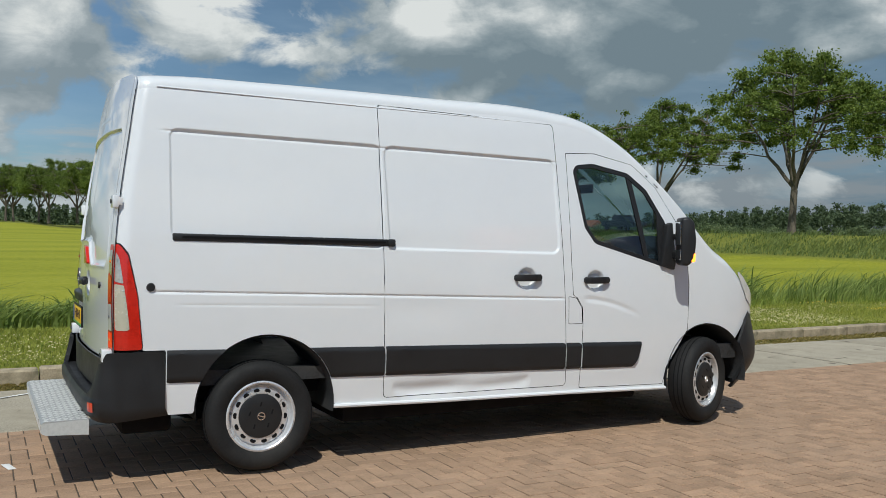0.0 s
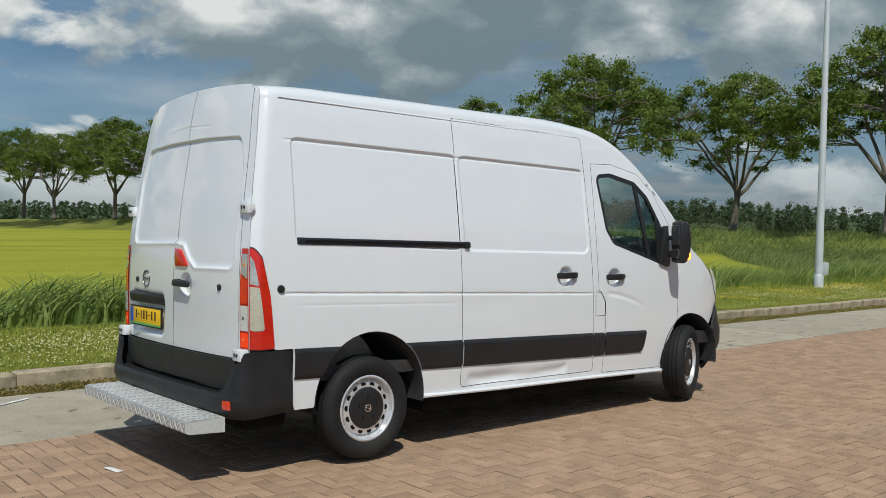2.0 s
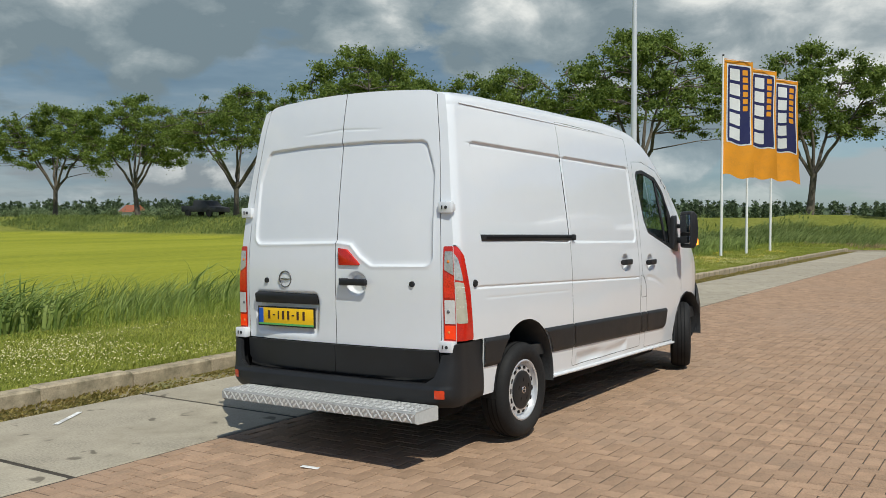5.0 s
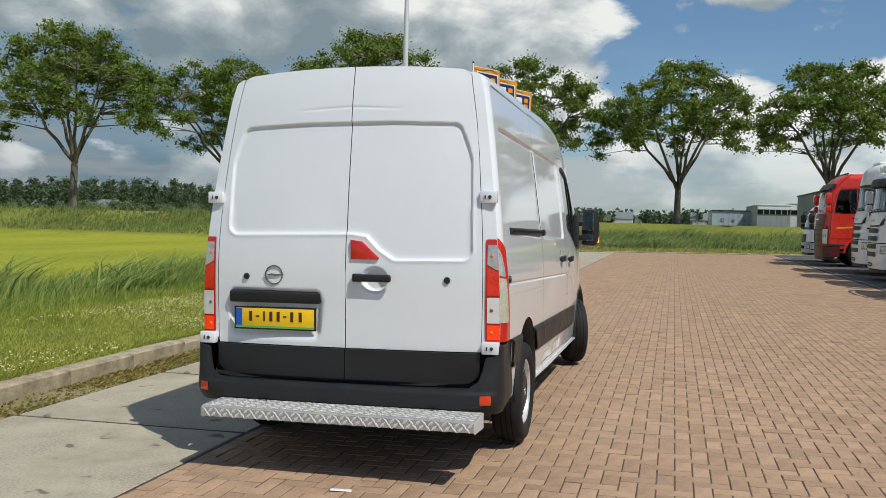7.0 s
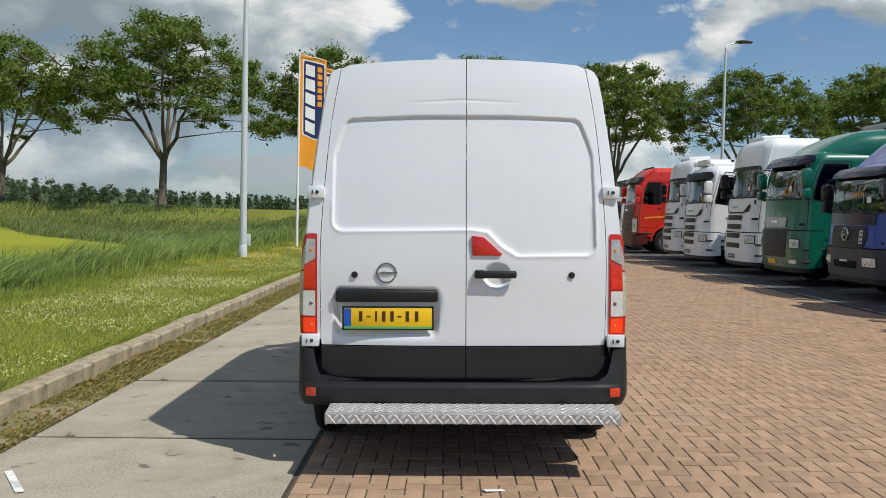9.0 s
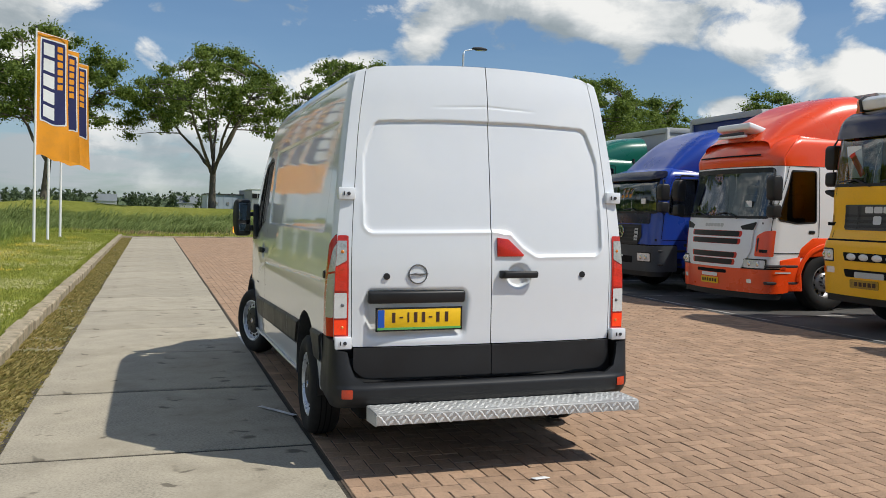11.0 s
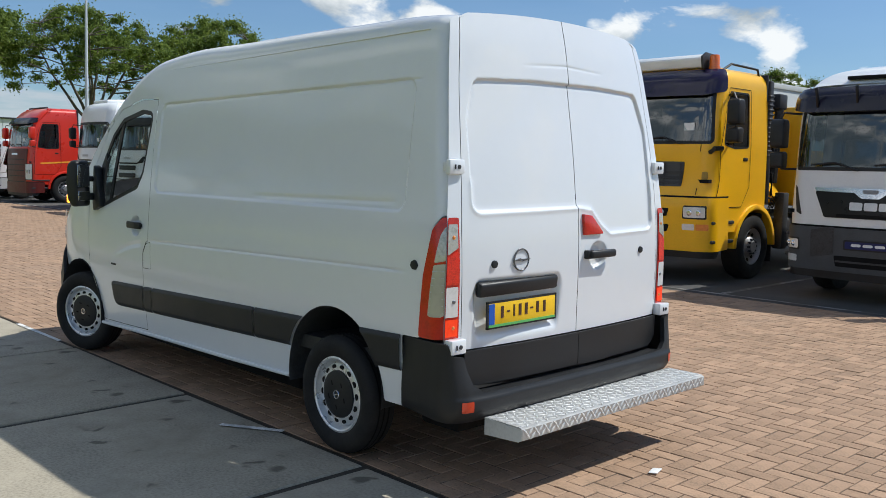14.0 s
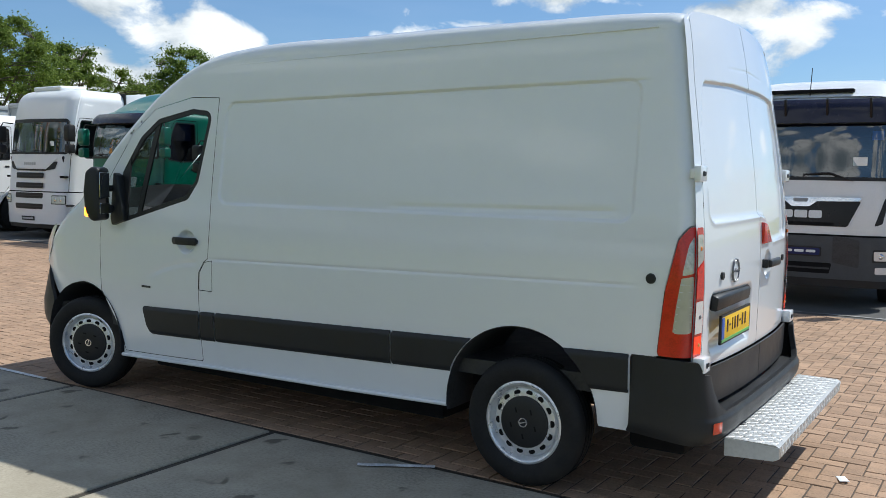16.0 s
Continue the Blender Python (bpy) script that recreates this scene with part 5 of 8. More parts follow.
def build_van_details(van):
    for s in (1, -1):
        # door handles
        for hx, hz in HANDLES[s]:
            y = s * float(side_y(np.array(hx), np.array(hz), s))
            y = s * float(wide(np.array(hx), np.array(hz)))
            h = part("door_handle", prism([(hx - 0.112, y + s * 0.004), (hx - 0.108, y + s * 0.026), (hx - 0.06, y + s * 0.042), (hx + 0.06, y + s * 0.042), (hx + 0.108, y + s * 0.026), (hx + 0.112, y + s * 0.004), (hx + 0.07, y + s * 0.020), (hx - 0.07, y + s * 0.020)], "z", hz - 0.022, hz + 0.028, 0.007, 3), "black_plastic", van)
            for k in (-0.10, 0.10):
                part("handle_mount", box(hx + k, y + s * 0.012, hz + 0.004, 0.03, 0.03, 0.03, 0.006), "black_plastic", h)
        # door check plug
        part("lock_plug", lathe([(0, 0.012), (0.022, 0.010), (0.026, 0.0)], 20, "y"), "black_plastic", van).matrix_basis = pose(-0.672, s * 0.997, 1.163, 0, 0, 0 if s > 0 else 180)
        # mirror
        arm = part("side_mirror", prism([(3.20, 1.28), (3.335, 1.24), (3.35, 1.30), (3.31, 1.62), (3.26, 1.60)], "y", s * 0.955, s * 1.015, 0.012), "black_plastic", van, "large black door mirror")
        for mz, mh in ((1.505, 0.045), (1.36, 0.06)):
            part("mirror_arm", box(3.335, s * 1.04, mz, 0.06, 0.10, mh, 0.015), "black_plastic", arm)
        swing = pose(3.345, s * 1.045, 0, 0, 0, s * 24)
        shell = part("mirror_shell", prism([(-0.03, 1.285), (0.03, 1.275), (0.08, 1.33), (0.092, 1.48), (0.075, 1.62), (0.03, 1.66), (-0.03, 1.65)], "y", 0.0, s * 0.16, 0.024, 3), "black_plastic", arm)
        shell.matrix_basis = swing
        part("mirror_glass", box(-0.032, s * 0.08, 1.53, 0.004, 0.13, 0.18, 0.0015, 1), "mirror", shell)
        part("wide_mirror", box(-0.032, s * 0.08, 1.365, 0.004, 0.13, 0.075, 0.0015, 1), "mirror", shell)
        part("indicator", box(0.055, s * 0.128, 1.345, 0.06, 0.06, 0.075, 0.014), "winker", shell, "lit amber indicator lens")
        # bars in place of the lettering on the door
        if s > 0:
            y = float(wide(3.0, 0.83)) + 0.002
            part("model_mark", box(2.985, y, 0.825, 0.09, 0.004, 0.014), "metal_dark", van)
    # seam across the sliding door's upper rail cover and rust on the sill
    part("sill_edge", tube([(0.48, -0.985, 0.372), (1.2, -0.985, 0.352), (2.3, -0.98, 0.332), (3.28, -0.972, 0.305)], 0.014, 8), "van_white", van)
    part("sill_edge", tube([(0.48, 0.985, 0.372), (1.2, 0.985, 0.352), (2.3, 0.98, 0.332), (3.28, 0.972, 0.305)], 0.014, 8), "van_white", van)


build_van()

# ---- lorries in the bays ----
# lorry frame: x across (plus is the far side of the row), y forward with the front at 0, z up
def truck_wheel(parent, x, y, side, r=0.5, w=0.30, steel="rim_grey"):
    hub = new("wheel")
    hub.parent = parent
    part("tyre", lathe([(r * 0.56, w * 0.42), (r * 0.62, w * 0.5), (r * 0.86, w * 0.52), (r * 0.97, w * 0.42), (r, w * 0.25), (r, -w * 0.3), (r * 0.97, -w * 0.45), (r * 0.56, -w * 0.45)], 40), "rubber", hub)
    rim = part("rim", lathe([(r * 0.57, w * 0.42), (r * 0.54, w * 0.44), (r * 0.51, w * 0.30), (r * 0.48, w * 0.22), (r * 0.36, w * 0.12), (r * 0.30, w * 0.30), (r * 0.26, w * 0.34), (r * 0.16, w * 0.5), (0, w * 0.5)], 32), steel, hub)
    for k in range(10):
        a = 2 * math.pi * (k + 0.5) / 10
        hole = part("rim_hole", prism([(r * 0.055 * math.cos(q), r * 0.055 * math.sin(q)) for q in np.linspace(0, 2 * math.pi, 11)[:-1]], "y", -0.004, 0.012), "black_dark", rim)
        hole.matrix_basis = pose(r * 0.42 * math.cos(a), w * 0.17, r * 0.42 * math.sin(a))
    part("hub_nuts", join(*[box(r * 0.22 * math.cos(2 * math.pi * k / 10), w * 0.42, r * 0.22 * math.sin(2 * math.pi * k / 10), 0.03, 0.05, 0.03, 0.006, 1) for k in range(10)]), "metal_dark", rim)
    hub.matrix_basis = pose(x, y, r, 0, 0, -90 if side > 0 else 90)
    return hub


def mirror_pair(t, s, h, z_top, z_low, mat="black_plastic", reach=0.17, y=-0.16, slim=0.9):
    """The tall main mirror and the wide one under it, on a bent arm."""
    x = s * (h + reach)
    mid = (z_top + z_low) / 2
    tall = (z_top - z_low) * 0.62
    shell = [(-0.10, -0.5), (0.06, -0.5), (0.10, -0.35), (0.10, 0.35), (0.06, 0.5), (-0.08, 0.5), (-0.11, 0.3)]
    main = part("mirror", prism([(y + a, mid + 0.13 * tall / 0.5 + b * tall) for a, b in shell], "x", x - 0.105 * slim, x + 0.105 * slim, 0.03, 3), mat, t, "tall mirror housing on an arm")
    part("mirror", prism([(y + a * 0.85, z_low + 0.06 + b * 0.22) for a, b in shell], "x", x - 0.10 * slim, x + 0.10 * slim, 0.03, 3), mat, t)
    part("mirror_glass", box(x, y - 0.106, mid + 0.13 * tall / 0.5, 0.15 * slim, 0.006, tall * 0.8, 0.002, 1), "mirror", main)
    part("mirror_arm", tube([(s * (h - 0.06), y - 0.18, z_top + 0.05), (x - s * 0.05, y - 0.02, z_top + 0.07), (x, y, z_top - 0.02), (x, y, z_low), (x - s * 0.04, y - 0.03, z_low - 0.06), (s * (h - 0.04), y - 0.2, z_low - 0.06)], 0.016, 6), "black_plastic", main)


def fairing(t, mat, base, rows, label="moulded roof air deflector"):
    """A roof deflector: rows of (y, height, half width), a rounded section at each."""
    ys, hs, ws = zip(*rows)

    def place(a, y):
        h, w = smooth_lerp(y, ys[::-1], hs[::-1]), smooth_lerp(y, ys[::-1], ws[::-1])
        c, s = np.cos(a), np.sin(a)
        return w * np.sign(c) * np.abs(c)**0.42, y, base + h * np.abs(s)**0.5
    whole = lambda a, y: np.maximum.reduce([-a, a - math.pi, ys[-1] - y, y - ys[0]])
    return link("roof_fairing", sheet(np.linspace(0, math.pi, 41), np.linspace(ys[-1], ys[0], 25), lambda a, y: whole(a, y) - 0.01, place, True), mat, t, label)


def build_truck(label, xc, yf, paint, width, roof, screen, floor, prof, bands=None, rad=0.30, bow=0.07, round_top=0.22, deep=1.75, axle=-1.38, radius=0.5, bumper=None, bumper_z=(0.4, 0.95), lamps=((0.72, 1.08, 0.62, 0.82),),
                fogs=(), pieces=(), visor=None, mirror="black_plastic", arch=None, side_glass_z=None, wipers=True, name="lorry", step=0.034, body=None, door_mat=None, lens="lens_clear", mirror_y=-0.16):
    """A cab-over lorry: one skin bent round the front, glass, lamps, mirrors, wheels and what it carries."""
    t = empty(name, label, "lorry", "lorries in a row")
    h = width / 2
    z0, z1 = screen
    a = h - rad
    turn = a + rad * math.pi / 2
    U = lambda y: turn - y - bow - rad
    pz, py = zip(*prof)

    def wrap(u, z, out=0.0):
        q = np.abs(u)
        th = np.clip((q - a) / rad, 0, math.pi / 2)
        k = np.clip((z - (roof - round_top)) / round_top, 0, 0.999)
        o = out - round_top * (1 - np.sqrt(1 - k * k)) - 0.05 * np.clip((z - z0) / 1.2, 0, 1) * (th > 1.2)
        x = np.where(q < a, q, a + rad * np.sin(th)) + o * np.sin(th)
        y = -bow * np.clip(q / a, 0, 1)**2 - rad * (1 - np.cos(th)) - np.clip(q - turn, 0, 9) + o * np.cos(th)
        return np.sign(u) * x, y + smooth_lerp(z, pz, py) * np.clip(1 - (q - turn) / 0.45, 0, 1), z

    def skin(nm, region, mat, out=0.0, box_=None, parent=None, text="", thick=None, fine=step):
        u0, u1, w0, w1 = box_
        return link(nm, sheet(span(u0, u1, fine), span(w0, w1, fine), region, lambda u, z: wrap(u, z, out), False, thick), mat, parent or t, text)

    def piece(nm, mat, pts, out=0.008, r=0.012, thick=None, parent=None, fine=None, text=""):
        p = np.array(pts)
        return skin(nm, polygon(pts, r), mat, out, (p[:, 0].min() - 0.01, p[:, 0].max() + 0.01, p[:, 1].min() - 0.01, p[:, 1].max() + 0.01), parent, text, thick, fine or min(step, 0.022))
    end = U(-deep)
    glass_u = a + rad * 0.85
    front_glass = polygon([(-glass_u, z0), (glass_u, z0), (glass_u - 0.05, z1), (-glass_u + 0.05, z1)], 0.06)
    sz0, sz1 = side_glass_z or (z0 - 0.04, z1 - 0.02)
    side = {s: polygon([(s * U(-0.36), sz0 + 0.03), (s * U(-0.46), sz1), (s * U(-1.16), sz1), (s * U(-1.16), sz0), (s * U(-0.75), sz0 - 0.02)], 0.05) for s in (-1, 1)}
    wheel = {s: circle(s * U(axle), radius, radius + 0.10) for s in (-1, 1)}
    shell = without(lambda u, z: np.maximum.reduce([np.abs(u) - end, floor - z, z - roof, np.where(np.abs(u) > U(-0.5), floor + 0.25 - z, -1.0)]), front_glass, side[1], side[-1], wheel[1], wheel[-1])
    for nm, mat, lo, hi in bands or (("cab_shell", paint, floor, roof),):
        skin(nm, both(shell, lambda u, z, lo=lo, hi=hi: np.maximum(lo + 0.004 - z, z - hi + 0.004)), mat, 0.0, (-end - 0.02, end + 0.02, lo - 0.02, hi + 0.02))
    # roof cap
    us = np.linspace(-end, end, 90)
    X, Y, Z = wrap(us, np.full(90, roof - 0.002))
    bm = bmesh.new()
    bm.faces.new([bm.verts.new(p) for p in zip(X, Y, Z)])
    part("roof_panel", bm, (bands[-1][1] if bands else paint), t)
    part("cab_back", box(0, -deep + 0.02, (floor + 0.4 + roof) / 2, width - 0.05, 0.05, roof - floor - 0.45, 0.02), "seat", t)
    ring = without(grown(front_glass, 0.012), grown(front_glass, -0.035))
    skin("screen_surround", ring, "black_plastic", 0.003, (-glass_u - 0.05, glass_u + 0.05, z0 - 0.04, z1 + 0.04))
    ws = skin("windscreen", grown(front_glass, -0.002), "truck_glass", -0.004, (-glass_u - 0.02, glass_u + 0.02, z0 - 0.02, z1 + 0.02))
    ws.visible_shadow = False
    piece("screen_frit", "black_plastic", [(-glass_u + 0.06, z1 - 0.07), (glass_u - 0.06, z1 - 0.07), (glass_u - 0.06, z1 - 0.01), (-glass_u + 0.06, z1 - 0.01)], 0.002)
    for s in (-1, 1):
        g = skin("side_window", side[s], "side_glass", -0.006, (min(s * U(-0.3), s * U(-1.2)), max(s * U(-0.3), s * U(-1.2)), sz0 - 0.05, sz1 + 0.02))
        g.visible_shadow = False
        sbox = (min(s * U(-0.2), s * U(-1.3)), max(s * U(-0.2), s * U(-1.3)), floor + 0.25, z1 + 0.12)
        skin("window_seal", without(grown(side[s], 0.014), grown(side[s], -0.012)), "black_plastic", 0.003, sbox, fine=0.02)
        door = polygon([(s * U(-0.27), floor + 0.62), (s * U(-0.27), z0 - 0.05), (s * U(-0.40), z1 + 0.04), (s * U(-1.22), z1 + 0.04), (s * U(-1.22), floor + 0.92), (s * U(-1.0), floor + 0.62)], 0.04)
        if door_mat:
            skin("door", without(grown(door, -0.006), grown(side[s], 0.006), wheel[s]), door_mat, 0.004, sbox, text="lorry door")
        skin("door_gap", without(grown(door, 0.006), grown(door, -0.006)), "black_dark", 0.0065, sbox, fine=0.013)
        part("door_handle", box(s * (h - 0.005), -1.08, z0 - 0.22, 0.035, 0.13, 0.05, 0.012), "black_plastic", t)
        part("wheel_arch", prism([(axle + (radius + 0.15) * math.cos(q), radius + (radius + 0.15) * math.sin(q)) for q in np.linspace(0.0, math.pi, 17)] + [(axle + (radius + 0.07) * math.cos(q), radius + (radius + 0.07) * math.sin(q)) for q in np.linspace(math.pi, 0.0, 17)], "x", s * (h - 0.42), s * (h + 0.035), 0.012), arch or paint, t)
        part("mud_flap", box(s * (h - 0.2), axle - radius - 0.13, 0.48, 0.36, 0.02, 0.5), "black_plastic", t)
        part("step", join(box(s * (h - 0.03), -0.50, floor + 0.12, 0.10, 0.62, 0.05, 0.015), box(s * (h - 0.03), -0.50, floor + 0.40, 0.10, 0.62, 0.05, 0.015)), "metal_dark", t)
        truck_wheel(t, s * (h - 0.14), axle, s, radius)
        mirror_pair(t, s, h, z1 - 0.12, z0 + 0.06, mirror, y=mirror_y)
        for u0, u1, lo, hi in lamps:
            sq = lambda e, f=0.0: [(s * (u0 - e), lo - e), (s * (u1 + e), lo - e + f), (s * (u1 + e), hi + e), (s * (u0 - e * 0.4), hi + e)]
            bez = piece("headlamp", "black_plastic", sq(0.018), 0.03, 0.02, text="headlamp in a dark bezel")
            piece("lens", lens, sq(-0.004), 0.036, 0.02, parent=bez)
            for k in (0.3, 0.68):
                X, Y, Z = wrap(np.array(s * (u0 + (u1 - u0) * k)), np.array((lo + hi) / 2), 0.037)
                r_ = min(hi - lo, u1 - u0) * 0.30
                part("reflector", lathe([(0, 0.004), (r_ * 0.45, 0.010), (r_ * 0.9, 0.004), (r_, 0.0)], 16, "y"), "chrome", bez).matrix_basis = pose(float(X), float(Y) - 0.002, float(Z))
        for u0, u1, lo, hi, mt in fogs:
            piece("fog_lamp", mt, [(s * u0, lo), (s * u1, lo), (s * u1, hi), (s * u0, hi)], 0.034, 0.012)
    # bumper with its lip
    b0, b1 = bumper_z
    bm_ = bumper or paint
    bend = U(-0.62)
    piece("bumper", bm_, [(-bend, b0 + 0.02), (-turn + 0.1, b0), (turn - 0.1, b0), (bend, b0 + 0.02), (bend, b1), (-bend, b1)], 0.026, 0.03, -0.03)
    piece("bumper_lip", "black_plastic", [(-turn, b0 - 0.10), (turn, b0 - 0.10), (turn + 0.1, b0 + 0.02), (-turn - 0.1, b0 + 0.02)], 0.0, 0.02)
    piece("bumper_gap", "black_dark", [(-bend, b1 - 0.01), (bend, b1 - 0.01), (bend, b1 + 0.025), (-bend, b1 + 0.025)], 0.004, 0.0)
    for nm, mat, pts, out, r, thick, twice in pieces:
        piece(nm, mat, pts, out, r, thick)
        if twice:
            piece(nm, mat, [(-u, z) for u, z in pts], out, r, thick)
    _, Y0, _ = wrap(np.array(0.0), np.array(z0), 0.0)
    yw = float(Y0)
    if wipers:
        for k in (-0.62, 0.18):
            part("wiper", tube([(k, yw + 0.03, z0 - 0.01), (k + 0.30, yw + 0.025, z0 + 0.09), (k + 0.62, yw - 0.01, z0 + 0.06)], 0.013, 6), "black_plastic", t)
    Xl, Yl, _ = wrap(np.array(-a * 0.82), np.array(z0 + 0.25), 0.0)
    part("window_label", box(float(Xl), float(Yl) + 0.004, z0 + 0.24, 0.17, 0.004, 0.11), "white_plain", t)
    # inside of the cab
    part("cab_floor", box(0, -deep / 2, z0 - 0.55, width - 0.12, deep - 0.3, 0.05), "black_dark", t)
    part("dashboard", prism([(-0.22, z0 - 0.4), (-0.20, z0 - 0.06), (-0.34, z0 + 0.0), (-0.72, z0 - 0.05), (-0.72, z0 - 0.4)], "x", -h + 0.14, h - 0.14, 0.03), "seat", t)
    part("headlining", box(0, -deep / 2 - 0.15, z1 + 0.05, width - 0.2, deep - 0.6, 0.03), "seat", t)
    for s in (-0.6, 0.6):
        seat = part("seat", prism([(-1.15, z0 - 0.35), (-1.0, z0 - 0.3), (-1.17, z0 + 0.42), (-1.28, z0 + 0.42)], "x", s - 0.24, s + 0.24, 0.05, 3), "seat", t)
        part("headrest", box(s, -1.25, z0 + 0.52, 0.26, 0.1, 0.18, 0.04, 3), "seat", seat)
    part("steering_wheel", lathe([(0.21 + 0.016 * math.cos(q), 0.016 * math.sin(q)) for q in np.linspace(0, 2 * math.pi, 7)], 24, "z"), "black_plastic", t).matrix_basis = pose(-0.6, -0.78, z0 + 0.04, 40, 0, 0)
    if visor:
        mat, lo, hi, out = visor
        skin("sun_visor", polygon([(-glass_u - 0.08, lo + 0.05), (-glass_u + 0.2, lo), (glass_u - 0.2, lo), (glass_u + 0.08, lo + 0.05), (glass_u + 0.02, hi), (-glass_u - 0.02, hi)], 0.05), mat, out, (-glass_u - 0.15, glass_u + 0.15, lo - 0.02, hi + 0.02), thick=-0.025)
    # chassis and rear axle
    part("chassis", join(box(-0.4, -4.6, 0.8, 0.1, 6.4, 0.25), box(0.4, -4.6, 0.8, 0.1, 6.4, 0.25), box(0, -1.6, 0.75, 1.3, 2.2, 0.5)), "metal_dark", t)
    part("side_tank", box(-h + 0.32, -2.9, 0.68, 0.56, 1.1, 0.5, 0.08, 3), "metal_dark", t)
    for s in (-1, 1):
        truck_wheel(t, s * (h - 0.2), -5.2, s, radius)
    if body:
        mat, bz0, bz1, by0, by1, bw = body
        bx = part("cargo_box", box(0, (by0 + by1) / 2, (bz0 + bz1) / 2, bw, by0 - by1, bz1 - bz0, 0.03), mat, t, "plain cargo box behind the cab")
        part("box_edge", join(box(0, by0 + 0.01, bz1 - 0.04, bw + 0.03, 0.07, 0.13, 0.01), *[box(s * bw / 2, by0 + 0.01, (bz0 + bz1) / 2, 0.09, 0.07, bz1 - bz0, 0.01) for s in (-1, 1)], *[box(s * bw / 2, (by0 + by1) / 2, bz1 - 0.04, 0.06, by0 - by1, 0.13, 0.01) for s in (-1, 1)]), "box_grey", bx)
    t.matrix_world = pose(xc, yf, float(yard_z(yf)) - 0.004, -0.8, 0, 0)
    return t


def quad(u0, u1, z0, z1, k=0.0):
    """A panel outline, k narrower below on both sides."""
    return [(u0 + k, z0), (u1 - k, z0), (u1, z1), (u0, z1)]


def slots(zs, half, tall, name="grille_slot", mat="black_plastic", out=0.006, k=0.02):
    return [(name, mat, quad(-half, half, z - tall / 2, z + tall / 2, k), out, 0.03, None, False) for z in zs]


def letters(z, half, tall, n, mat="chrome", out=0.03):
    """A maker's name as plain bars, one for each character."""
    w = 2 * half / n
    return [("name_bar", mat, quad(-half + i * w, -half + (i + 0.9) * w, z - tall / 2, z + tall / 2), out, 0.006, None, False) for i in range(n)]


def build_grey_lorry():
    bars = [("grille", "gloss_black", [(-0.58, 1.09), (0.58, 1.09), (0.73, 1.43), (-0.73, 1.43)], 0.010, 0.02, None, False),
            ("chrome_bar", "chrome", [(-0.74, 1.47), (0.74, 1.47), (0.70, 1.425), (0.20, 1.415), (0.11, 1.345), (-0.11, 1.345), (-0.20, 1.415), (-0.70, 1.425)], 0.030, 0.008, -0.02, False),
            ("badge", "badge_grey", quad(-0.10, 0.10, 1.405, 1.455, 0.02), 0.040, 0.01, None, False),
            ("grille_foot", "black_dark", quad(-0.42, 0.42, 1.10, 1.14), 0.016, 0.005, None, False),
            ("air_vent", "black_plastic", [(0.89, 1.10), (0.99, 1.14), (1.06, 1.50), (1.00, 1.46)], 0.004, 0.01, None, True),
            ("bumper_opening", "black_dark", quad(-0.42, 0.42, 0.47, 0.61, 0.03), 0.032, 0.02, None, False),
            ("bumper_slat", "metal_dark", quad(-0.40, 0.40, 0.525, 0.55), 0.036, 0.004, None, False),
            ("bumper_shoulder", "metal_dark", [(0.42, 0.62), (0.74, 0.56), (0.74, 0.92), (0.42, 0.98)], 0.032, 0.02, None, True),
            ("plate_frame", "black_plastic", quad(-0.29, 0.29, 0.69, 0.82), 0.040, 0.01, -0.02, False),
            ("plate_bar", "flag_navy", quad(-0.27, 0.27, 0.71, 0.80), 0.043, 0.004, None, False)]
    bars += [("plate_text", "white_plain", quad(-0.22 + 0.145 * i, -0.10 + 0.145 * i, 0.74, 0.775), 0.046, 0.003, None, False) for i in range(3)]
    bars += letters(1.245, 0.27, 0.10, 3, "silver", 0.022)
    g = build_truck("grey lorry with dark bumper and dark blue visor", 0.30, -7.45, "paint_grey", 2.26, 2.82, (1.70, 2.50), 0.45, [(0.3, -0.03), (0.9, 0.0), (1.4, -0.02), (1.75, -0.06), (2.5, -0.15), (2.85, -0.25)],
                    bumper="bumper_grey", bumper_z=(0.40, 0.96), lamps=((0.90, 1.14, 0.66, 0.79),), fogs=((0.92, 1.18, 0.49, 0.58, "lens_clear"),), pieces=bars, visor=("visor", 2.44, 2.76, 0.10), step=0.028,
                    body=("box_grey", 1.1, 3.12, -2.1, -8.5, 2.4))
    for u in (-0.78, -0.26, 0.26, 0.78):
        part("visor_rib", box(u, -0.05 - 0.05 * abs(u), 2.63, 0.03, 0.05, 0.26, 0.01, rot=(-16, 0, 0)), "gloss_black", g)
    fairing(g, "paint_white", 2.72, [(-0.34, 0.08, 0.98), (-0.6, 0.24, 1.02), (-1.1, 0.36, 1.04), (-1.9, 0.42, 1.05)])
    part("air_slot", box(0, -0.42, 2.885, 1.05, 0.12, 0.045, 0.01), "black_dark", g)
    part("aerial", tube([(0.02, -0.36, 2.82), (0.02, -0.44, 3.2)], 0.006, 5), "black_plastic", g)
    part("window_sticker", box(-0.86, -0.26, 2.28, 0.14, 0.004, 0.12, rot=(-10, 0, 8)), "plate_blue", g)


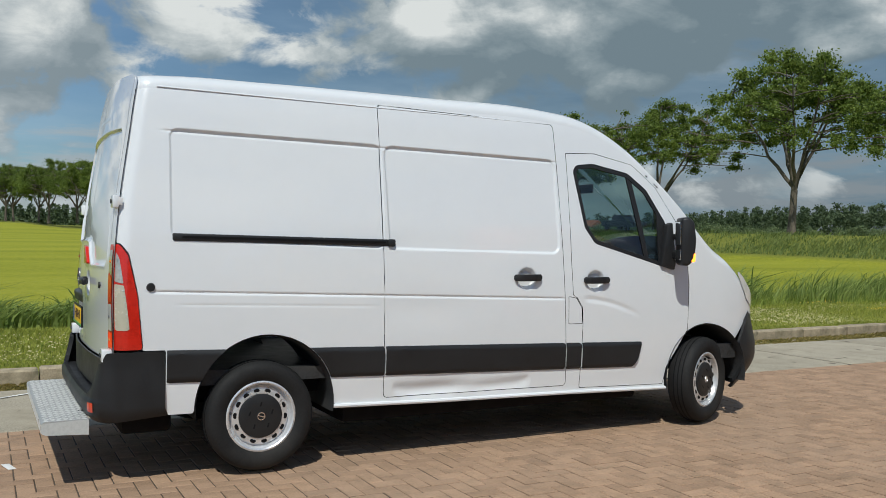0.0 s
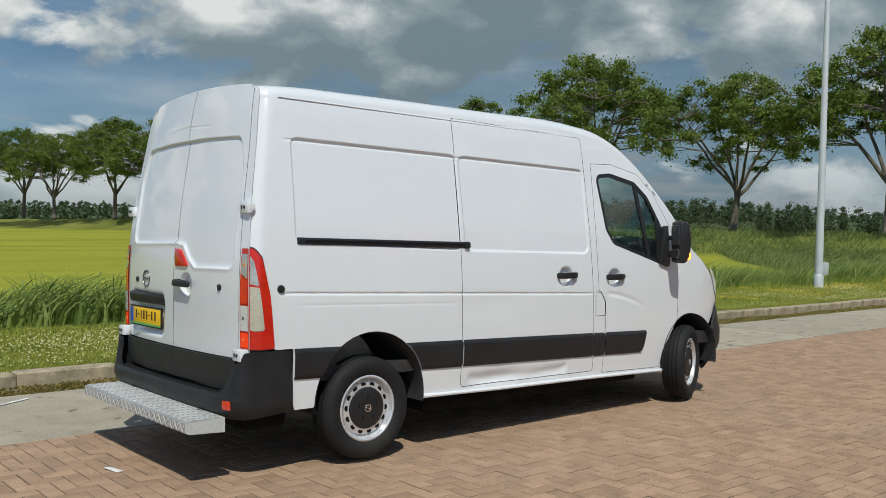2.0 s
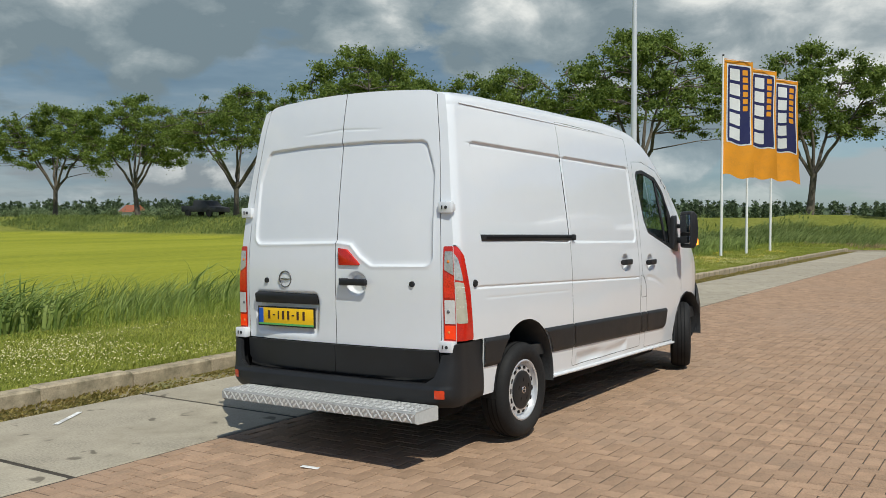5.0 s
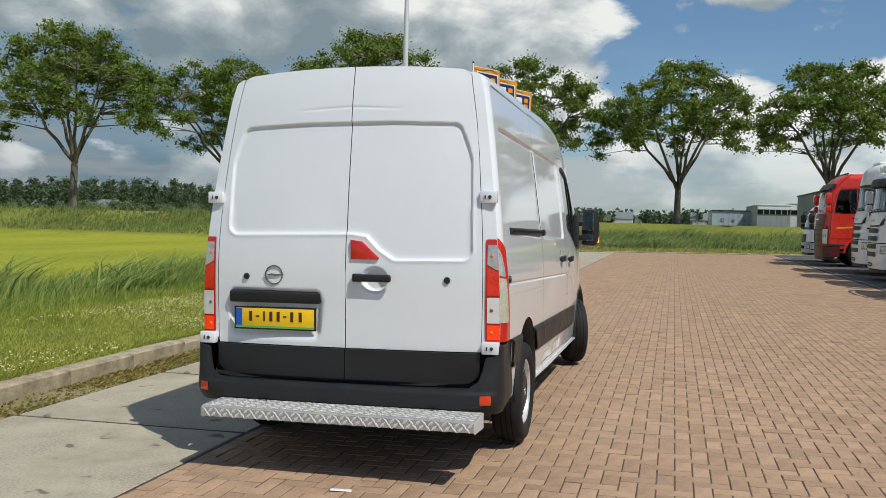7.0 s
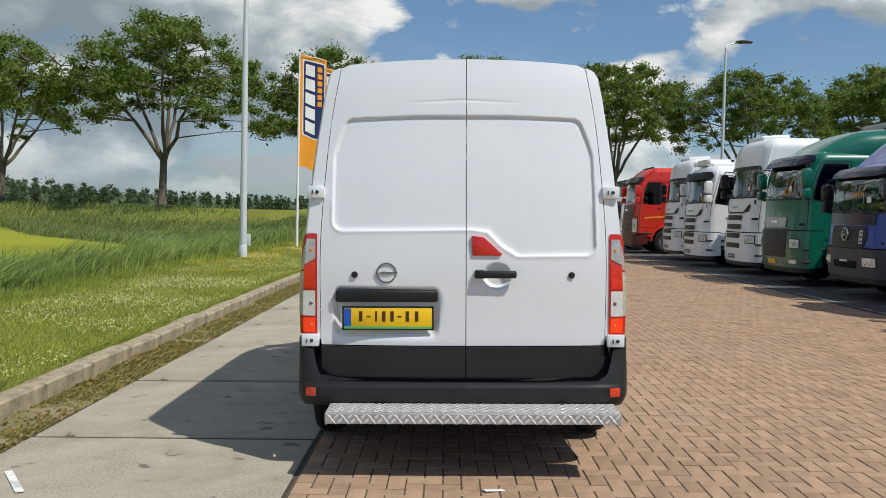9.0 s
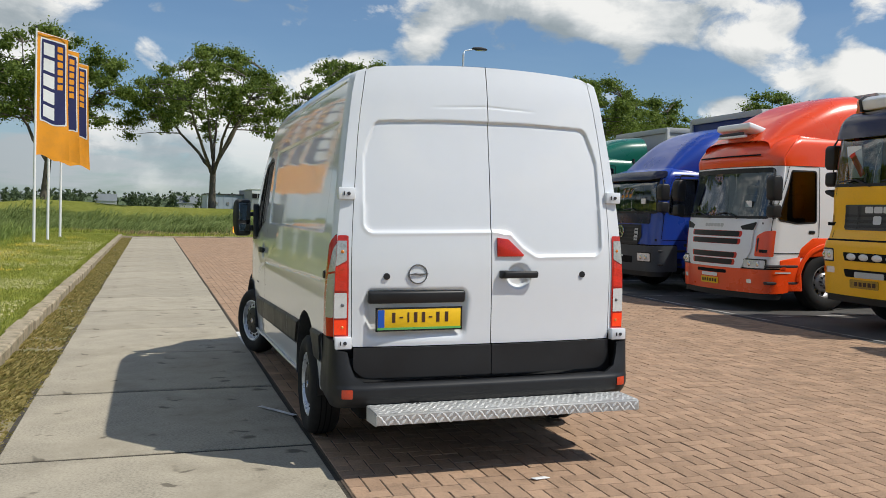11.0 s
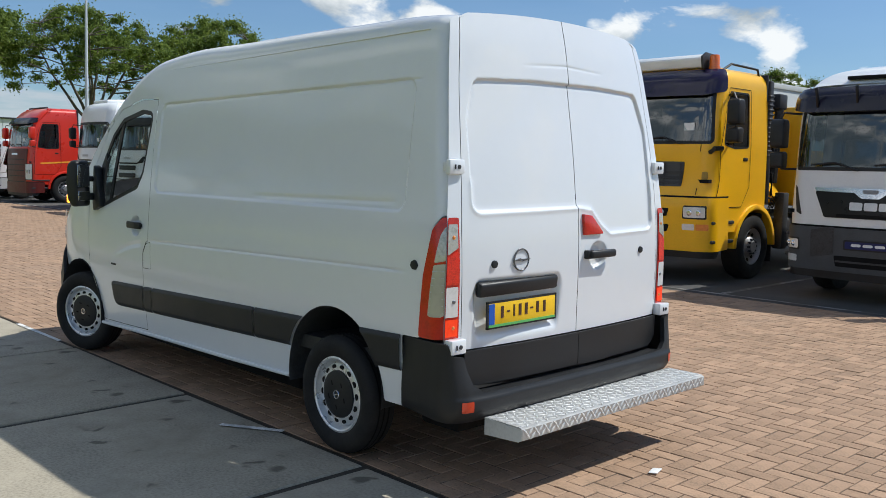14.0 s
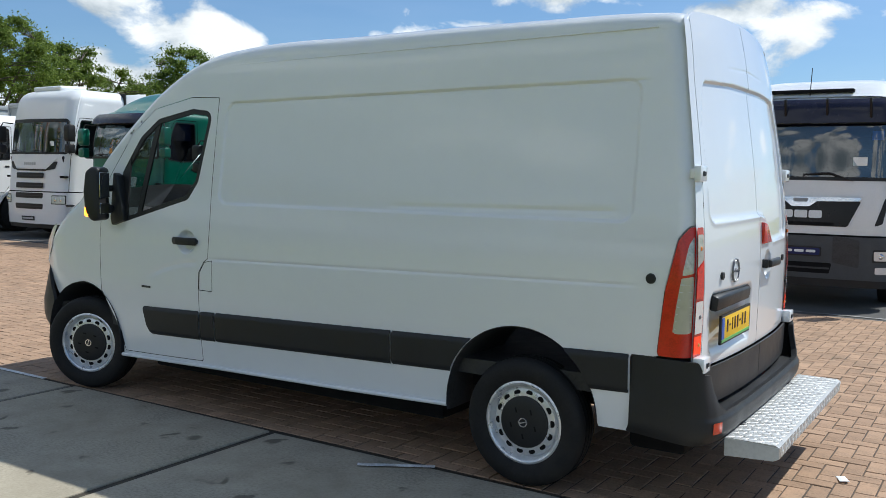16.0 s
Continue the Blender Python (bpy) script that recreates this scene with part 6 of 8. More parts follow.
def build_yellow_lorry():
    bars = [("grille", "grille_grey", quad(-0.68, 0.68, 1.42, 1.78, 0.03), 0.012, 0.02, -0.02, False),
            ("panel_gap", "black_dark", [(-0.98, 1.27), (0.98, 1.27), (0.99, 1.29), (-0.99, 1.29)], 0.006, 0.0, None, False),
            ("panel_gap", "black_dark", [(0.885, 1.30), (0.895, 1.30), (0.915, 2.03), (0.905, 2.03)], 0.006, 0.0, None, True),
            ("lamp_slot", "black_dark", quad(-0.54, 0.54, 0.98, 1.10, 0.04), 0.032, 0.015, None, False),
            ("lower_slot", "black_dark", quad(-0.54, 0.54, 0.75, 0.86, 0.04), 0.032, 0.015, None, False),
            ("plate_bar", "box_grey", quad(-0.24, 0.30, 0.75, 0.83), 0.045, 0.006, -0.01, False),
            ("number_plate", "plate_dull", quad(-0.14, 0.40, 0.60, 0.72), 0.040, 0.008, -0.01, False),
            ("side_badge", "plate_dull", quad(0.94, 1.03, 1.52, 1.64), 0.005, 0.03, None, True)]
    bars += [("plate_bar", "ink", quad(-0.10 + 0.085 * i, -0.04 + 0.085 * i, 0.63, 0.69), 0.044, 0.003, None, False) for i in range(5)]
    bars += [("grille_slat", "metal_dark", quad(-0.66, 0.66, z, z + 0.035), 0.026, 0.006, -0.012, False) for z in (1.455, 1.53, 1.605)]
    bars += [("grille_post", "metal_dark", quad(u, u + 0.03, 1.44, 1.76), 0.030, 0.004, None, True) for u in (0.36, 0.62)]
    bars += letters(1.705, 0.25, 0.09, 3, "silver", 0.034) + [("grille_badge", "silver", quad(-0.075, 0.075, 1.50, 1.62), 0.036, 0.03, None, False)]
    y = build_truck("yellow lorry with purple visor and loading crane", 3.68, -7.45, "paint_yellow", 2.24, 3.16, (2.05, 2.82), 0.50, [(0.3, -0.04), (0.8, 0.0), (1.25, 0.0), (1.32, -0.03), (2.0, -0.09), (2.8, -0.20), (3.2, -0.34)],
                    bumper_z=(0.48, 1.26), rad=0.26, lamps=((0.76, 1.06, 0.97, 1.13),), fogs=((0.74, 0.92, 0.79, 0.88, "lens_clear"), (0.935, 1.10, 0.79, 0.88, "lens_amber")), pieces=bars, visor=("visor_purple", 2.74, 3.13, 0.07), name="crane_lorry", step=0.028, axle=-1.45, mirror_y=-0.42)
    for i in range(4):
        part("spot_lamp", lathe([(0, 0.03), (0.05, 0.028), (0.075, 0.018), (0.09, 0.0)], 20, "y"), "lens_clear", y).matrix_basis = pose(-0.36 + 0.24 * i, 0.048 - 0.013 * abs(-1.5 + i) / 1.5, 1.04) @ Matrix.Diagonal((1.15, 1, 0.6, 1))
    for s in (-1, 1):
        part("beacon", join(lathe([(0.075, 0), (0.075, 0.14), (0.062, 0.17), (0, 0.175)], 16, "z"), lathe([(0.085, -0.05), (0.085, 0.0), (0.0, 0.0)], 16, "z")), "beacon_amber", y, "amber beacon").matrix_basis = pose(s * 0.86, -0.52, 3.17)
        part("rear_side_window", box(s * 1.085, -1.42, 2.44, 0.012, 0.26, 0.62, 0.005), "gloss_black", y)
        part("intake_duct", join(box(s * 1.05, -1.82, 2.1, 0.16, 0.12, 1.9, 0.03), *[box(s * 1.05, -1.82, 1.9 + 0.07 * k, 0.175, 0.135, 0.03, 0.008, 1) for k in range(14)]), "metal_dark", y, "ribbed dark air intake behind the cab")
        part("roof_rail", tube([(s * 0.98, -0.55, 3.12), (s * 1.0, -0.75, 3.22), (s * 1.0, -1.55, 3.20), (s * 0.98, -1.68, 3.02)], 0.018, 6), "black_plastic", y)
        for k in range(5):
            part("name_mark", box(s * (1.062 - 0.0), -0.62 - 0.13 * k - (0.06 if k > 2 else 0), 2.985, 0.012, 0.085, 0.055, 0.004), "metal_dark", y)
        part("corner_grip", tube([(s * 1.03, -0.22, 1.92), (s * 1.12, -0.17, 1.97), (s * 1.13, -0.36, 1.98), (s * 1.08, -0.42, 1.95)], 0.035, 8), "black_plastic", y)
    part("window_card", box(0.62, -0.21, 2.40, 0.28, 0.008, 0.46, 0.004, rot=(-8, 0, 0)), "white_plain", y)
    part("window_card_stripe", box(0.57, -0.20, 2.36, 0.10, 0.006, 0.36, 0.002, rot=(-8, 28, 0)), "paint_red", y)
    lb = part("roof_light_box", prism([(-0.40, 3.16), (-0.36, 3.30), (-0.46, 3.36), (-0.72, 3.34), (-0.74, 3.16)], "x", -0.74, 0.72, 0.02), "paint_white", y, "white roof light box")
    for s in (-0.75, 0.73):
        part("box_end", prism([(-0.38, 3.14), (-0.34, 3.31), (-0.45, 3.38), (-0.74, 3.36), (-0.76, 3.14)], "x", s - 0.02, s + 0.02, 0.006), "metal_dark", lb)


def build_crane():
    c = empty("loading_crane", "folded black and yellow loading crane behind the yellow cab", "crane")
    part("crane_base", box(0, -2.35, 1.2, 1.2, 0.5, 1.0, 0.05), "metal_dark", c)
    part("crane_post", box(0.1, -2.4, 2.1, 0.4, 0.4, 1.4, 0.05), "paint_yellow", c)
    part("crane_boom", prism([(-1.05, 1.2), (-0.8, 1.15), (0.3, 2.8), (0.1, 2.95)], "y", -2.55, -2.25, 0.03), "paint_yellow", c)
    part("crane_arm", join(tube([(-1.05, -2.2, 2.72), (0.9, -2.3, 2.85)], 0.10, 10), tube([(-1.05, -2.2, 2.72), (-1.0, -2.2, 1.5)], 0.07, 8), box(-0.95, -2.2, 2.78, 0.34, 0.26, 0.24, 0.03), box(-0.5, -2.24, 2.92, 0.5, 0.18, 0.10, 0.02)), "metal_dark", c, "black hydraulic arm")
    for k, z in enumerate((0.9, 1.3, 1.7, 2.1)):
        part("hose", tube([(-1.02, -2.10 - 0.03 * k, z), (-1.06, -2.06, z + 0.35), (-0.6, -2.05, z + 0.5), (0.2, -2.1, z + 0.2)], 0.022, 6), "black_plastic", c)
    for k in range(4):
        part("control_lever", tube([(-1.05, -2.0 - 0.05 * k, 1.1), (-1.12, -2.0 - 0.05 * k, 1.3)], 0.01, 5), "black_plastic", c)
    bed = part("load_bed", box(0, -5.6, 1.30, 2.4, 5.4, 0.34, 0.03), "paint_yellow", c)
    part("headboard", box(0, -2.92, 1.95, 2.36, 0.08, 1.6, 0.02), "paint_yellow", bed)
    part("side_board", box(-1.18, -5.6, 1.75, 0.05, 5.2, 0.6, 0.015), "paint_yellow", bed)
    for k in range(5):
        part("bed_post", box(-1.19, -3.0 - 1.3 * k, 1.8, 0.07, 0.09, 0.9, 0.012), "metal_dark", bed)
    part("stabiliser_leg", box(-1.1, -2.35, 0.9, 0.16, 0.18, 0.9, 0.02), "metal_dark", c)
    c.matrix_world = pose(3.68, -7.45, float(yard_z(-7.45)), 0, 0, 0)


def build_orange_lorry():
    bars = [("grille_panel", "paint_white", [(-0.74, 0.70), (0.74, 0.70), (0.92, 1.0), (0.96, 1.50), (-0.96, 1.50), (-0.92, 1.0)], 0.030, 0.05, -0.02, False),
            ("quarter_panel", "paint_orange", [(0.99, 0.92), (1.30, 0.92), (1.30, 1.36), (1.12, 1.34), (1.0, 1.26)], 0.008, 0.02, None, True),
            ("quarter_slit", "black_plastic", [(1.02, 1.0), (1.04, 1.0), (1.05, 1.24), (1.02, 1.22)], 0.012, 0.004, None, True),
            ("air_intake", "black_plastic", [(0.66, 1.42), (1.0, 1.50), (0.94, 1.36), (0.72, 1.36)], 0.036, 0.01, None, True),
            ("bumper_opening", "black_dark", quad(-0.42, 0.42, 0.60, 0.66), 0.034, 0.02, None, False),
            ("number_plate", "plate_yellow", quad(-0.22, 0.28, 0.40, 0.51), 0.040, 0.006, -0.01, False),
            ("plate_bar", "white_plain", quad(-0.20, 0.26, 0.53, 0.59), 0.036, 0.004, None, False),
            ("bumper_line", "black_dark", [(0.98, 0.62), (1.36, 0.62), (1.36, 0.635), (0.98, 0.635)], 0.034, 0.0, None, True),
            ("bumper_trim", "box_grey", quad(1.32, 1.62, 0.64, 0.665), 0.036, 0.004, None, True)]
    for z, hw in ((1.285, 0.73), (1.155, 0.71), (0.92, 0.66), (0.80, 0.62)):
        bars += [("grille_slot", "paint_red", quad(-hw, hw, z - 0.05, z + 0.05, 0.02), 0.033, 0.03, None, False), ("grille_slot", "black_plastic", quad(-hw + 0.06, hw - 0.06, z - 0.045, z + 0.045, 0.01), 0.036, 0.02, None, False)]
    bars += [("plate_bar", "ink", quad(-0.18 + 0.075 * i, -0.13 + 0.075 * i, 0.425, 0.485), 0.043, 0.003, None, False) for i in range(6)] + letters(1.43, 0.27, 0.06, 6, "box_grey", 0.036)
    o = build_truck("orange and white lorry with orange roof fairing", 7.42, -7.48, "paint_white", 2.44, 2.98, (1.56, 2.40), 0.36, [(0.3, 0.0), (0.8, 0.02), (1.5, -0.04), (2.4, -0.20), (2.6, -0.20), (2.75, -0.30), (3.0, -0.55)],
                    bands=(("cab_shell", "paint_white", 0.36, 2.44), ("roof_shell", "paint_orange", 2.44, 2.98)), rad=0.34, bow=0.12, bumper="paint_orange", bumper_z=(0.30, 0.70), lamps=((0.80, 1.18, 0.72, 0.86),), fogs=((0.86, 0.96, 0.46, 0.53, "lens_clear"), (1.44, 1.52, 0.70, 0.75, "lens_orange")),
                    pieces=bars, arch="paint_orange", deep=1.85, axle=-1.42, body=("box_grey", 1.0, 3.72, -2.35, -11, 2.5), side_glass_z=(1.50, 2.36), step=0.03)
    for s in (-1, 1):
        part("step_panel", prism([(-0.45, 0.34), (-0.45, 0.86), (-0.85, 0.92), (-0.92, 0.34)], "x", s * 1.19, s * 1.235, 0.015), "paint_orange", o)
        part("arch_panel", prism([(axle_q, z_q) for axle_q, z_q in ((-0.80, 0.9), (-0.86, 1.06), (-1.1, 1.24), (-1.7, 1.24), (-1.85, 1.15), (-1.85, 0.95))], "x", s * 1.16, s * 1.232, 0.02), "paint_orange", o)
    part("header_groove", tube([(x, -0.20 - 0.12 * (x / 1.0)**2, 2.63) for x in np.linspace(-0.85, 0.85, 13)], 0.014, 6), "black_dark", o)
    fairing(o, "paint_orange", 2.70, [(-0.42, 0.20, 0.92), (-0.75, 0.46, 1.0), (-1.2, 0.74, 1.08), (-1.75, 0.98, 1.12), (-2.25, 1.06, 1.14)])
    part("roof_unit", join(box(0.05, -0.62, 3.10, 0.95, 0.55, 0.12, 0.04, 3, rot=(16, 0, 0)), box(0.05, -0.36, 2.99, 0.8, 0.06, 0.05, 0.02)), "paint_white", o, "white roof air unit")
    part("unit_grille", box(0.05, -0.345, 3.04, 0.7, 0.02, 0.05, 0.005, rot=(16, 0, 0)), "metal_dark", o)


def build_blue_lorry():
    bars = [("grille", "black_plastic", [(-0.62, 0.96), (0.62, 0.96), (0.74, 1.14), (0.70, 1.38), (-0.70, 1.38), (-0.74, 1.14)], 0.012, 0.03, None, False),
            ("panel", "visor", quad(-0.95, 0.95, 1.40, 1.62), 0.008, 0.03, None, False),
            ("plate_bar", "box_grey", quad(-0.62, -0.50, 1.05, 1.30), 0.022, 0.006, None, False),
            ("bumper_opening", "black_dark", quad(-0.5, 0.5, 0.58, 0.72, 0.03), 0.032, 0.02, None, False),
            ("plate_bar", "white_plain", quad(-0.16, 0.18, 0.70, 0.735), 0.040, 0.004, None, False)]
    bars += [("grille_slat", "metal_dark", quad(-0.64, 0.64, z, z + 0.03, 0.01), 0.022, 0.006, -0.01, False) for z in (1.0, 1.08, 1.16, 1.24, 1.32)]
    b = build_truck("dark blue lorry with a blue tarpaulin body", 10.80, -7.55, "paint_blue", 2.3, 2.55, (1.62, 2.34), 0.45, [(0.3, -0.02), (0.8, 0.02), (1.5, -0.03), (2.4, -0.16), (2.6, -0.30)],
                    bumper="bumper_grey", bumper_z=(0.42, 0.95), lamps=((0.66, 1.02, 0.63, 0.80),), pieces=bars, visor=("visor", 2.30, 2.48, 0.10), body=("cover_blue", 1.1, 3.80, -2.5, -10, 2.52))
    badge = part("badge", lathe([(0.105, 0.0), (0.11, 0.02), (0.13, 0.02), (0.135, 0.0)], 28, "y"), "chrome", b, "chrome ring badge")
    badge.matrix_basis = pose(0, 0.03, 1.22)
    for k in range(3):
        part("badge_spoke", box(0.055 * math.sin(2.094 * k), 0.012, 0.055 * math.cos(2.094 * k), 0.02, 0.012, 0.11, rot=(0, math.degrees(2.094 * k), 0)), "chrome", badge)
    fairing(b, "paint_blue", 2.38, [(-0.50, 0.16, 0.95), (-0.85, 0.50, 1.02), (-1.3, 0.84, 1.08), (-1.8, 1.04, 1.10), (-2.2, 1.10, 1.12)])


def build_green_lorry():
    bars = [("emblem_panel", "box_grey", quad(-0.62, 0.62, 1.30, 1.52, 0.03), 0.022, 0.03, -0.01, False),
            ("grille", "black_plastic", quad(-0.72, 0.72, 0.62, 1.26, 0.05), 0.030, 0.05, -0.01, False),
            ("number_plate", "plate_yellow", quad(-0.2, 0.3, 0.46, 0.57), 0.040, 0.006, None, False)] + letters(1.42, 0.2, 0.07, 3, "chrome", 0.03)
    bars += [("grille_slat", "metal_dark", quad(-0.68, 0.68, z, z + 0.045, 0.01), 0.040, 0.01, -0.012, False) for z in (0.68, 0.78, 0.88, 0.98, 1.08, 1.18)]
    g = build_truck("dark green lorry with green roof fairing", 14.45, -7.5, "paint_green", 2.4, 2.98, (1.92, 2.72), 0.42, [(0.3, -0.02), (0.8, 0.02), (1.5, -0.02), (2.7, -0.18), (3.0, -0.36)],
                    bumper_z=(0.40, 1.22), lamps=((0.86, 1.12, 0.84, 1.04),), fogs=((0.80, 1.05, 0.50, 0.58, "lens_clear"),), pieces=bars, visor=("visor", 2.68, 2.90, 0.15), mirror="paint_green", rad=0.36, body=("box_grey", 1.0, 3.72, -2.6, -11, 2.5))
    fairing(g, "paint_green", 2.80, [(-0.50, 0.16, 0.95), (-0.9, 0.40, 1.04), (-1.4, 0.62, 1.10), (-2.1, 0.72, 1.14)])


def build_white_lorry(label, x, yf, roof, screen, rows, prof, lens_fog, visor=None, mirror="black_plastic", unit=True, bar=False):
    bars = [("name_panel", "paint_white", [(-0.60, rows[0] + 0.16), (0.60, rows[0] + 0.16), (0.95, rows[0] + 0.44), (-0.95, rows[0] + 0.44)], 0.020, 0.03, -0.01, False),
            ("air_intake", "black_plastic", [(0.58, rows[0] + 0.12), (0.86, rows[0] + 0.16), (0.94, rows[0] + 0.34), (0.66, rows[0] + 0.32)], 0.012, 0.01, None, True),
            ("intake_link", "black_plastic", quad(-0.60, 0.60, rows[0] + 0.11, rows[0] + 0.15), 0.012, 0.0, None, False),
            ("number_plate", "metal_dark", quad(-0.26, 0.26, rows[-1] - 0.34, rows[-1] - 0.24), 0.040, 0.006, None, False),
            ("plate_bar", "box_grey", quad(-0.22, 0.22, rows[-1] - 0.31, rows[-1] - 0.27), 0.044, 0.004, None, False),
            ("panel_gap", "black_dark", [(-1.1, rows[2] + 0.085), (1.1, rows[2] + 0.085), (1.1, rows[2] + 0.10), (-1.1, rows[2] + 0.10)], 0.008, 0.0, None, False)]
    bars += slots(rows, 0.56, 0.13, out=0.031) + letters(rows[0] + 0.28, 0.24, 0.07, 6, "box_grey", 0.026)
    bars += [("grille_slat", "metal_dark", quad(-0.52, 0.52, z - 0.012, z + 0.012), 0.035, 0.004, None, False) for z in rows]
    lz = rows[2] - 0.06
    w = build_truck(label, x, yf, "paint_white", 2.42, roof, screen, 0.40, prof, bumper_z=(0.34, rows[2] + 0.08), rad=0.36, bow=0.10, lamps=((0.82, 1.16, lz - 0.12, lz + 0.06),), fogs=lens_fog, pieces=bars, visor=visor, mirror=mirror, step=0.036, deep=1.9, round_top=0.3,
                    body=("box_grey", 1.0, 3.5, -2.7, -9, 2.5) if unit else None)
    if unit:
        part("roof_unit", box(0.1, -0.95, roof + 0.05, 1.1, 0.75, 0.12, 0.05, 3, rot=(-3, 0, 0)), "paint_white", w, "white roof air unit")
    for s in (-1, 1):
        part("side_deflector", prism([(-1.9, 1.1), (-1.9, roof - 0.05), (-2.5, roof + 0.02), (-2.5, 1.1)], "x", s * 1.17, s * 1.20, 0.012), "paint_white", w)
    if bar:
        lb = part("roof_light_box", box(0, -0.42, roof + 0.10, 0.9, 0.16, 0.20, 0.03), "box_grey", w, "light box with round lamps")
        for u in (-0.72, -0.56, 0.56, 0.72):
            part("spot_lamp", lathe([(0, 0.05), (0.07, 0.04), (0.085, 0.0), (0.04, -0.06)], 18, "y"), "lens_clear", lb).matrix_basis = pose(u, -0.36, roof + 0.10)
        part("box_face", box(0, -0.335, roof + 0.10, 0.84, 0.006, 0.15), "white_plain", lb)
    return w


def build_red_lorry():
    bars = [("front_grille", "grille_red", [(-0.95, 0.55), (0.95, 0.55), (1.05, 1.95), (-1.05, 1.95)], 0.012, 0.05, None, False), ("name_bar", "chrome", quad(-0.3, 0.3, 1.72, 1.78), 0.03, 0.004, None, False)]
    bars += [("grille_slat", "metal_dark", quad(-0.85, 0.85, z, z + 0.03), 0.025, 0.006, -0.01, False) for z in (0.75, 0.95, 1.15, 1.35, 1.55)]
    bars += [("stripe", "flag_orange", [(1.5, 1.40), (3.2, 1.50), (3.2, 1.56), (1.5, 1.46)], 0.006, 0.0, None, True)]
    r = build_truck("red lorry with tall cab and yellow stripe", 30.5, -7.25, "paint_red", 2.44, 3.42, (2.02, 2.86), 0.42, [(0.3, 0.0), (1.5, -0.02), (2.0, -0.06), (2.9, -0.22), (3.45, -0.70)],
                    bumper="grille_red", bumper_z=(0.36, 0.75), lamps=((0.98, 1.22, 0.85, 1.4),), pieces=bars, visor=("visor", 2.84, 3.06, 0.10), step=0.05, mirror="paint_red", deep=1.9)
    part("roof_pipe", tube([(-0.9, -0.9, 3.45), (0.9, -0.9, 3.45)], 0.03, 6), "metal_dark", r)


def build_small_lorry():
    bars = [("grille", "black_plastic", quad(-0.6, 0.6, 0.85, 1.15, 0.04), 0.012, 0.03, None, False), ("bumper_opening", "black_dark", quad(-0.5, 0.5, 0.55, 0.68), 0.032, 0.02, None, False)]
    build_truck("small white lorry at the end of the row", 33.95, -7.2, "paint_white", 2.1, 2.36, (1.36, 2.12), 0.42, [(0.3, 0.0), (1.3, -0.06), (2.2, -0.34), (2.4, -0.5)], bumper="box_grey", bumper_z=(0.40, 0.82), lamps=((0.7, 0.98, 0.58, 0.72),), pieces=bars, step=0.05, axle=-1.1, radius=0.42, deep=1.6)


build_grey_lorry()
build_yellow_lorry()
build_crane()
build_orange_lorry()
build_blue_lorry()
build_green_lorry()
SCREEN_LEAN = [(0.3, 0.0), (0.8, 0.02), (1.5, -0.02), (2.1, -0.08), (2.85, -0.17), (3.2, -0.25), (3.7, -0.42)]
build_white_lorry("white lorry with tall white roof and slatted front", 17.95, -7.66, 3.58, (2.02, 2.84), (1.50, 1.26, 1.02, 0.76), SCREEN_LEAN, ())
build_white_lorry("older white lorry with black visor and roof lamps", 21.4, -7.4, 3.05, (1.92, 2.70), (1.40, 1.18, 0.96, 0.74), SCREEN_LEAN, ((1.0, 1.2, 0.80, 0.92, "lens_orange"),), ("black_plastic", 2.62, 2.84, 0.13), "paint_white", True, True)
build_white_lorry("white lorry with white roof fairing", 24.95, -7.6, 3.45, (2.0, 2.80), (1.46, 1.22, 1.0, 0.76), SCREEN_LEAN, (), None, "black_plastic")
build_red_lorry()
build_small_lorry()

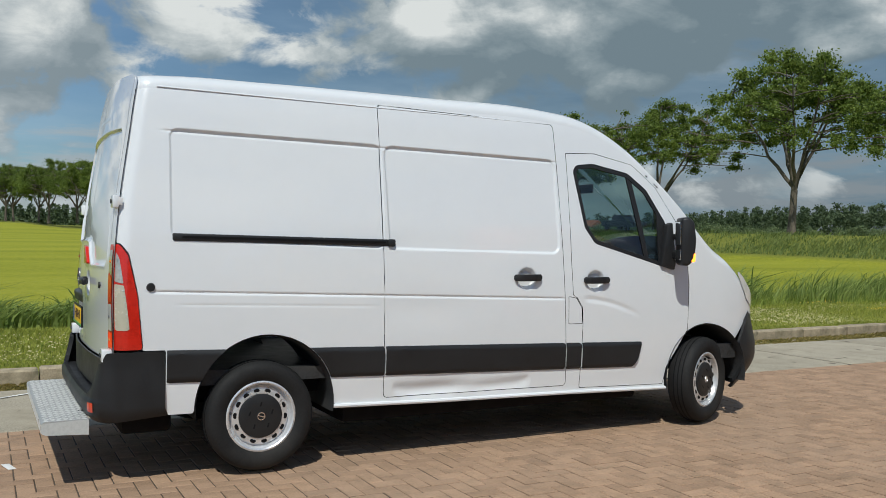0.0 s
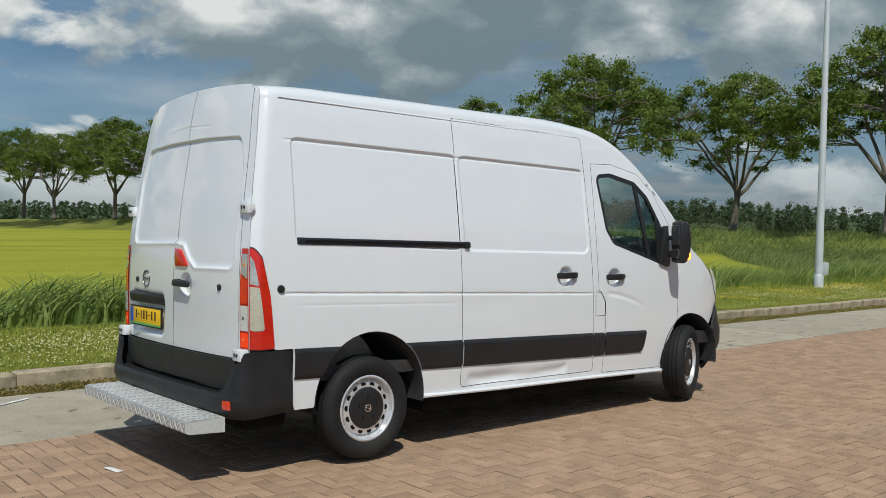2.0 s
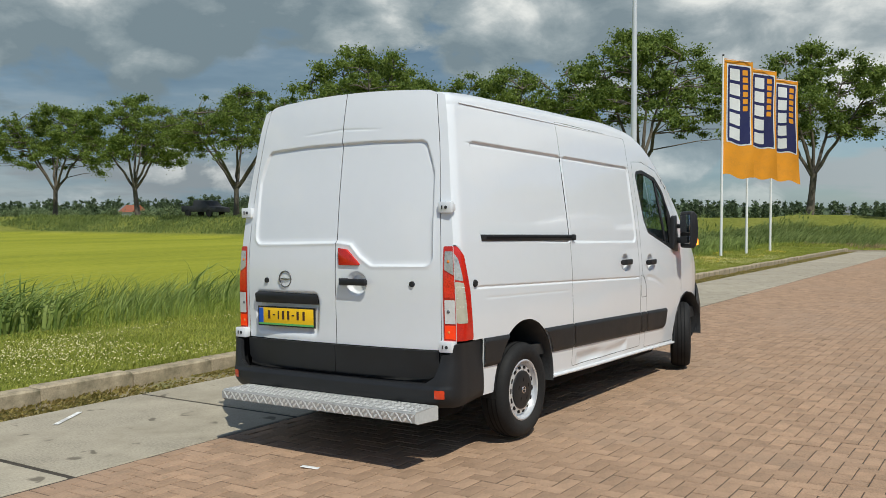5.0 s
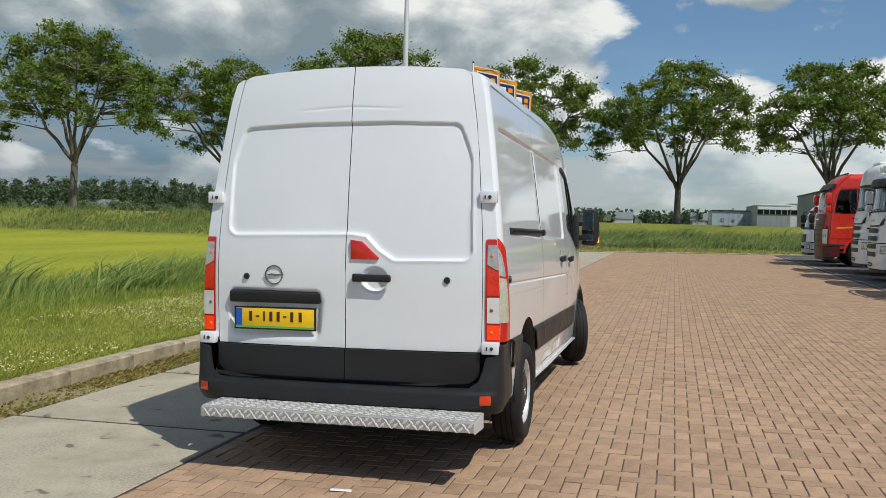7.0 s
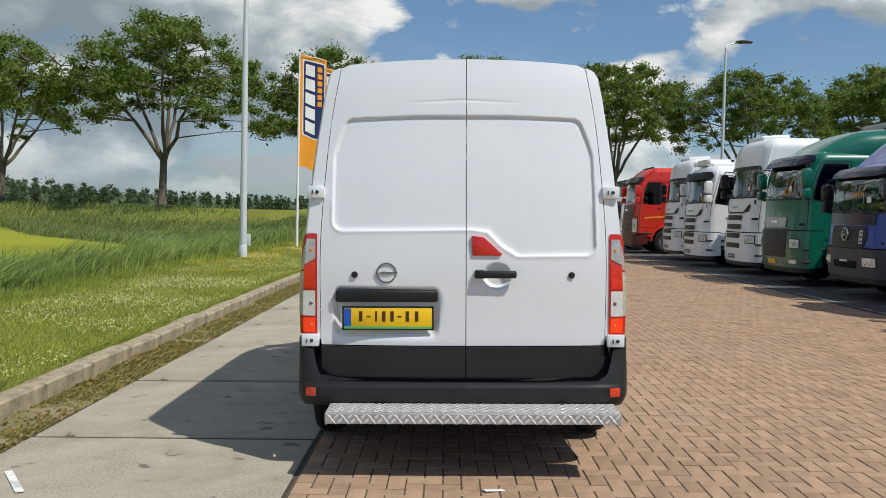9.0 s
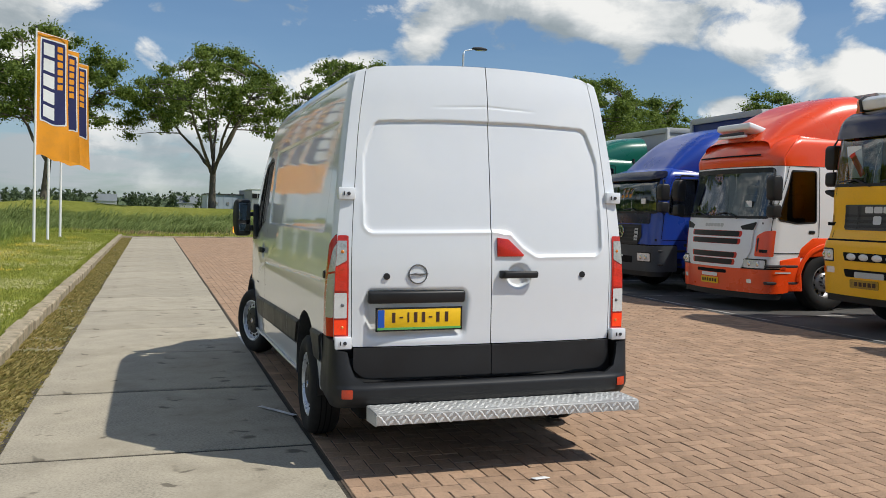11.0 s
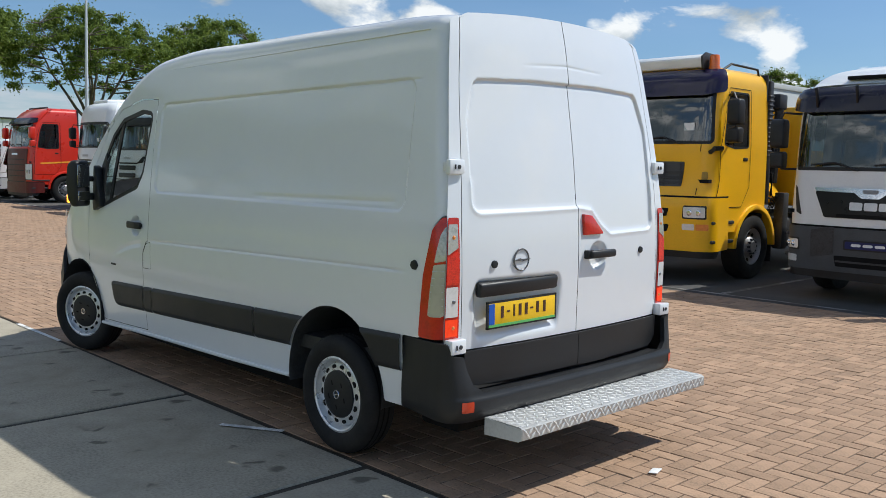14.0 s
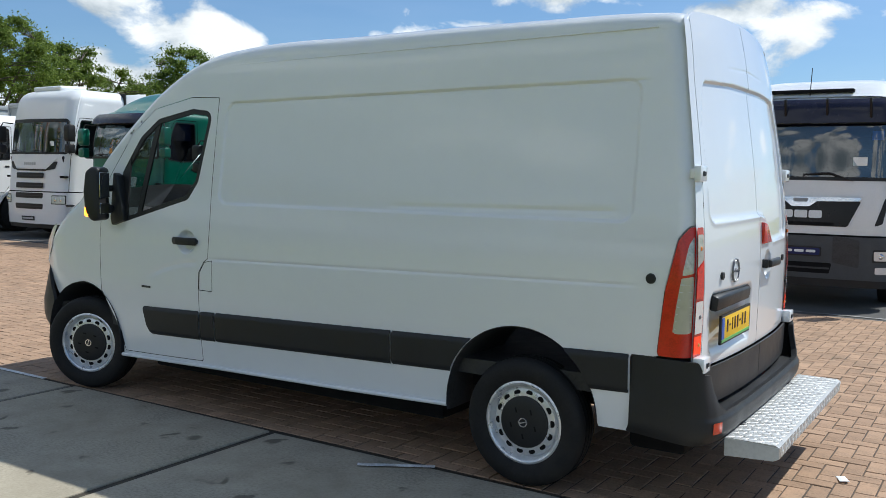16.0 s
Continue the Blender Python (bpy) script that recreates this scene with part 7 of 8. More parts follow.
# ---- flags, lamp posts, far buildings ----
def build_flag(x, y, top, phase):
    f = empty("flagpole", "white flagpole with orange and navy advertising flag", "flag", "flags by the verge", pose(x, y, float(land_height(np.array(x), np.array(y)))))
    part("pole", tube([(0, 0, 0), (0, 0, top * 0.5), (0, 0, top)], [0.055, 0.045, 0.03], 12), "white_plain", f)
    part("finial", lathe([(0, 0), (0.05, 0.02), (0.05, 0.05), (0, 0.08)], 12, "z"), "metal_dark", f).matrix_basis = pose(0, 0, top)
    part("crossbar", tube([(0, 0, top - 0.12), (0.25, -1.0, top - 0.30)], 0.015, 6), "white_plain", f)
    tall, wid = 4.4, 0.98

    def cloth(u, v, off=0.0):
        sway = 0.07 * np.sin(5 * v + phase) * u + 0.05 * np.sin(9 * v + 7 * u + phase) * u + 0.18 * v * v * u
        return 0.06 + 0.22 * u + sway + off, -wid * u - 0.04 - 0.10 * v * v * u, top - 0.13 - 0.20 * u - tall * v + 0.06 * np.sin(8 * u + phase) * v
    gu, gv = np.linspace(0, 1, 21), np.linspace(0, 1, 61)
    whole = lambda u, v: np.maximum.reduce([-u, u - 1, -v, v - 1])
    rect = lambda u0, v0, u1, v1: polygon([(u0, v0), (u1, v0), (u1, v1), (u0, v1)])
    flag = link("flag", sheet(gu, gv, lambda u, v: whole(u, v) - 0.01, cloth, False, 0.004), "flag_orange", f, "fluttering orange flag with navy panel")
    for nm, mat, r, o in (("panel_border", "white_plain", (0.09, 0.03, 0.955, 0.725), 0.006), ("panel", "flag_navy", (0.13, 0.042, 0.92, 0.713), 0.010)):
        for s in (1, -1):
            link(nm, sheet(gu, gv, rect(*r), lambda u, v, o=o, s=s: cloth(u, v, s * o + (0.0 if s > 0 else -0.004)), False), mat, flag)
    fu, fv = np.linspace(0, 1, 61), np.linspace(0, 1, 121)
    for k in range(5):
        v0 = 0.07 + k * 0.128
        for s in (1, -1):
            link("lettering_bar", sheet(fu, fv, rect(0.20, v0, 0.56, v0 + 0.10), lambda u, v, s=s: cloth(u, v, s * 0.014 + (0.0 if s > 0 else -0.004)), False), "white_plain", flag)
    for k in range(6):
        v0 = 0.07 + k * 0.062
        for s in (1, -1):
            link("lettering_bar", sheet(fu, fv, rect(0.66, v0, 0.84, v0 + 0.045), lambda u, v, s=s: cloth(u, v, s * 0.014 + (0.0 if s > 0 else -0.004)), False), "flag_orange", flag)


for x, y, top, ph in ((29.3, 6.1, 7.75, 0.3), (32.4, 5.95, 7.8, 1.4), (35.8, 5.8, 7.8, 2.7)):
    build_flag(x, y, top, ph)


def build_lamp_post(x, y, z, tall, reach, label):
    p = empty("street_lamp", label, "lamp post", "lamp posts", pose(x, y, z))
    part("pole", tube([(0, 0, -0.2), (0, 0, tall * 0.5), (0, 0, tall)], [0.11, 0.085, 0.055], 14), "pole", p)
    part("base_collar", lathe([(0.13, 0), (0.13, 0.35), (0.11, 0.4)], 16, "z"), "pole", p)
    part("switch_box", box(0.09, -0.12, 0.55, 0.16, 0.16, 0.35, 0.02), "pole", p)
    part("arm", tube([(0, 0, tall - 0.02), (0.1, -0.15 * reach, tall + 0.2), (0.2, -reach, tall + 0.35)], 0.03, 8), "pole", p)
    head = part("lamp_head", prism([(-0.1, 0), (0.15, -0.06), (0.75, -0.04), (0.8, 0.05), (0.4, 0.13), (-0.1, 0.08)], "x", -0.14, 0.14, 0.03), "metal_dark", p)
    head.matrix_basis = pose(0.2, -reach + 0.1, tall + 0.35, 0, 0, 180)
    part("lamp_glass", box(0.2, -reach - 0.32, tall + 0.30, 0.2, 0.5, 0.03, 0.01), "lens_clear", p)


build_lamp_post(20.45, 6.23, 0.06, 10.5, 1.0, "tall grey steel lamp post on the verge")
build_lamp_post(42.5, -14.74, 0.3, 10.5, 0.8, "tall grey steel lamp post behind lorries")


def build_hall(label, x, deep, blocks, ribbon=None, doors=()):
    """A business hall of butted blocks (y0, y1, height, wall material); ribbon: a window band (z0, z1) with mullions."""
    b = empty("warehouse", label, "building", "", pose(x, 0, 0.4))
    for y0, y1, tall, mat in blocks:
        wall = part("wall", box(deep / 2, (y0 + y1) / 2, tall / 2, deep, abs(y1 - y0) - 0.02, tall), mat, b)
        part("roof_edge", box(deep / 2, (y0 + y1) / 2, tall + 0.06, deep + 0.5, abs(y1 - y0) + 0.3, 0.22, 0.03), "metal_dark" if ribbon is None else "facade_white", wall)
        part("plinth", box(-0.03, (y0 + y1) / 2, 0.35, 0.1, abs(y1 - y0) - 0.1, 0.7), "metal_dark", wall)
        for k in range(int(abs(y1 - y0) / 1.1)):
            part("cladding_joint", box(-0.02, min(y0, y1) + 1.1 * (k + 0.5), tall / 2 + 0.3, 0.045, 0.02, tall - 0.8), "facade_grey", wall)
        if ribbon:
            win = part("window", box(-0.05, (y0 + y1) / 2, sum(ribbon) / 2, 0.14, abs(y1 - y0) - 0.3, ribbon[1] - ribbon[0]), "black_dark", b)
            for k in range(int(abs(y1 - y0) / 1.2)):
                part("frame", box(-0.13, min(y0, y1) + 0.6 + 1.2 * k, sum(ribbon) / 2, 0.05, 0.08, ribbon[1] - ribbon[0]), "box_grey", win)
            part("fascia", box(-0.06, (y0 + y1) / 2, (ribbon[1] + tall) / 2 + 0.05, 0.16, abs(y1 - y0) - 0.05, tall - ribbon[1] - 0.1), "facade_white", wall)
    for y0, y1, z0, z1 in doors:
        win = part("window", box(-0.05, (y0 + y1) / 2, (z0 + z1) / 2, 0.14, abs(y1 - y0), z1 - z0), "black_dark", b)
        for k in range(4):
            part("frame", box(-0.13, y0 + (y1 - y0) * (k + 0.5) / 4, (z0 + z1) / 2, 0.05, 0.07, z1 - z0), "box_grey", win)
    return b


build_hall("grey warehouse with window band and white fascia", 196, 30, ((-19.0, -25.7, 5.5, "facade_grey"), (-25.7, -34.0, 5.9, "facade_light")), (3.6, 4.5))
build_hall("pale blue-grey hall with small windows", 214, 25, ((-10.5, -19.2, 4.4, "facade_blue"),), None, ((-12.5, -13.1, 2.0, 2.6), (-15.0, -15.6, 2.0, 2.6), (-17.4, -18.0, 2.0, 2.6)))
b2 = build_hall("dark grey business hall with white end and red sign", 128, 26, ((-21.8, -28.4, 6.1, "facade_dark"), (-28.4, -47.0, 6.9, "facade_white")), None, ((-21.9, -25.2, 1.2, 3.5), (-34.2, -38.6, 0.4, 2.3)))
sign = part("sign_mark", box(-0.25, -30.8, 5.05, 0.1, 1.5, 0.72), "paint_red", b2, "red and black square sign")
part("sign_foot", box(-0.25, -30.8, 4.4, 0.1, 1.5, 0.55), "ink", sign)
for y, z, w, h in ((-32.5, 5.25, 0.75, 0.65), (-33.4, 5.25, 0.6, 0.65), (-34.3, 5.25, 0.75, 0.65), (-33.8, 4.55, 3.2, 0.3)):
    part("sign_bar", box(-0.2, y, z, 0.08, w, h), "black_plastic", b2)
for k, (x, y, s) in enumerate(((430, 22, 9), (470, 75, 8), (372, 262, 9), (384, 279, 8), (372, 298, 10), (420, -14, 10), (250, 330, 9), (260, 346, 8))):
    h = empty("farmhouse", "small far house with pitched roof", "house", "far houses", pose(x, y, 0.2))
    part("wall", box(0, 0, 1.6, 8, s, 3.2), "facade_light", h)
    part("roof", prism([(-4.4, 3.0), (4.4, 3.0), (0, 6.2)], "y", -s / 2 - 0.3, s / 2 + 0.3), "roof_red" if k == 6 else "facade_dark", h)


def build_far_car(name, label, x, y, prof, glass_prof, paint):
    z = float(land_height(np.array(float(x)), np.array(float(y))))
    c = empty(name, label, "vehicle")
    part("body", prism(prof, "x", -0.9, 0.9, 0.08, 2), paint, c)
    part("window_band", prism(glass_prof, "x", -0.86, 0.86, 0.03), "black_dark", c)
    for px in (-1.5, 1.6):
        for s in (-1, 1):
            w = part("wheel", lathe([(0.0, 0.1), (0.2, 0.12), (0.22, 0.1), (0.37, 0.1), (0.37, -0.1), (0.0, -0.1)], 24), "rubber", c)
            w.matrix_basis = pose(s * 0.84, px, 0.37, 0, 0, -90 * s)
    c.matrix_world = pose(x, y, z + 0.02, 0, 0, 0)


build_far_car("pickup_truck", "dark grey pickup on the dike road", 56.8, 66.2, [(-2.6, 0.45), (-2.6, 0.95), (-1.55, 1.05), (-0.8, 1.65), (0.7, 1.68), (0.95, 1.1), (2.6, 1.1), (2.6, 0.5)][::-1], [(-1.25, 1.12), (-0.75, 1.58), (0.62, 1.6), (0.8, 1.12)], "metal_dark")


# ---- trees, woods, grass ----
def leaf_cloud(centers, radii, count, size, rnd, squash=0.75, spray=0.5):
    """Many small leaf-clusters, each a bent pair of triangles, filling clumps of a crown."""
    centers, radii = np.array(centers), np.array(radii)
    pick = rnd.choice(len(centers), count, p=radii**2.2 / np.sum(radii**2.2))
    d = rnd.normal(size=(count, 3))
    d /= np.linalg.norm(d, axis=1)[:, None]
    rr = radii[pick] * np.abs(rnd.normal(0, spray, count))
    c = centers[pick] + d * rr[:, None] * np.array((1, 1, squash))
    a = rnd.normal(size=(count, 3))
    a /= np.linalg.norm(a, axis=1)[:, None]
    b = np.cross(a, rnd.normal(size=(count, 3)))
    b /= np.linalg.norm(b, axis=1)[:, None]
    s = size * rnd.uniform(0.6, 1.35, count)[:, None]
    v = np.stack((c - a * s, c + b * s * 0.55, c + a * s, c - b * s * 0.55), 1).reshape(-1, 3)
    f = np.arange(count * 4).reshape(-1, 4)
    return v, f


def grow(seed, tall, spread, leaves, clumps=190, fork=0.24, size=0.108):
    """A tree: a leaning trunk, limbs that rise like a vase, twigs out to leaf clumps under a domed crown."""
    rnd = random.Random(seed)
    nr = np.random.default_rng(seed)
    reach = tall * 0.46 * spread
    base = tall * fork
    lean = Vector((rnd.uniform(-0.08, 0.08), rnd.uniform(-0.08, 0.08), 1)).normalized()
    limbs = [([Vector((0, 0, -0.3)), Vector((0, 0, 0)), lean * base * 0.5, lean * base], [tall * 0.032, tall * 0.025, tall * 0.019, tall * 0.018])]
    joints = []
    n = rnd.randint(6, 7)
    for k in range(n):
        a = 2 * math.pi * (k + rnd.uniform(-0.35, 0.35)) / n
        out = reach * (rnd.uniform(0.5, 0.95) if k else 0.15)
        end = Vector((math.cos(a) * out, math.sin(a) * out, tall * (0.90 - 0.22 * (out / reach)**2)))
        p0 = lean * base * rnd.uniform(0.86, 1.0)
        mid = p0.lerp(end, 0.45) + Vector((math.cos(a), math.sin(a), -0.4)) * tall * rnd.uniform(-0.02, 0.04)
        pts = []
        for i in range(9):
            u = i / 8
            p = p0 * (1 - u)**2 + mid * 2 * u * (1 - u) + end * u * u
            pts.append(p + Vector((rnd.uniform(-1, 1), rnd.uniform(-1, 1), rnd.uniform(-1, 1))) * tall * 0.008)
        limbs.append((pts, [tall * 0.0115 * (1 - 0.8 * i / 8) for i in range(9)]))
        joints += pts[2:]
    centres, radii = [], []
    while len(centres) < clumps:
        q = math.sqrt(rnd.random())
        a = rnd.uniform(0, 2 * math.pi)
        edge = 1 + 0.16 * math.sin(3 * a + seed) + 0.10 * math.sin(5 * a + 2 * seed)
        hi = tall * (0.965 - 0.29 * q**2.3)
        lo = tall * (0.56 - 0.17 * q)
        u = rnd.random()**0.62
        c = Vector((math.cos(a) * q * reach * edge, math.sin(a) * q * reach * edge, lo + (hi - lo) * u))
        if noise.noise(c * (3.2 / tall) + Vector((seed, 0, 0))) < -0.22:
            continue
        centres.append(c)
        radii.append(tall * rnd.uniform(0.045, 0.095))
        near = min(joints, key=lambda p: (p - c).length + max(0, p.z - c.z) * 1.5)
        m = near.lerp(c, 0.5) + Vector((0, 0, tall * 0.012))
        limbs.append(([near, m, c], [tall * 0.0036, tall * 0.0024, tall * 0.0008]))
    bm = bmesh.new()
    for pts, rad in limbs:
        bm = join(bm, tube(pts, rad, 7 if len(pts) > 3 else 4, False))
    v, f = leaf_cloud([tuple(c) for c in centres], radii, leaves, size, nr, 0.62, 0.46)
    v[:, 2] *= tall / v[:, 2].max()
    return bm, raw("crown", v, f)


TREES = []
for seed, spread in ((3, 1.0), (11, 1.12), (23, 0.95), (38, 1.05), (52, 1.1)):
    wood, crown = grow(seed, 13.0, spread, 56000)
    me = bpy.data.meshes.new("trunk")
    wood.to_mesh(me)
    wood.free()
    me.materials.append(M["bark"]), crown.materials.append(M["leaf"])
    me.shade_smooth()
    TREES.append((me, crown))


def plant(k, x, y, turn, tall, label="tall broadleaf roadside tree with open spreading crown"):
    t = empty("tree", label, "tree", "roadside trees")
    for name, me in zip(("trunk", "crown"), TREES[k % len(TREES)]):
        ob = new(name, me)
        ob.parent = t
    z = float(land_height(np.array(float(x)), np.array(float(y))))
    t.matrix_world = pose(x, y, z, 0, 0, turn) @ Matrix.Scale(tall / 13.0, 4)


for k, (y, turn, tall) in enumerate(((-12.0, 40, 11.6), (-2.1, 110, 12.0), (9.1, 200, 12.2), (21.1, 300, 14.6), (33.8, 15, 13.0), (48.5, 160, 16.2), (64.5, 250, 13.8), (82.0, 80, 14.4), (98, 10, 14.5), (-22.0, 200, 11.5), (-32, 310, 12.0))):
    plant(k, 60 + (0.8 if k % 3 else -0.6), y, turn, tall)
for k in range(24):
    y = 114.0 + 10.5 * k
    plant(k + 2, 47.0 - 0.32 * (y - 114) + (0.9 if k % 2 else -0.9), y, 75 * k, 14.2 + 0.9 * math.sin(2.1 * k))
for k, (x, y, turn, tall) in enumerate(((66, -42, 20, 12.0), (62, -52, 100, 12.5), (57, -61, 200, 12.0), (52, -69, 300, 12.5), (46, -76, 30, 12.0), (40, -83, 140, 12.5), (33, -89, 250, 12.0))):
    plant(k + 1, x, y, turn, tall, "leafy green tree behind the lorry bays")


def build_woods():
    """Far woods as one band of leaf clumps on the horizon."""
    nr = np.random.default_rng(8)
    cs, rs = [], []
    for a in np.linspace(radians(-26), radians(100), 980):
        r = 430 + 60 * math.sin(3 * a) + nr.uniform(-20, 60)
        tall = (8.0 + 9 * math.exp(-((math.degrees(a) - 34) / 14)**2)) * nr.uniform(0.82, 1.10)
        px, py = r * math.cos(a) + nr.uniform(-5, 5), r * math.sin(a) + nr.uniform(-5, 5)
        for q in range(4):
            cs.append((px + nr.uniform(-0.8, 0.8), py + nr.uniform(-0.8, 0.8), tall * (0.24 + 0.22 * q)))
            rs.append(tall * (0.24, 0.26, 0.22, 0.14)[q])
    v, f = leaf_cloud(cs, rs, 420000, 0.58, nr, 0.9)
    tagged(link("far_woods", raw("far_woods", v, f), "woods", smooth=False), "dark green far woods on the horizon", "woods", kind="stuff")
    # the closed mass behind the outer leaves
    aa, hh = np.linspace(radians(-26), radians(100), 1200), np.linspace(0, 1, 9)
    A, H = np.meshgrid(aa, hh, indexing="ij")
    bump = np.array([[noise.noise(Vector((a * 110, h * 2.5, 3.0))) + 0.6 * noise.noise(Vector((a * 300, h * 5, 7.0))) for h in hh] for a in aa])
    R = 450 + 60 * np.sin(3 * A) + 30 * H**2 - 6 * bump
    Z = (5.8 + 9 * np.exp(-((np.degrees(A) - 34) / 14)**2)) * 0.92 * H**0.8 * (1 + 0.16 * bump)
    idx = np.arange(A.size).reshape(A.shape)
    f = np.stack((idx[:-1, :-1], idx[1:, :-1], idx[1:, 1:], idx[:-1, 1:]), -1).reshape(-1, 4)
    tagged(link("far_woods", raw("far_woods", np.stack((R * np.cos(A), R * np.sin(A), Z), -1).reshape(-1, 3), f), "woods", smooth=False), "closed green mass of the far woods", "woods", kind="stuff")
    cs, rs = [], []
    for _ in range(70):
        a = radians(nr.uniform(30, 62))
        r = nr.uniform(250, 340)
        rad = nr.uniform(1.8, 3.4)
        for _ in range(5):
            cs.append((r * math.cos(a) + nr.uniform(-0.5, 0.5) * rad, r * math.sin(a) + nr.uniform(-0.5, 0.5) * rad, 0.3 + rad * nr.uniform(0.4, 0.85)))
            rs.append(rad * 0.6)
    v, f = leaf_cloud(cs, rs, 130000, 0.24, nr, 0.8)
    tagged(link("far_bushes", raw("far_bushes", v, f), "bush", smooth=False), "pale green bushes in the fields", "bushes", kind="stuff")


build_woods()


def blades(name, label, pts, tall, wide_, lean, mat, seed, parts=2, droop=0.5, stray=0.25):
    """Grass blades: thin bent strips that lean with the wind."""
    nr = np.random.default_rng(seed)
    n = len(pts)
    h = tall * nr.uniform(0.5, 1.2, n) * np.array([0.85 + 0.75 * noise.noise(Vector((p[0] * 0.55, p[1] * 0.55, seed))) for p in pts])
    a = nr.uniform(0, 2 * math.pi, n)
    wx, wy = np.cos(a) * wide_ * 0.5, np.sin(a) * wide_ * 0.5
    lx, ly = lean[0] + nr.normal(0, stray, n), lean[1] + nr.normal(0, stray, n)
    rows = []
    for k in range(parts + 1):
        u = k / parts
        bend = u**2
        c = np.stack((pts[:, 0] + lx * h * bend, pts[:, 1] + ly * h * bend, pts[:, 2] + h * (u - droop * 0.35 * bend)), 1)
        taper = 1 - u * 0.9
        w = np.stack((wx * taper, wy * taper, 0 * wx), 1)
        rows += [c - w, c + w]
    v = np.stack(rows, 1).reshape(-1, 3)
    m = 2 * (parts + 1)
    base = (np.arange(n) * m)[:, None]
    f = np.concatenate([base + np.array([[2 * k, 2 * k + 1, 2 * k + 3, 2 * k + 2]]) for k in range(parts)], 0)
    return tagged(link(name, raw(name, v, f), mat, smooth=False), label, "grass", kind="stuff")


def scatter(n, x0, x1, y0, y1, seed, clump=0.0, near=None, bare=-0.5):
    nr = np.random.default_rng(seed)
    if near:
        x = x0 + (x1 - x0) * nr.uniform(0, 1, n)**near
    else:
        x = nr.uniform(x0, x1, n)
    y = nr.uniform(y0, y1, n)
    if clump:
        keep = np.array([noise.noise(Vector((a * clump, b * clump, seed))) for a, b in zip(x, y)]) > nr.uniform(bare, 0.35, n)
        x, y = x[keep], y[keep]
    return np.stack((x, y, land_height(x, y)), 1)


blades("verge_grass", "short green verge grass", scatter(150000, -6, 41, 3.62, 7.2, 1, near=1.6), 0.062, 0.013, (0.15, -0.1), "grass", 2, stray=0.5)
blades("tall_grass", "tall wind-blown grass at the ditch edge", scatter(36000, -8, 46, 7.3, 10.8, 3, 0.45, near=1.35, bare=-0.25), 0.80, 0.026, (0.30, -0.22), "reed", 4, 3, 0.8, stray=0.34)
blades("reed_clumps", "ragged reed clumps with arching leaves", scatter(17000, -8, 46, 7.3, 10.2, 19, 0.42, near=1.35, bare=0.0), 1.20, 0.055, (0.48, -0.2), "reed", 20, 4, 1.3, stray=0.42)
blades("tall_grass", "green reeds along the end of the yard", scatter(46000, 44.0, 53, -20, 12, 5, 0.3), 1.05, 0.05, (0.25, -0.4), "reed_far", 6, 3, 1.3)
blades("dry_grass", "strip of dry straw grass before the reeds", scatter(4000, 43.0, 44.6, -18, 6, 7, 0.4), 0.35, 0.05, (0.2, -0.3), "straw", 8, 2, 1.0)
blades("dike_grass", "rough grass on the dike", scatter(36000, 50, 57, 8, 95, 9, 0.12), 0.5, 0.08, (0.2, -0.3), "reed_far", 10, 2, 1.0)
blades("verge_grass", "grass in front of the reeds", scatter(12000, 41.3, 46, -18, 8, 11), 0.22, 0.035, (0.2, -0.2), "grass", 12)
corner = scatter(60000, 27, 52, 9.5, 30, 41, 0.25, bare=-0.35)
corner = corner[corner[:, 1] < 0.9 * corner[:, 0] - 17.0]
blades("tall_grass", "tall wind-blown reeds between crop field and yard", corner, 0.95, 0.06, (0.4, -0.3), "reed_far", 42, 3, 1.2, stray=0.4)
gut = scatter(42000, -6, 40, 2.93, 3.44, 13, 1.7, near=1.4, bare=-0.6)
gut[:, 2] = -0.065
blades("gutter_weeds", "yellowing weeds in the gutter by the kerb", gut, 0.045, 0.042, (0.1, -0.6), "weed", 14)
edge = scatter(12000, -6, 41, 3.59, 3.72, 23, 1.3, near=1.4, bare=-0.3)
blades("verge_grass", "grass hanging over the kerb", edge, 0.13, 0.013, (0.1, -0.9), "grass", 24)


def flowers(p, name, mat, label, seed):
    nr = np.random.default_rng(seed)
    n = len(p)
    z = p[:, 2] + nr.uniform(0.045, 0.085, n)
    s = nr.uniform(0.006, 0.0125, n)
    dx = np.stack((s, 0 * s, 0.3 * s), 1)
    dy = np.stack((0 * s, s, 0.3 * s), 1)
    c = np.stack((p[:, 0], p[:, 1], z), 1)
    v = np.stack((c - dx, c - dy, c + dx, c + dy), 1).reshape(-1, 3)
    tagged(link(name, raw("flowers", v, np.arange(n * 4).reshape(-1, 4)), mat, smooth=False), label, "flowers", kind="stuff")


blades("tall_grass", "low rough grass between verge and field", scatter(44000, -8, 46, 6.5, 11.0, 15, 0.5, near=1.3), 0.30, 0.016, (0.25, -0.2), "meadow", 16, 2, 0.8, stray=0.4)
blades("grass_tufts", "scattered taller grass tufts in the verge", scatter(12000, -6, 41, 4.2, 7.4, 17, 1.1, near=1.4, bare=0.05), 0.13, 0.012, (0.2, -0.15), "meadow", 18, 2, 0.8, stray=0.45)
flowers(scatter(20000, -6, 30, 3.72, 6.1, 22, 0.5, near=1.4, bare=-0.25), "clover_flowers", "clover", "white clover flowers in the verge", 21)
flowers(scatter(5000, 14, 36, 4.6, 7.2, 43, 0.6, bare=-0.1), "yellow_flowers", "plate_yellow", "small yellow flowers in the verge", 44)
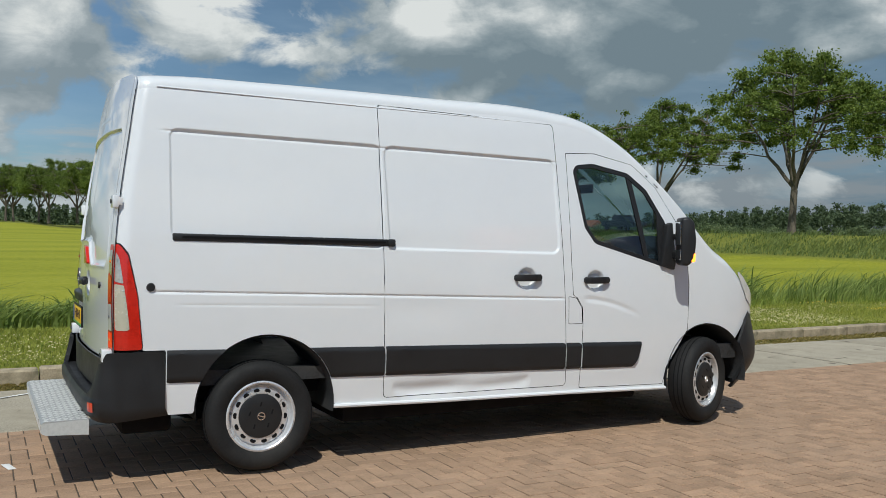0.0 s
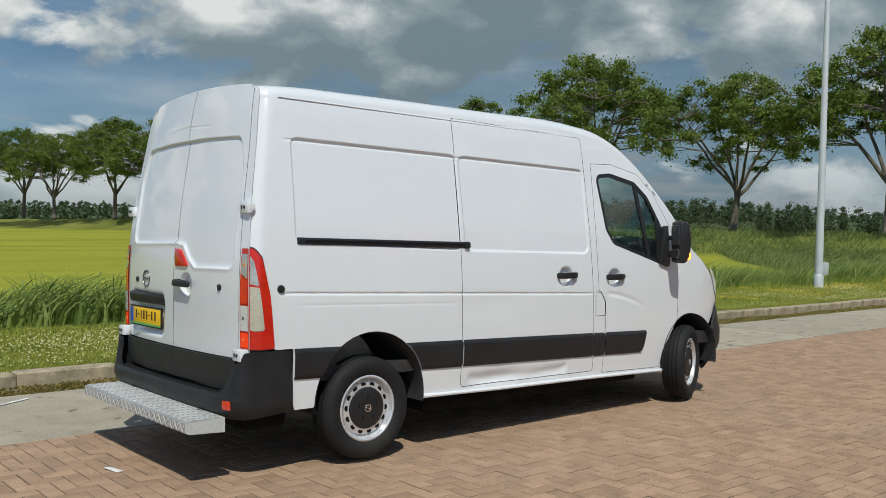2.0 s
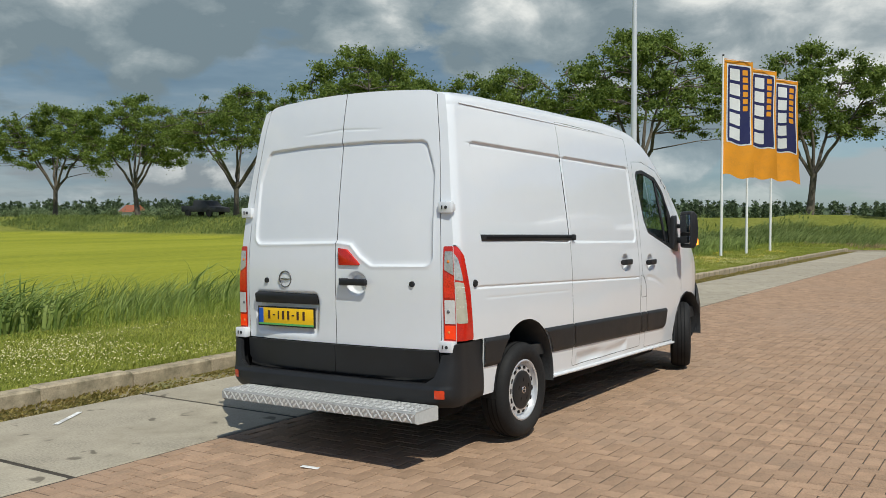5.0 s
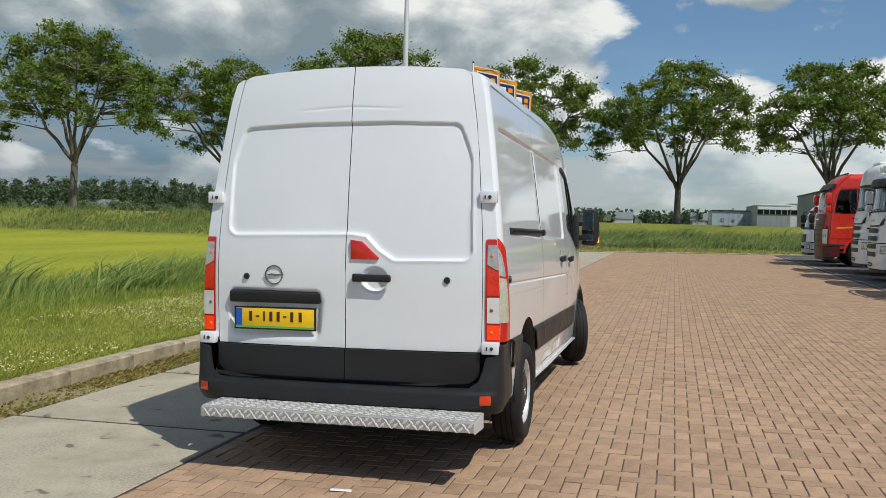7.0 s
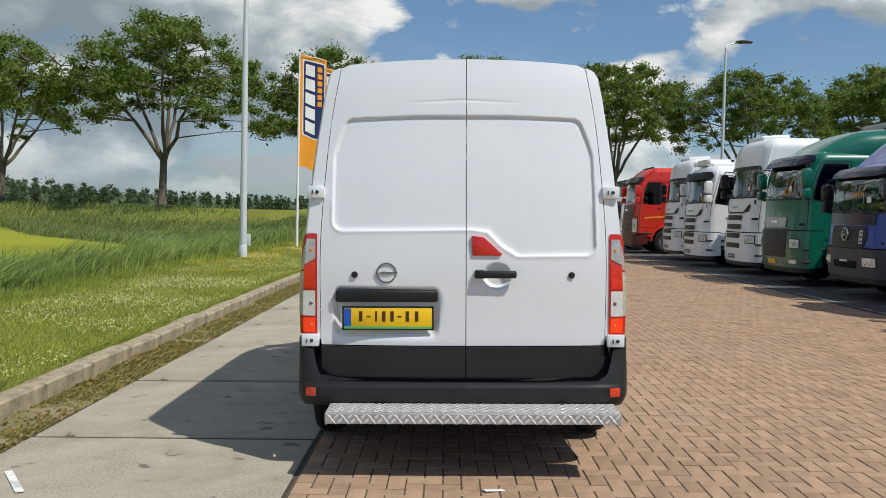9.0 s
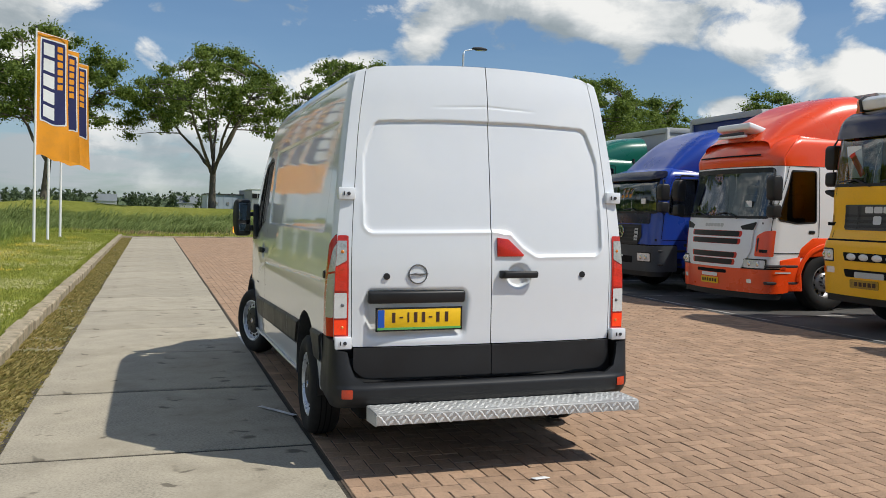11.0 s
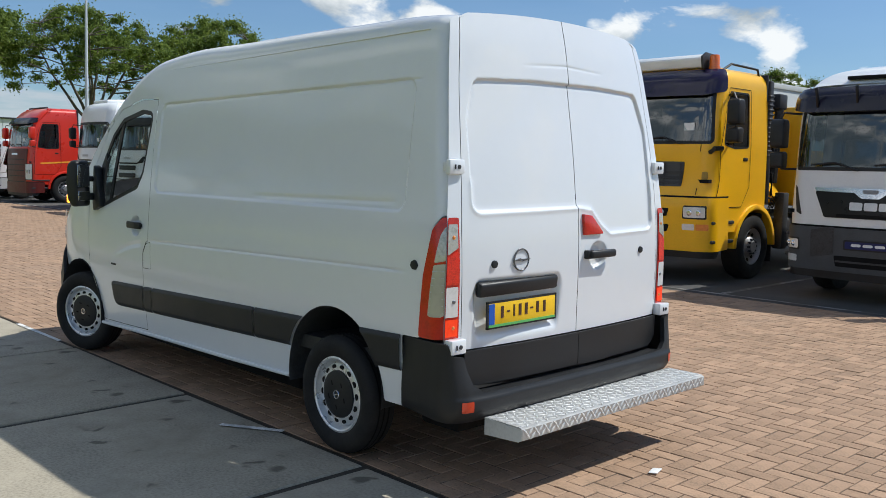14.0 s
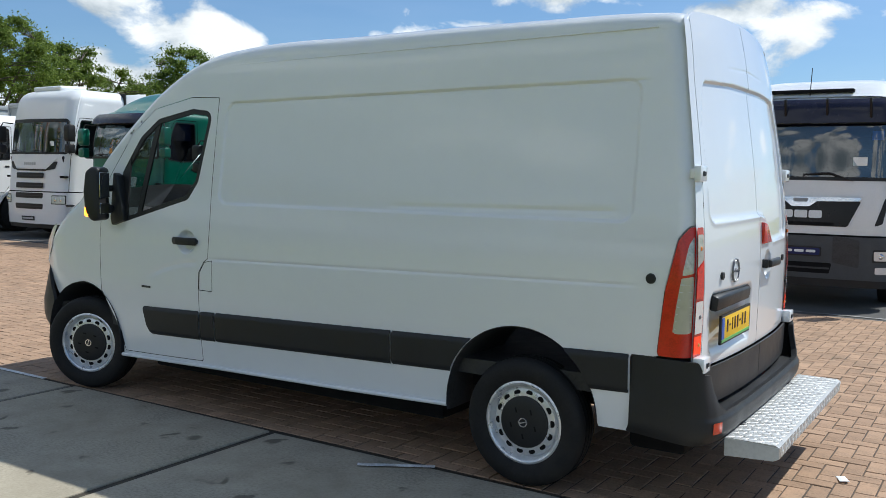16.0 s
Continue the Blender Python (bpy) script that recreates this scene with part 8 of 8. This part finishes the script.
# a scrap of litter on the pavers
part_litter = part("litter", box(-1.4, -0.18, 0.008, 0.05, 0.12, 0.004, 0.001, rot=(4, 5, 20)), "white_plain")
tagged(part_litter, "small white scrap of paper on the pavers", "litter")

# ---- clay pavers, laid in herringbone along the strip ----
PL, PW = 0.212, 0.106


def lay_pavers():
    """Centres and half sizes of all pavers; those at the border are cut."""
    x0, x1, y0, y1 = -22.0, YARD_END, BAY_Y, SLAB_Y0 - 0.012
    i, j = np.meshgrid(np.arange(int(x0 / PW) - 4, int(x1 / PW) + 4), np.arange(int(y0 / PW) - 4, int(y1 / PW) + 4), indexing="ij")
    k = (i - j) % 4
    hor, ver = k == 0, k == 2
    cx = np.concatenate(((i[hor] + 1.0) * PW, (i[ver] + 0.5) * PW))
    cy = np.concatenate(((j[hor] + 0.5) * PW, (j[ver] + 0.0) * PW))
    across = np.concatenate((np.ones(hor.sum(), bool), np.zeros(ver.sum(), bool)))
    hx, hy = np.where(across, PL, PW) / 2, np.where(across, PW, PL) / 2
    ax, bx, ay, by = np.clip(cx - hx, x0, x1), np.clip(cx + hx, x0, x1), np.clip(cy - hy, y0, y1), np.clip(cy + hy, y0, y1)
    ok = (bx - ax > 0.03) & (by - ay > 0.03)
    return ((ax + bx) / 2)[ok], ((ay + by) / 2)[ok], ((bx - ax) / 2)[ok], ((by - ay) / 2)[ok], across[ok]


def paver_shape(hx, hy):
    g, b = 0.0040, 0.003
    hx, hy = np.asarray(hx, float), np.asarray(hy, float)
    rows = []
    for d, z in ((g + b, 0.0), (g, -0.003), (g, -0.02)):
        for sx, sy in ((-1, -1), (1, -1), (1, 1), (-1, 1)):
            rows.append(np.stack((sx * (hx - d), sy * (hy - d), z + 0 * hx), -1))
    f = [(0, 1, 2, 3)] + [(k + i, k + 4 + i, k + 4 + (i + 1) % 4, k + (i + 1) % 4) for k in (0, 4) for i in range(4)]
    return np.stack(rows, -2), np.array(f)


def build_pavers():
    nr = np.random.default_rng(31)
    cx, cy, hx, hy, across = lay_pavers()
    n = len(cx)
    dz, tx, ty = nr.normal(0, 0.0012, n), nr.normal(0, 0.003, n), nr.normal(0, 0.003, n)
    near = (cx > -2.3) & (cx < 0.2) & (cy > -2.85) & (cy < -0.3)
    far = np.nonzero(~near)[0]
    V, f = paver_shape(hx[far], hy[far])
    V[:, :, 2] += V[:, :, 0] * tx[far][:, None] + V[:, :, 1] * (ty[far][:, None] - 0.014)
    V += np.stack((cx[far], cy[far], yard_z(cy[far]) + dz[far]), 1)[:, None, :]
    F = (f[None] + (np.arange(len(far)) * 12)[:, None, None]).reshape(-1, 4)
    tagged(link("pavers", raw("pavers", V.reshape(-1, 3), F), "brick", road, "red-brown clay pavers in herringbone", smooth=False), kind="stuff")
    single = {}
    for flag, (a, b) in ((True, (PL / 2, PW / 2)), (False, (PW / 2, PL / 2))):
        v, f = paver_shape(a, b)
        single[flag] = raw("brick", v, f)
        single[flag].shade_flat()
        single[flag].materials.append(M["brick"])
    for k in np.nonzero(near)[0]:
        ob = new("brick", single[bool(across[k])])
        ob.parent = road
        ob.matrix_world = pose(cx[k], cy[k], float(yard_z(cy[k])) + dz[k], math.degrees(ty[k]) - 0.8, math.degrees(-tx[k]), 0)


build_pavers()
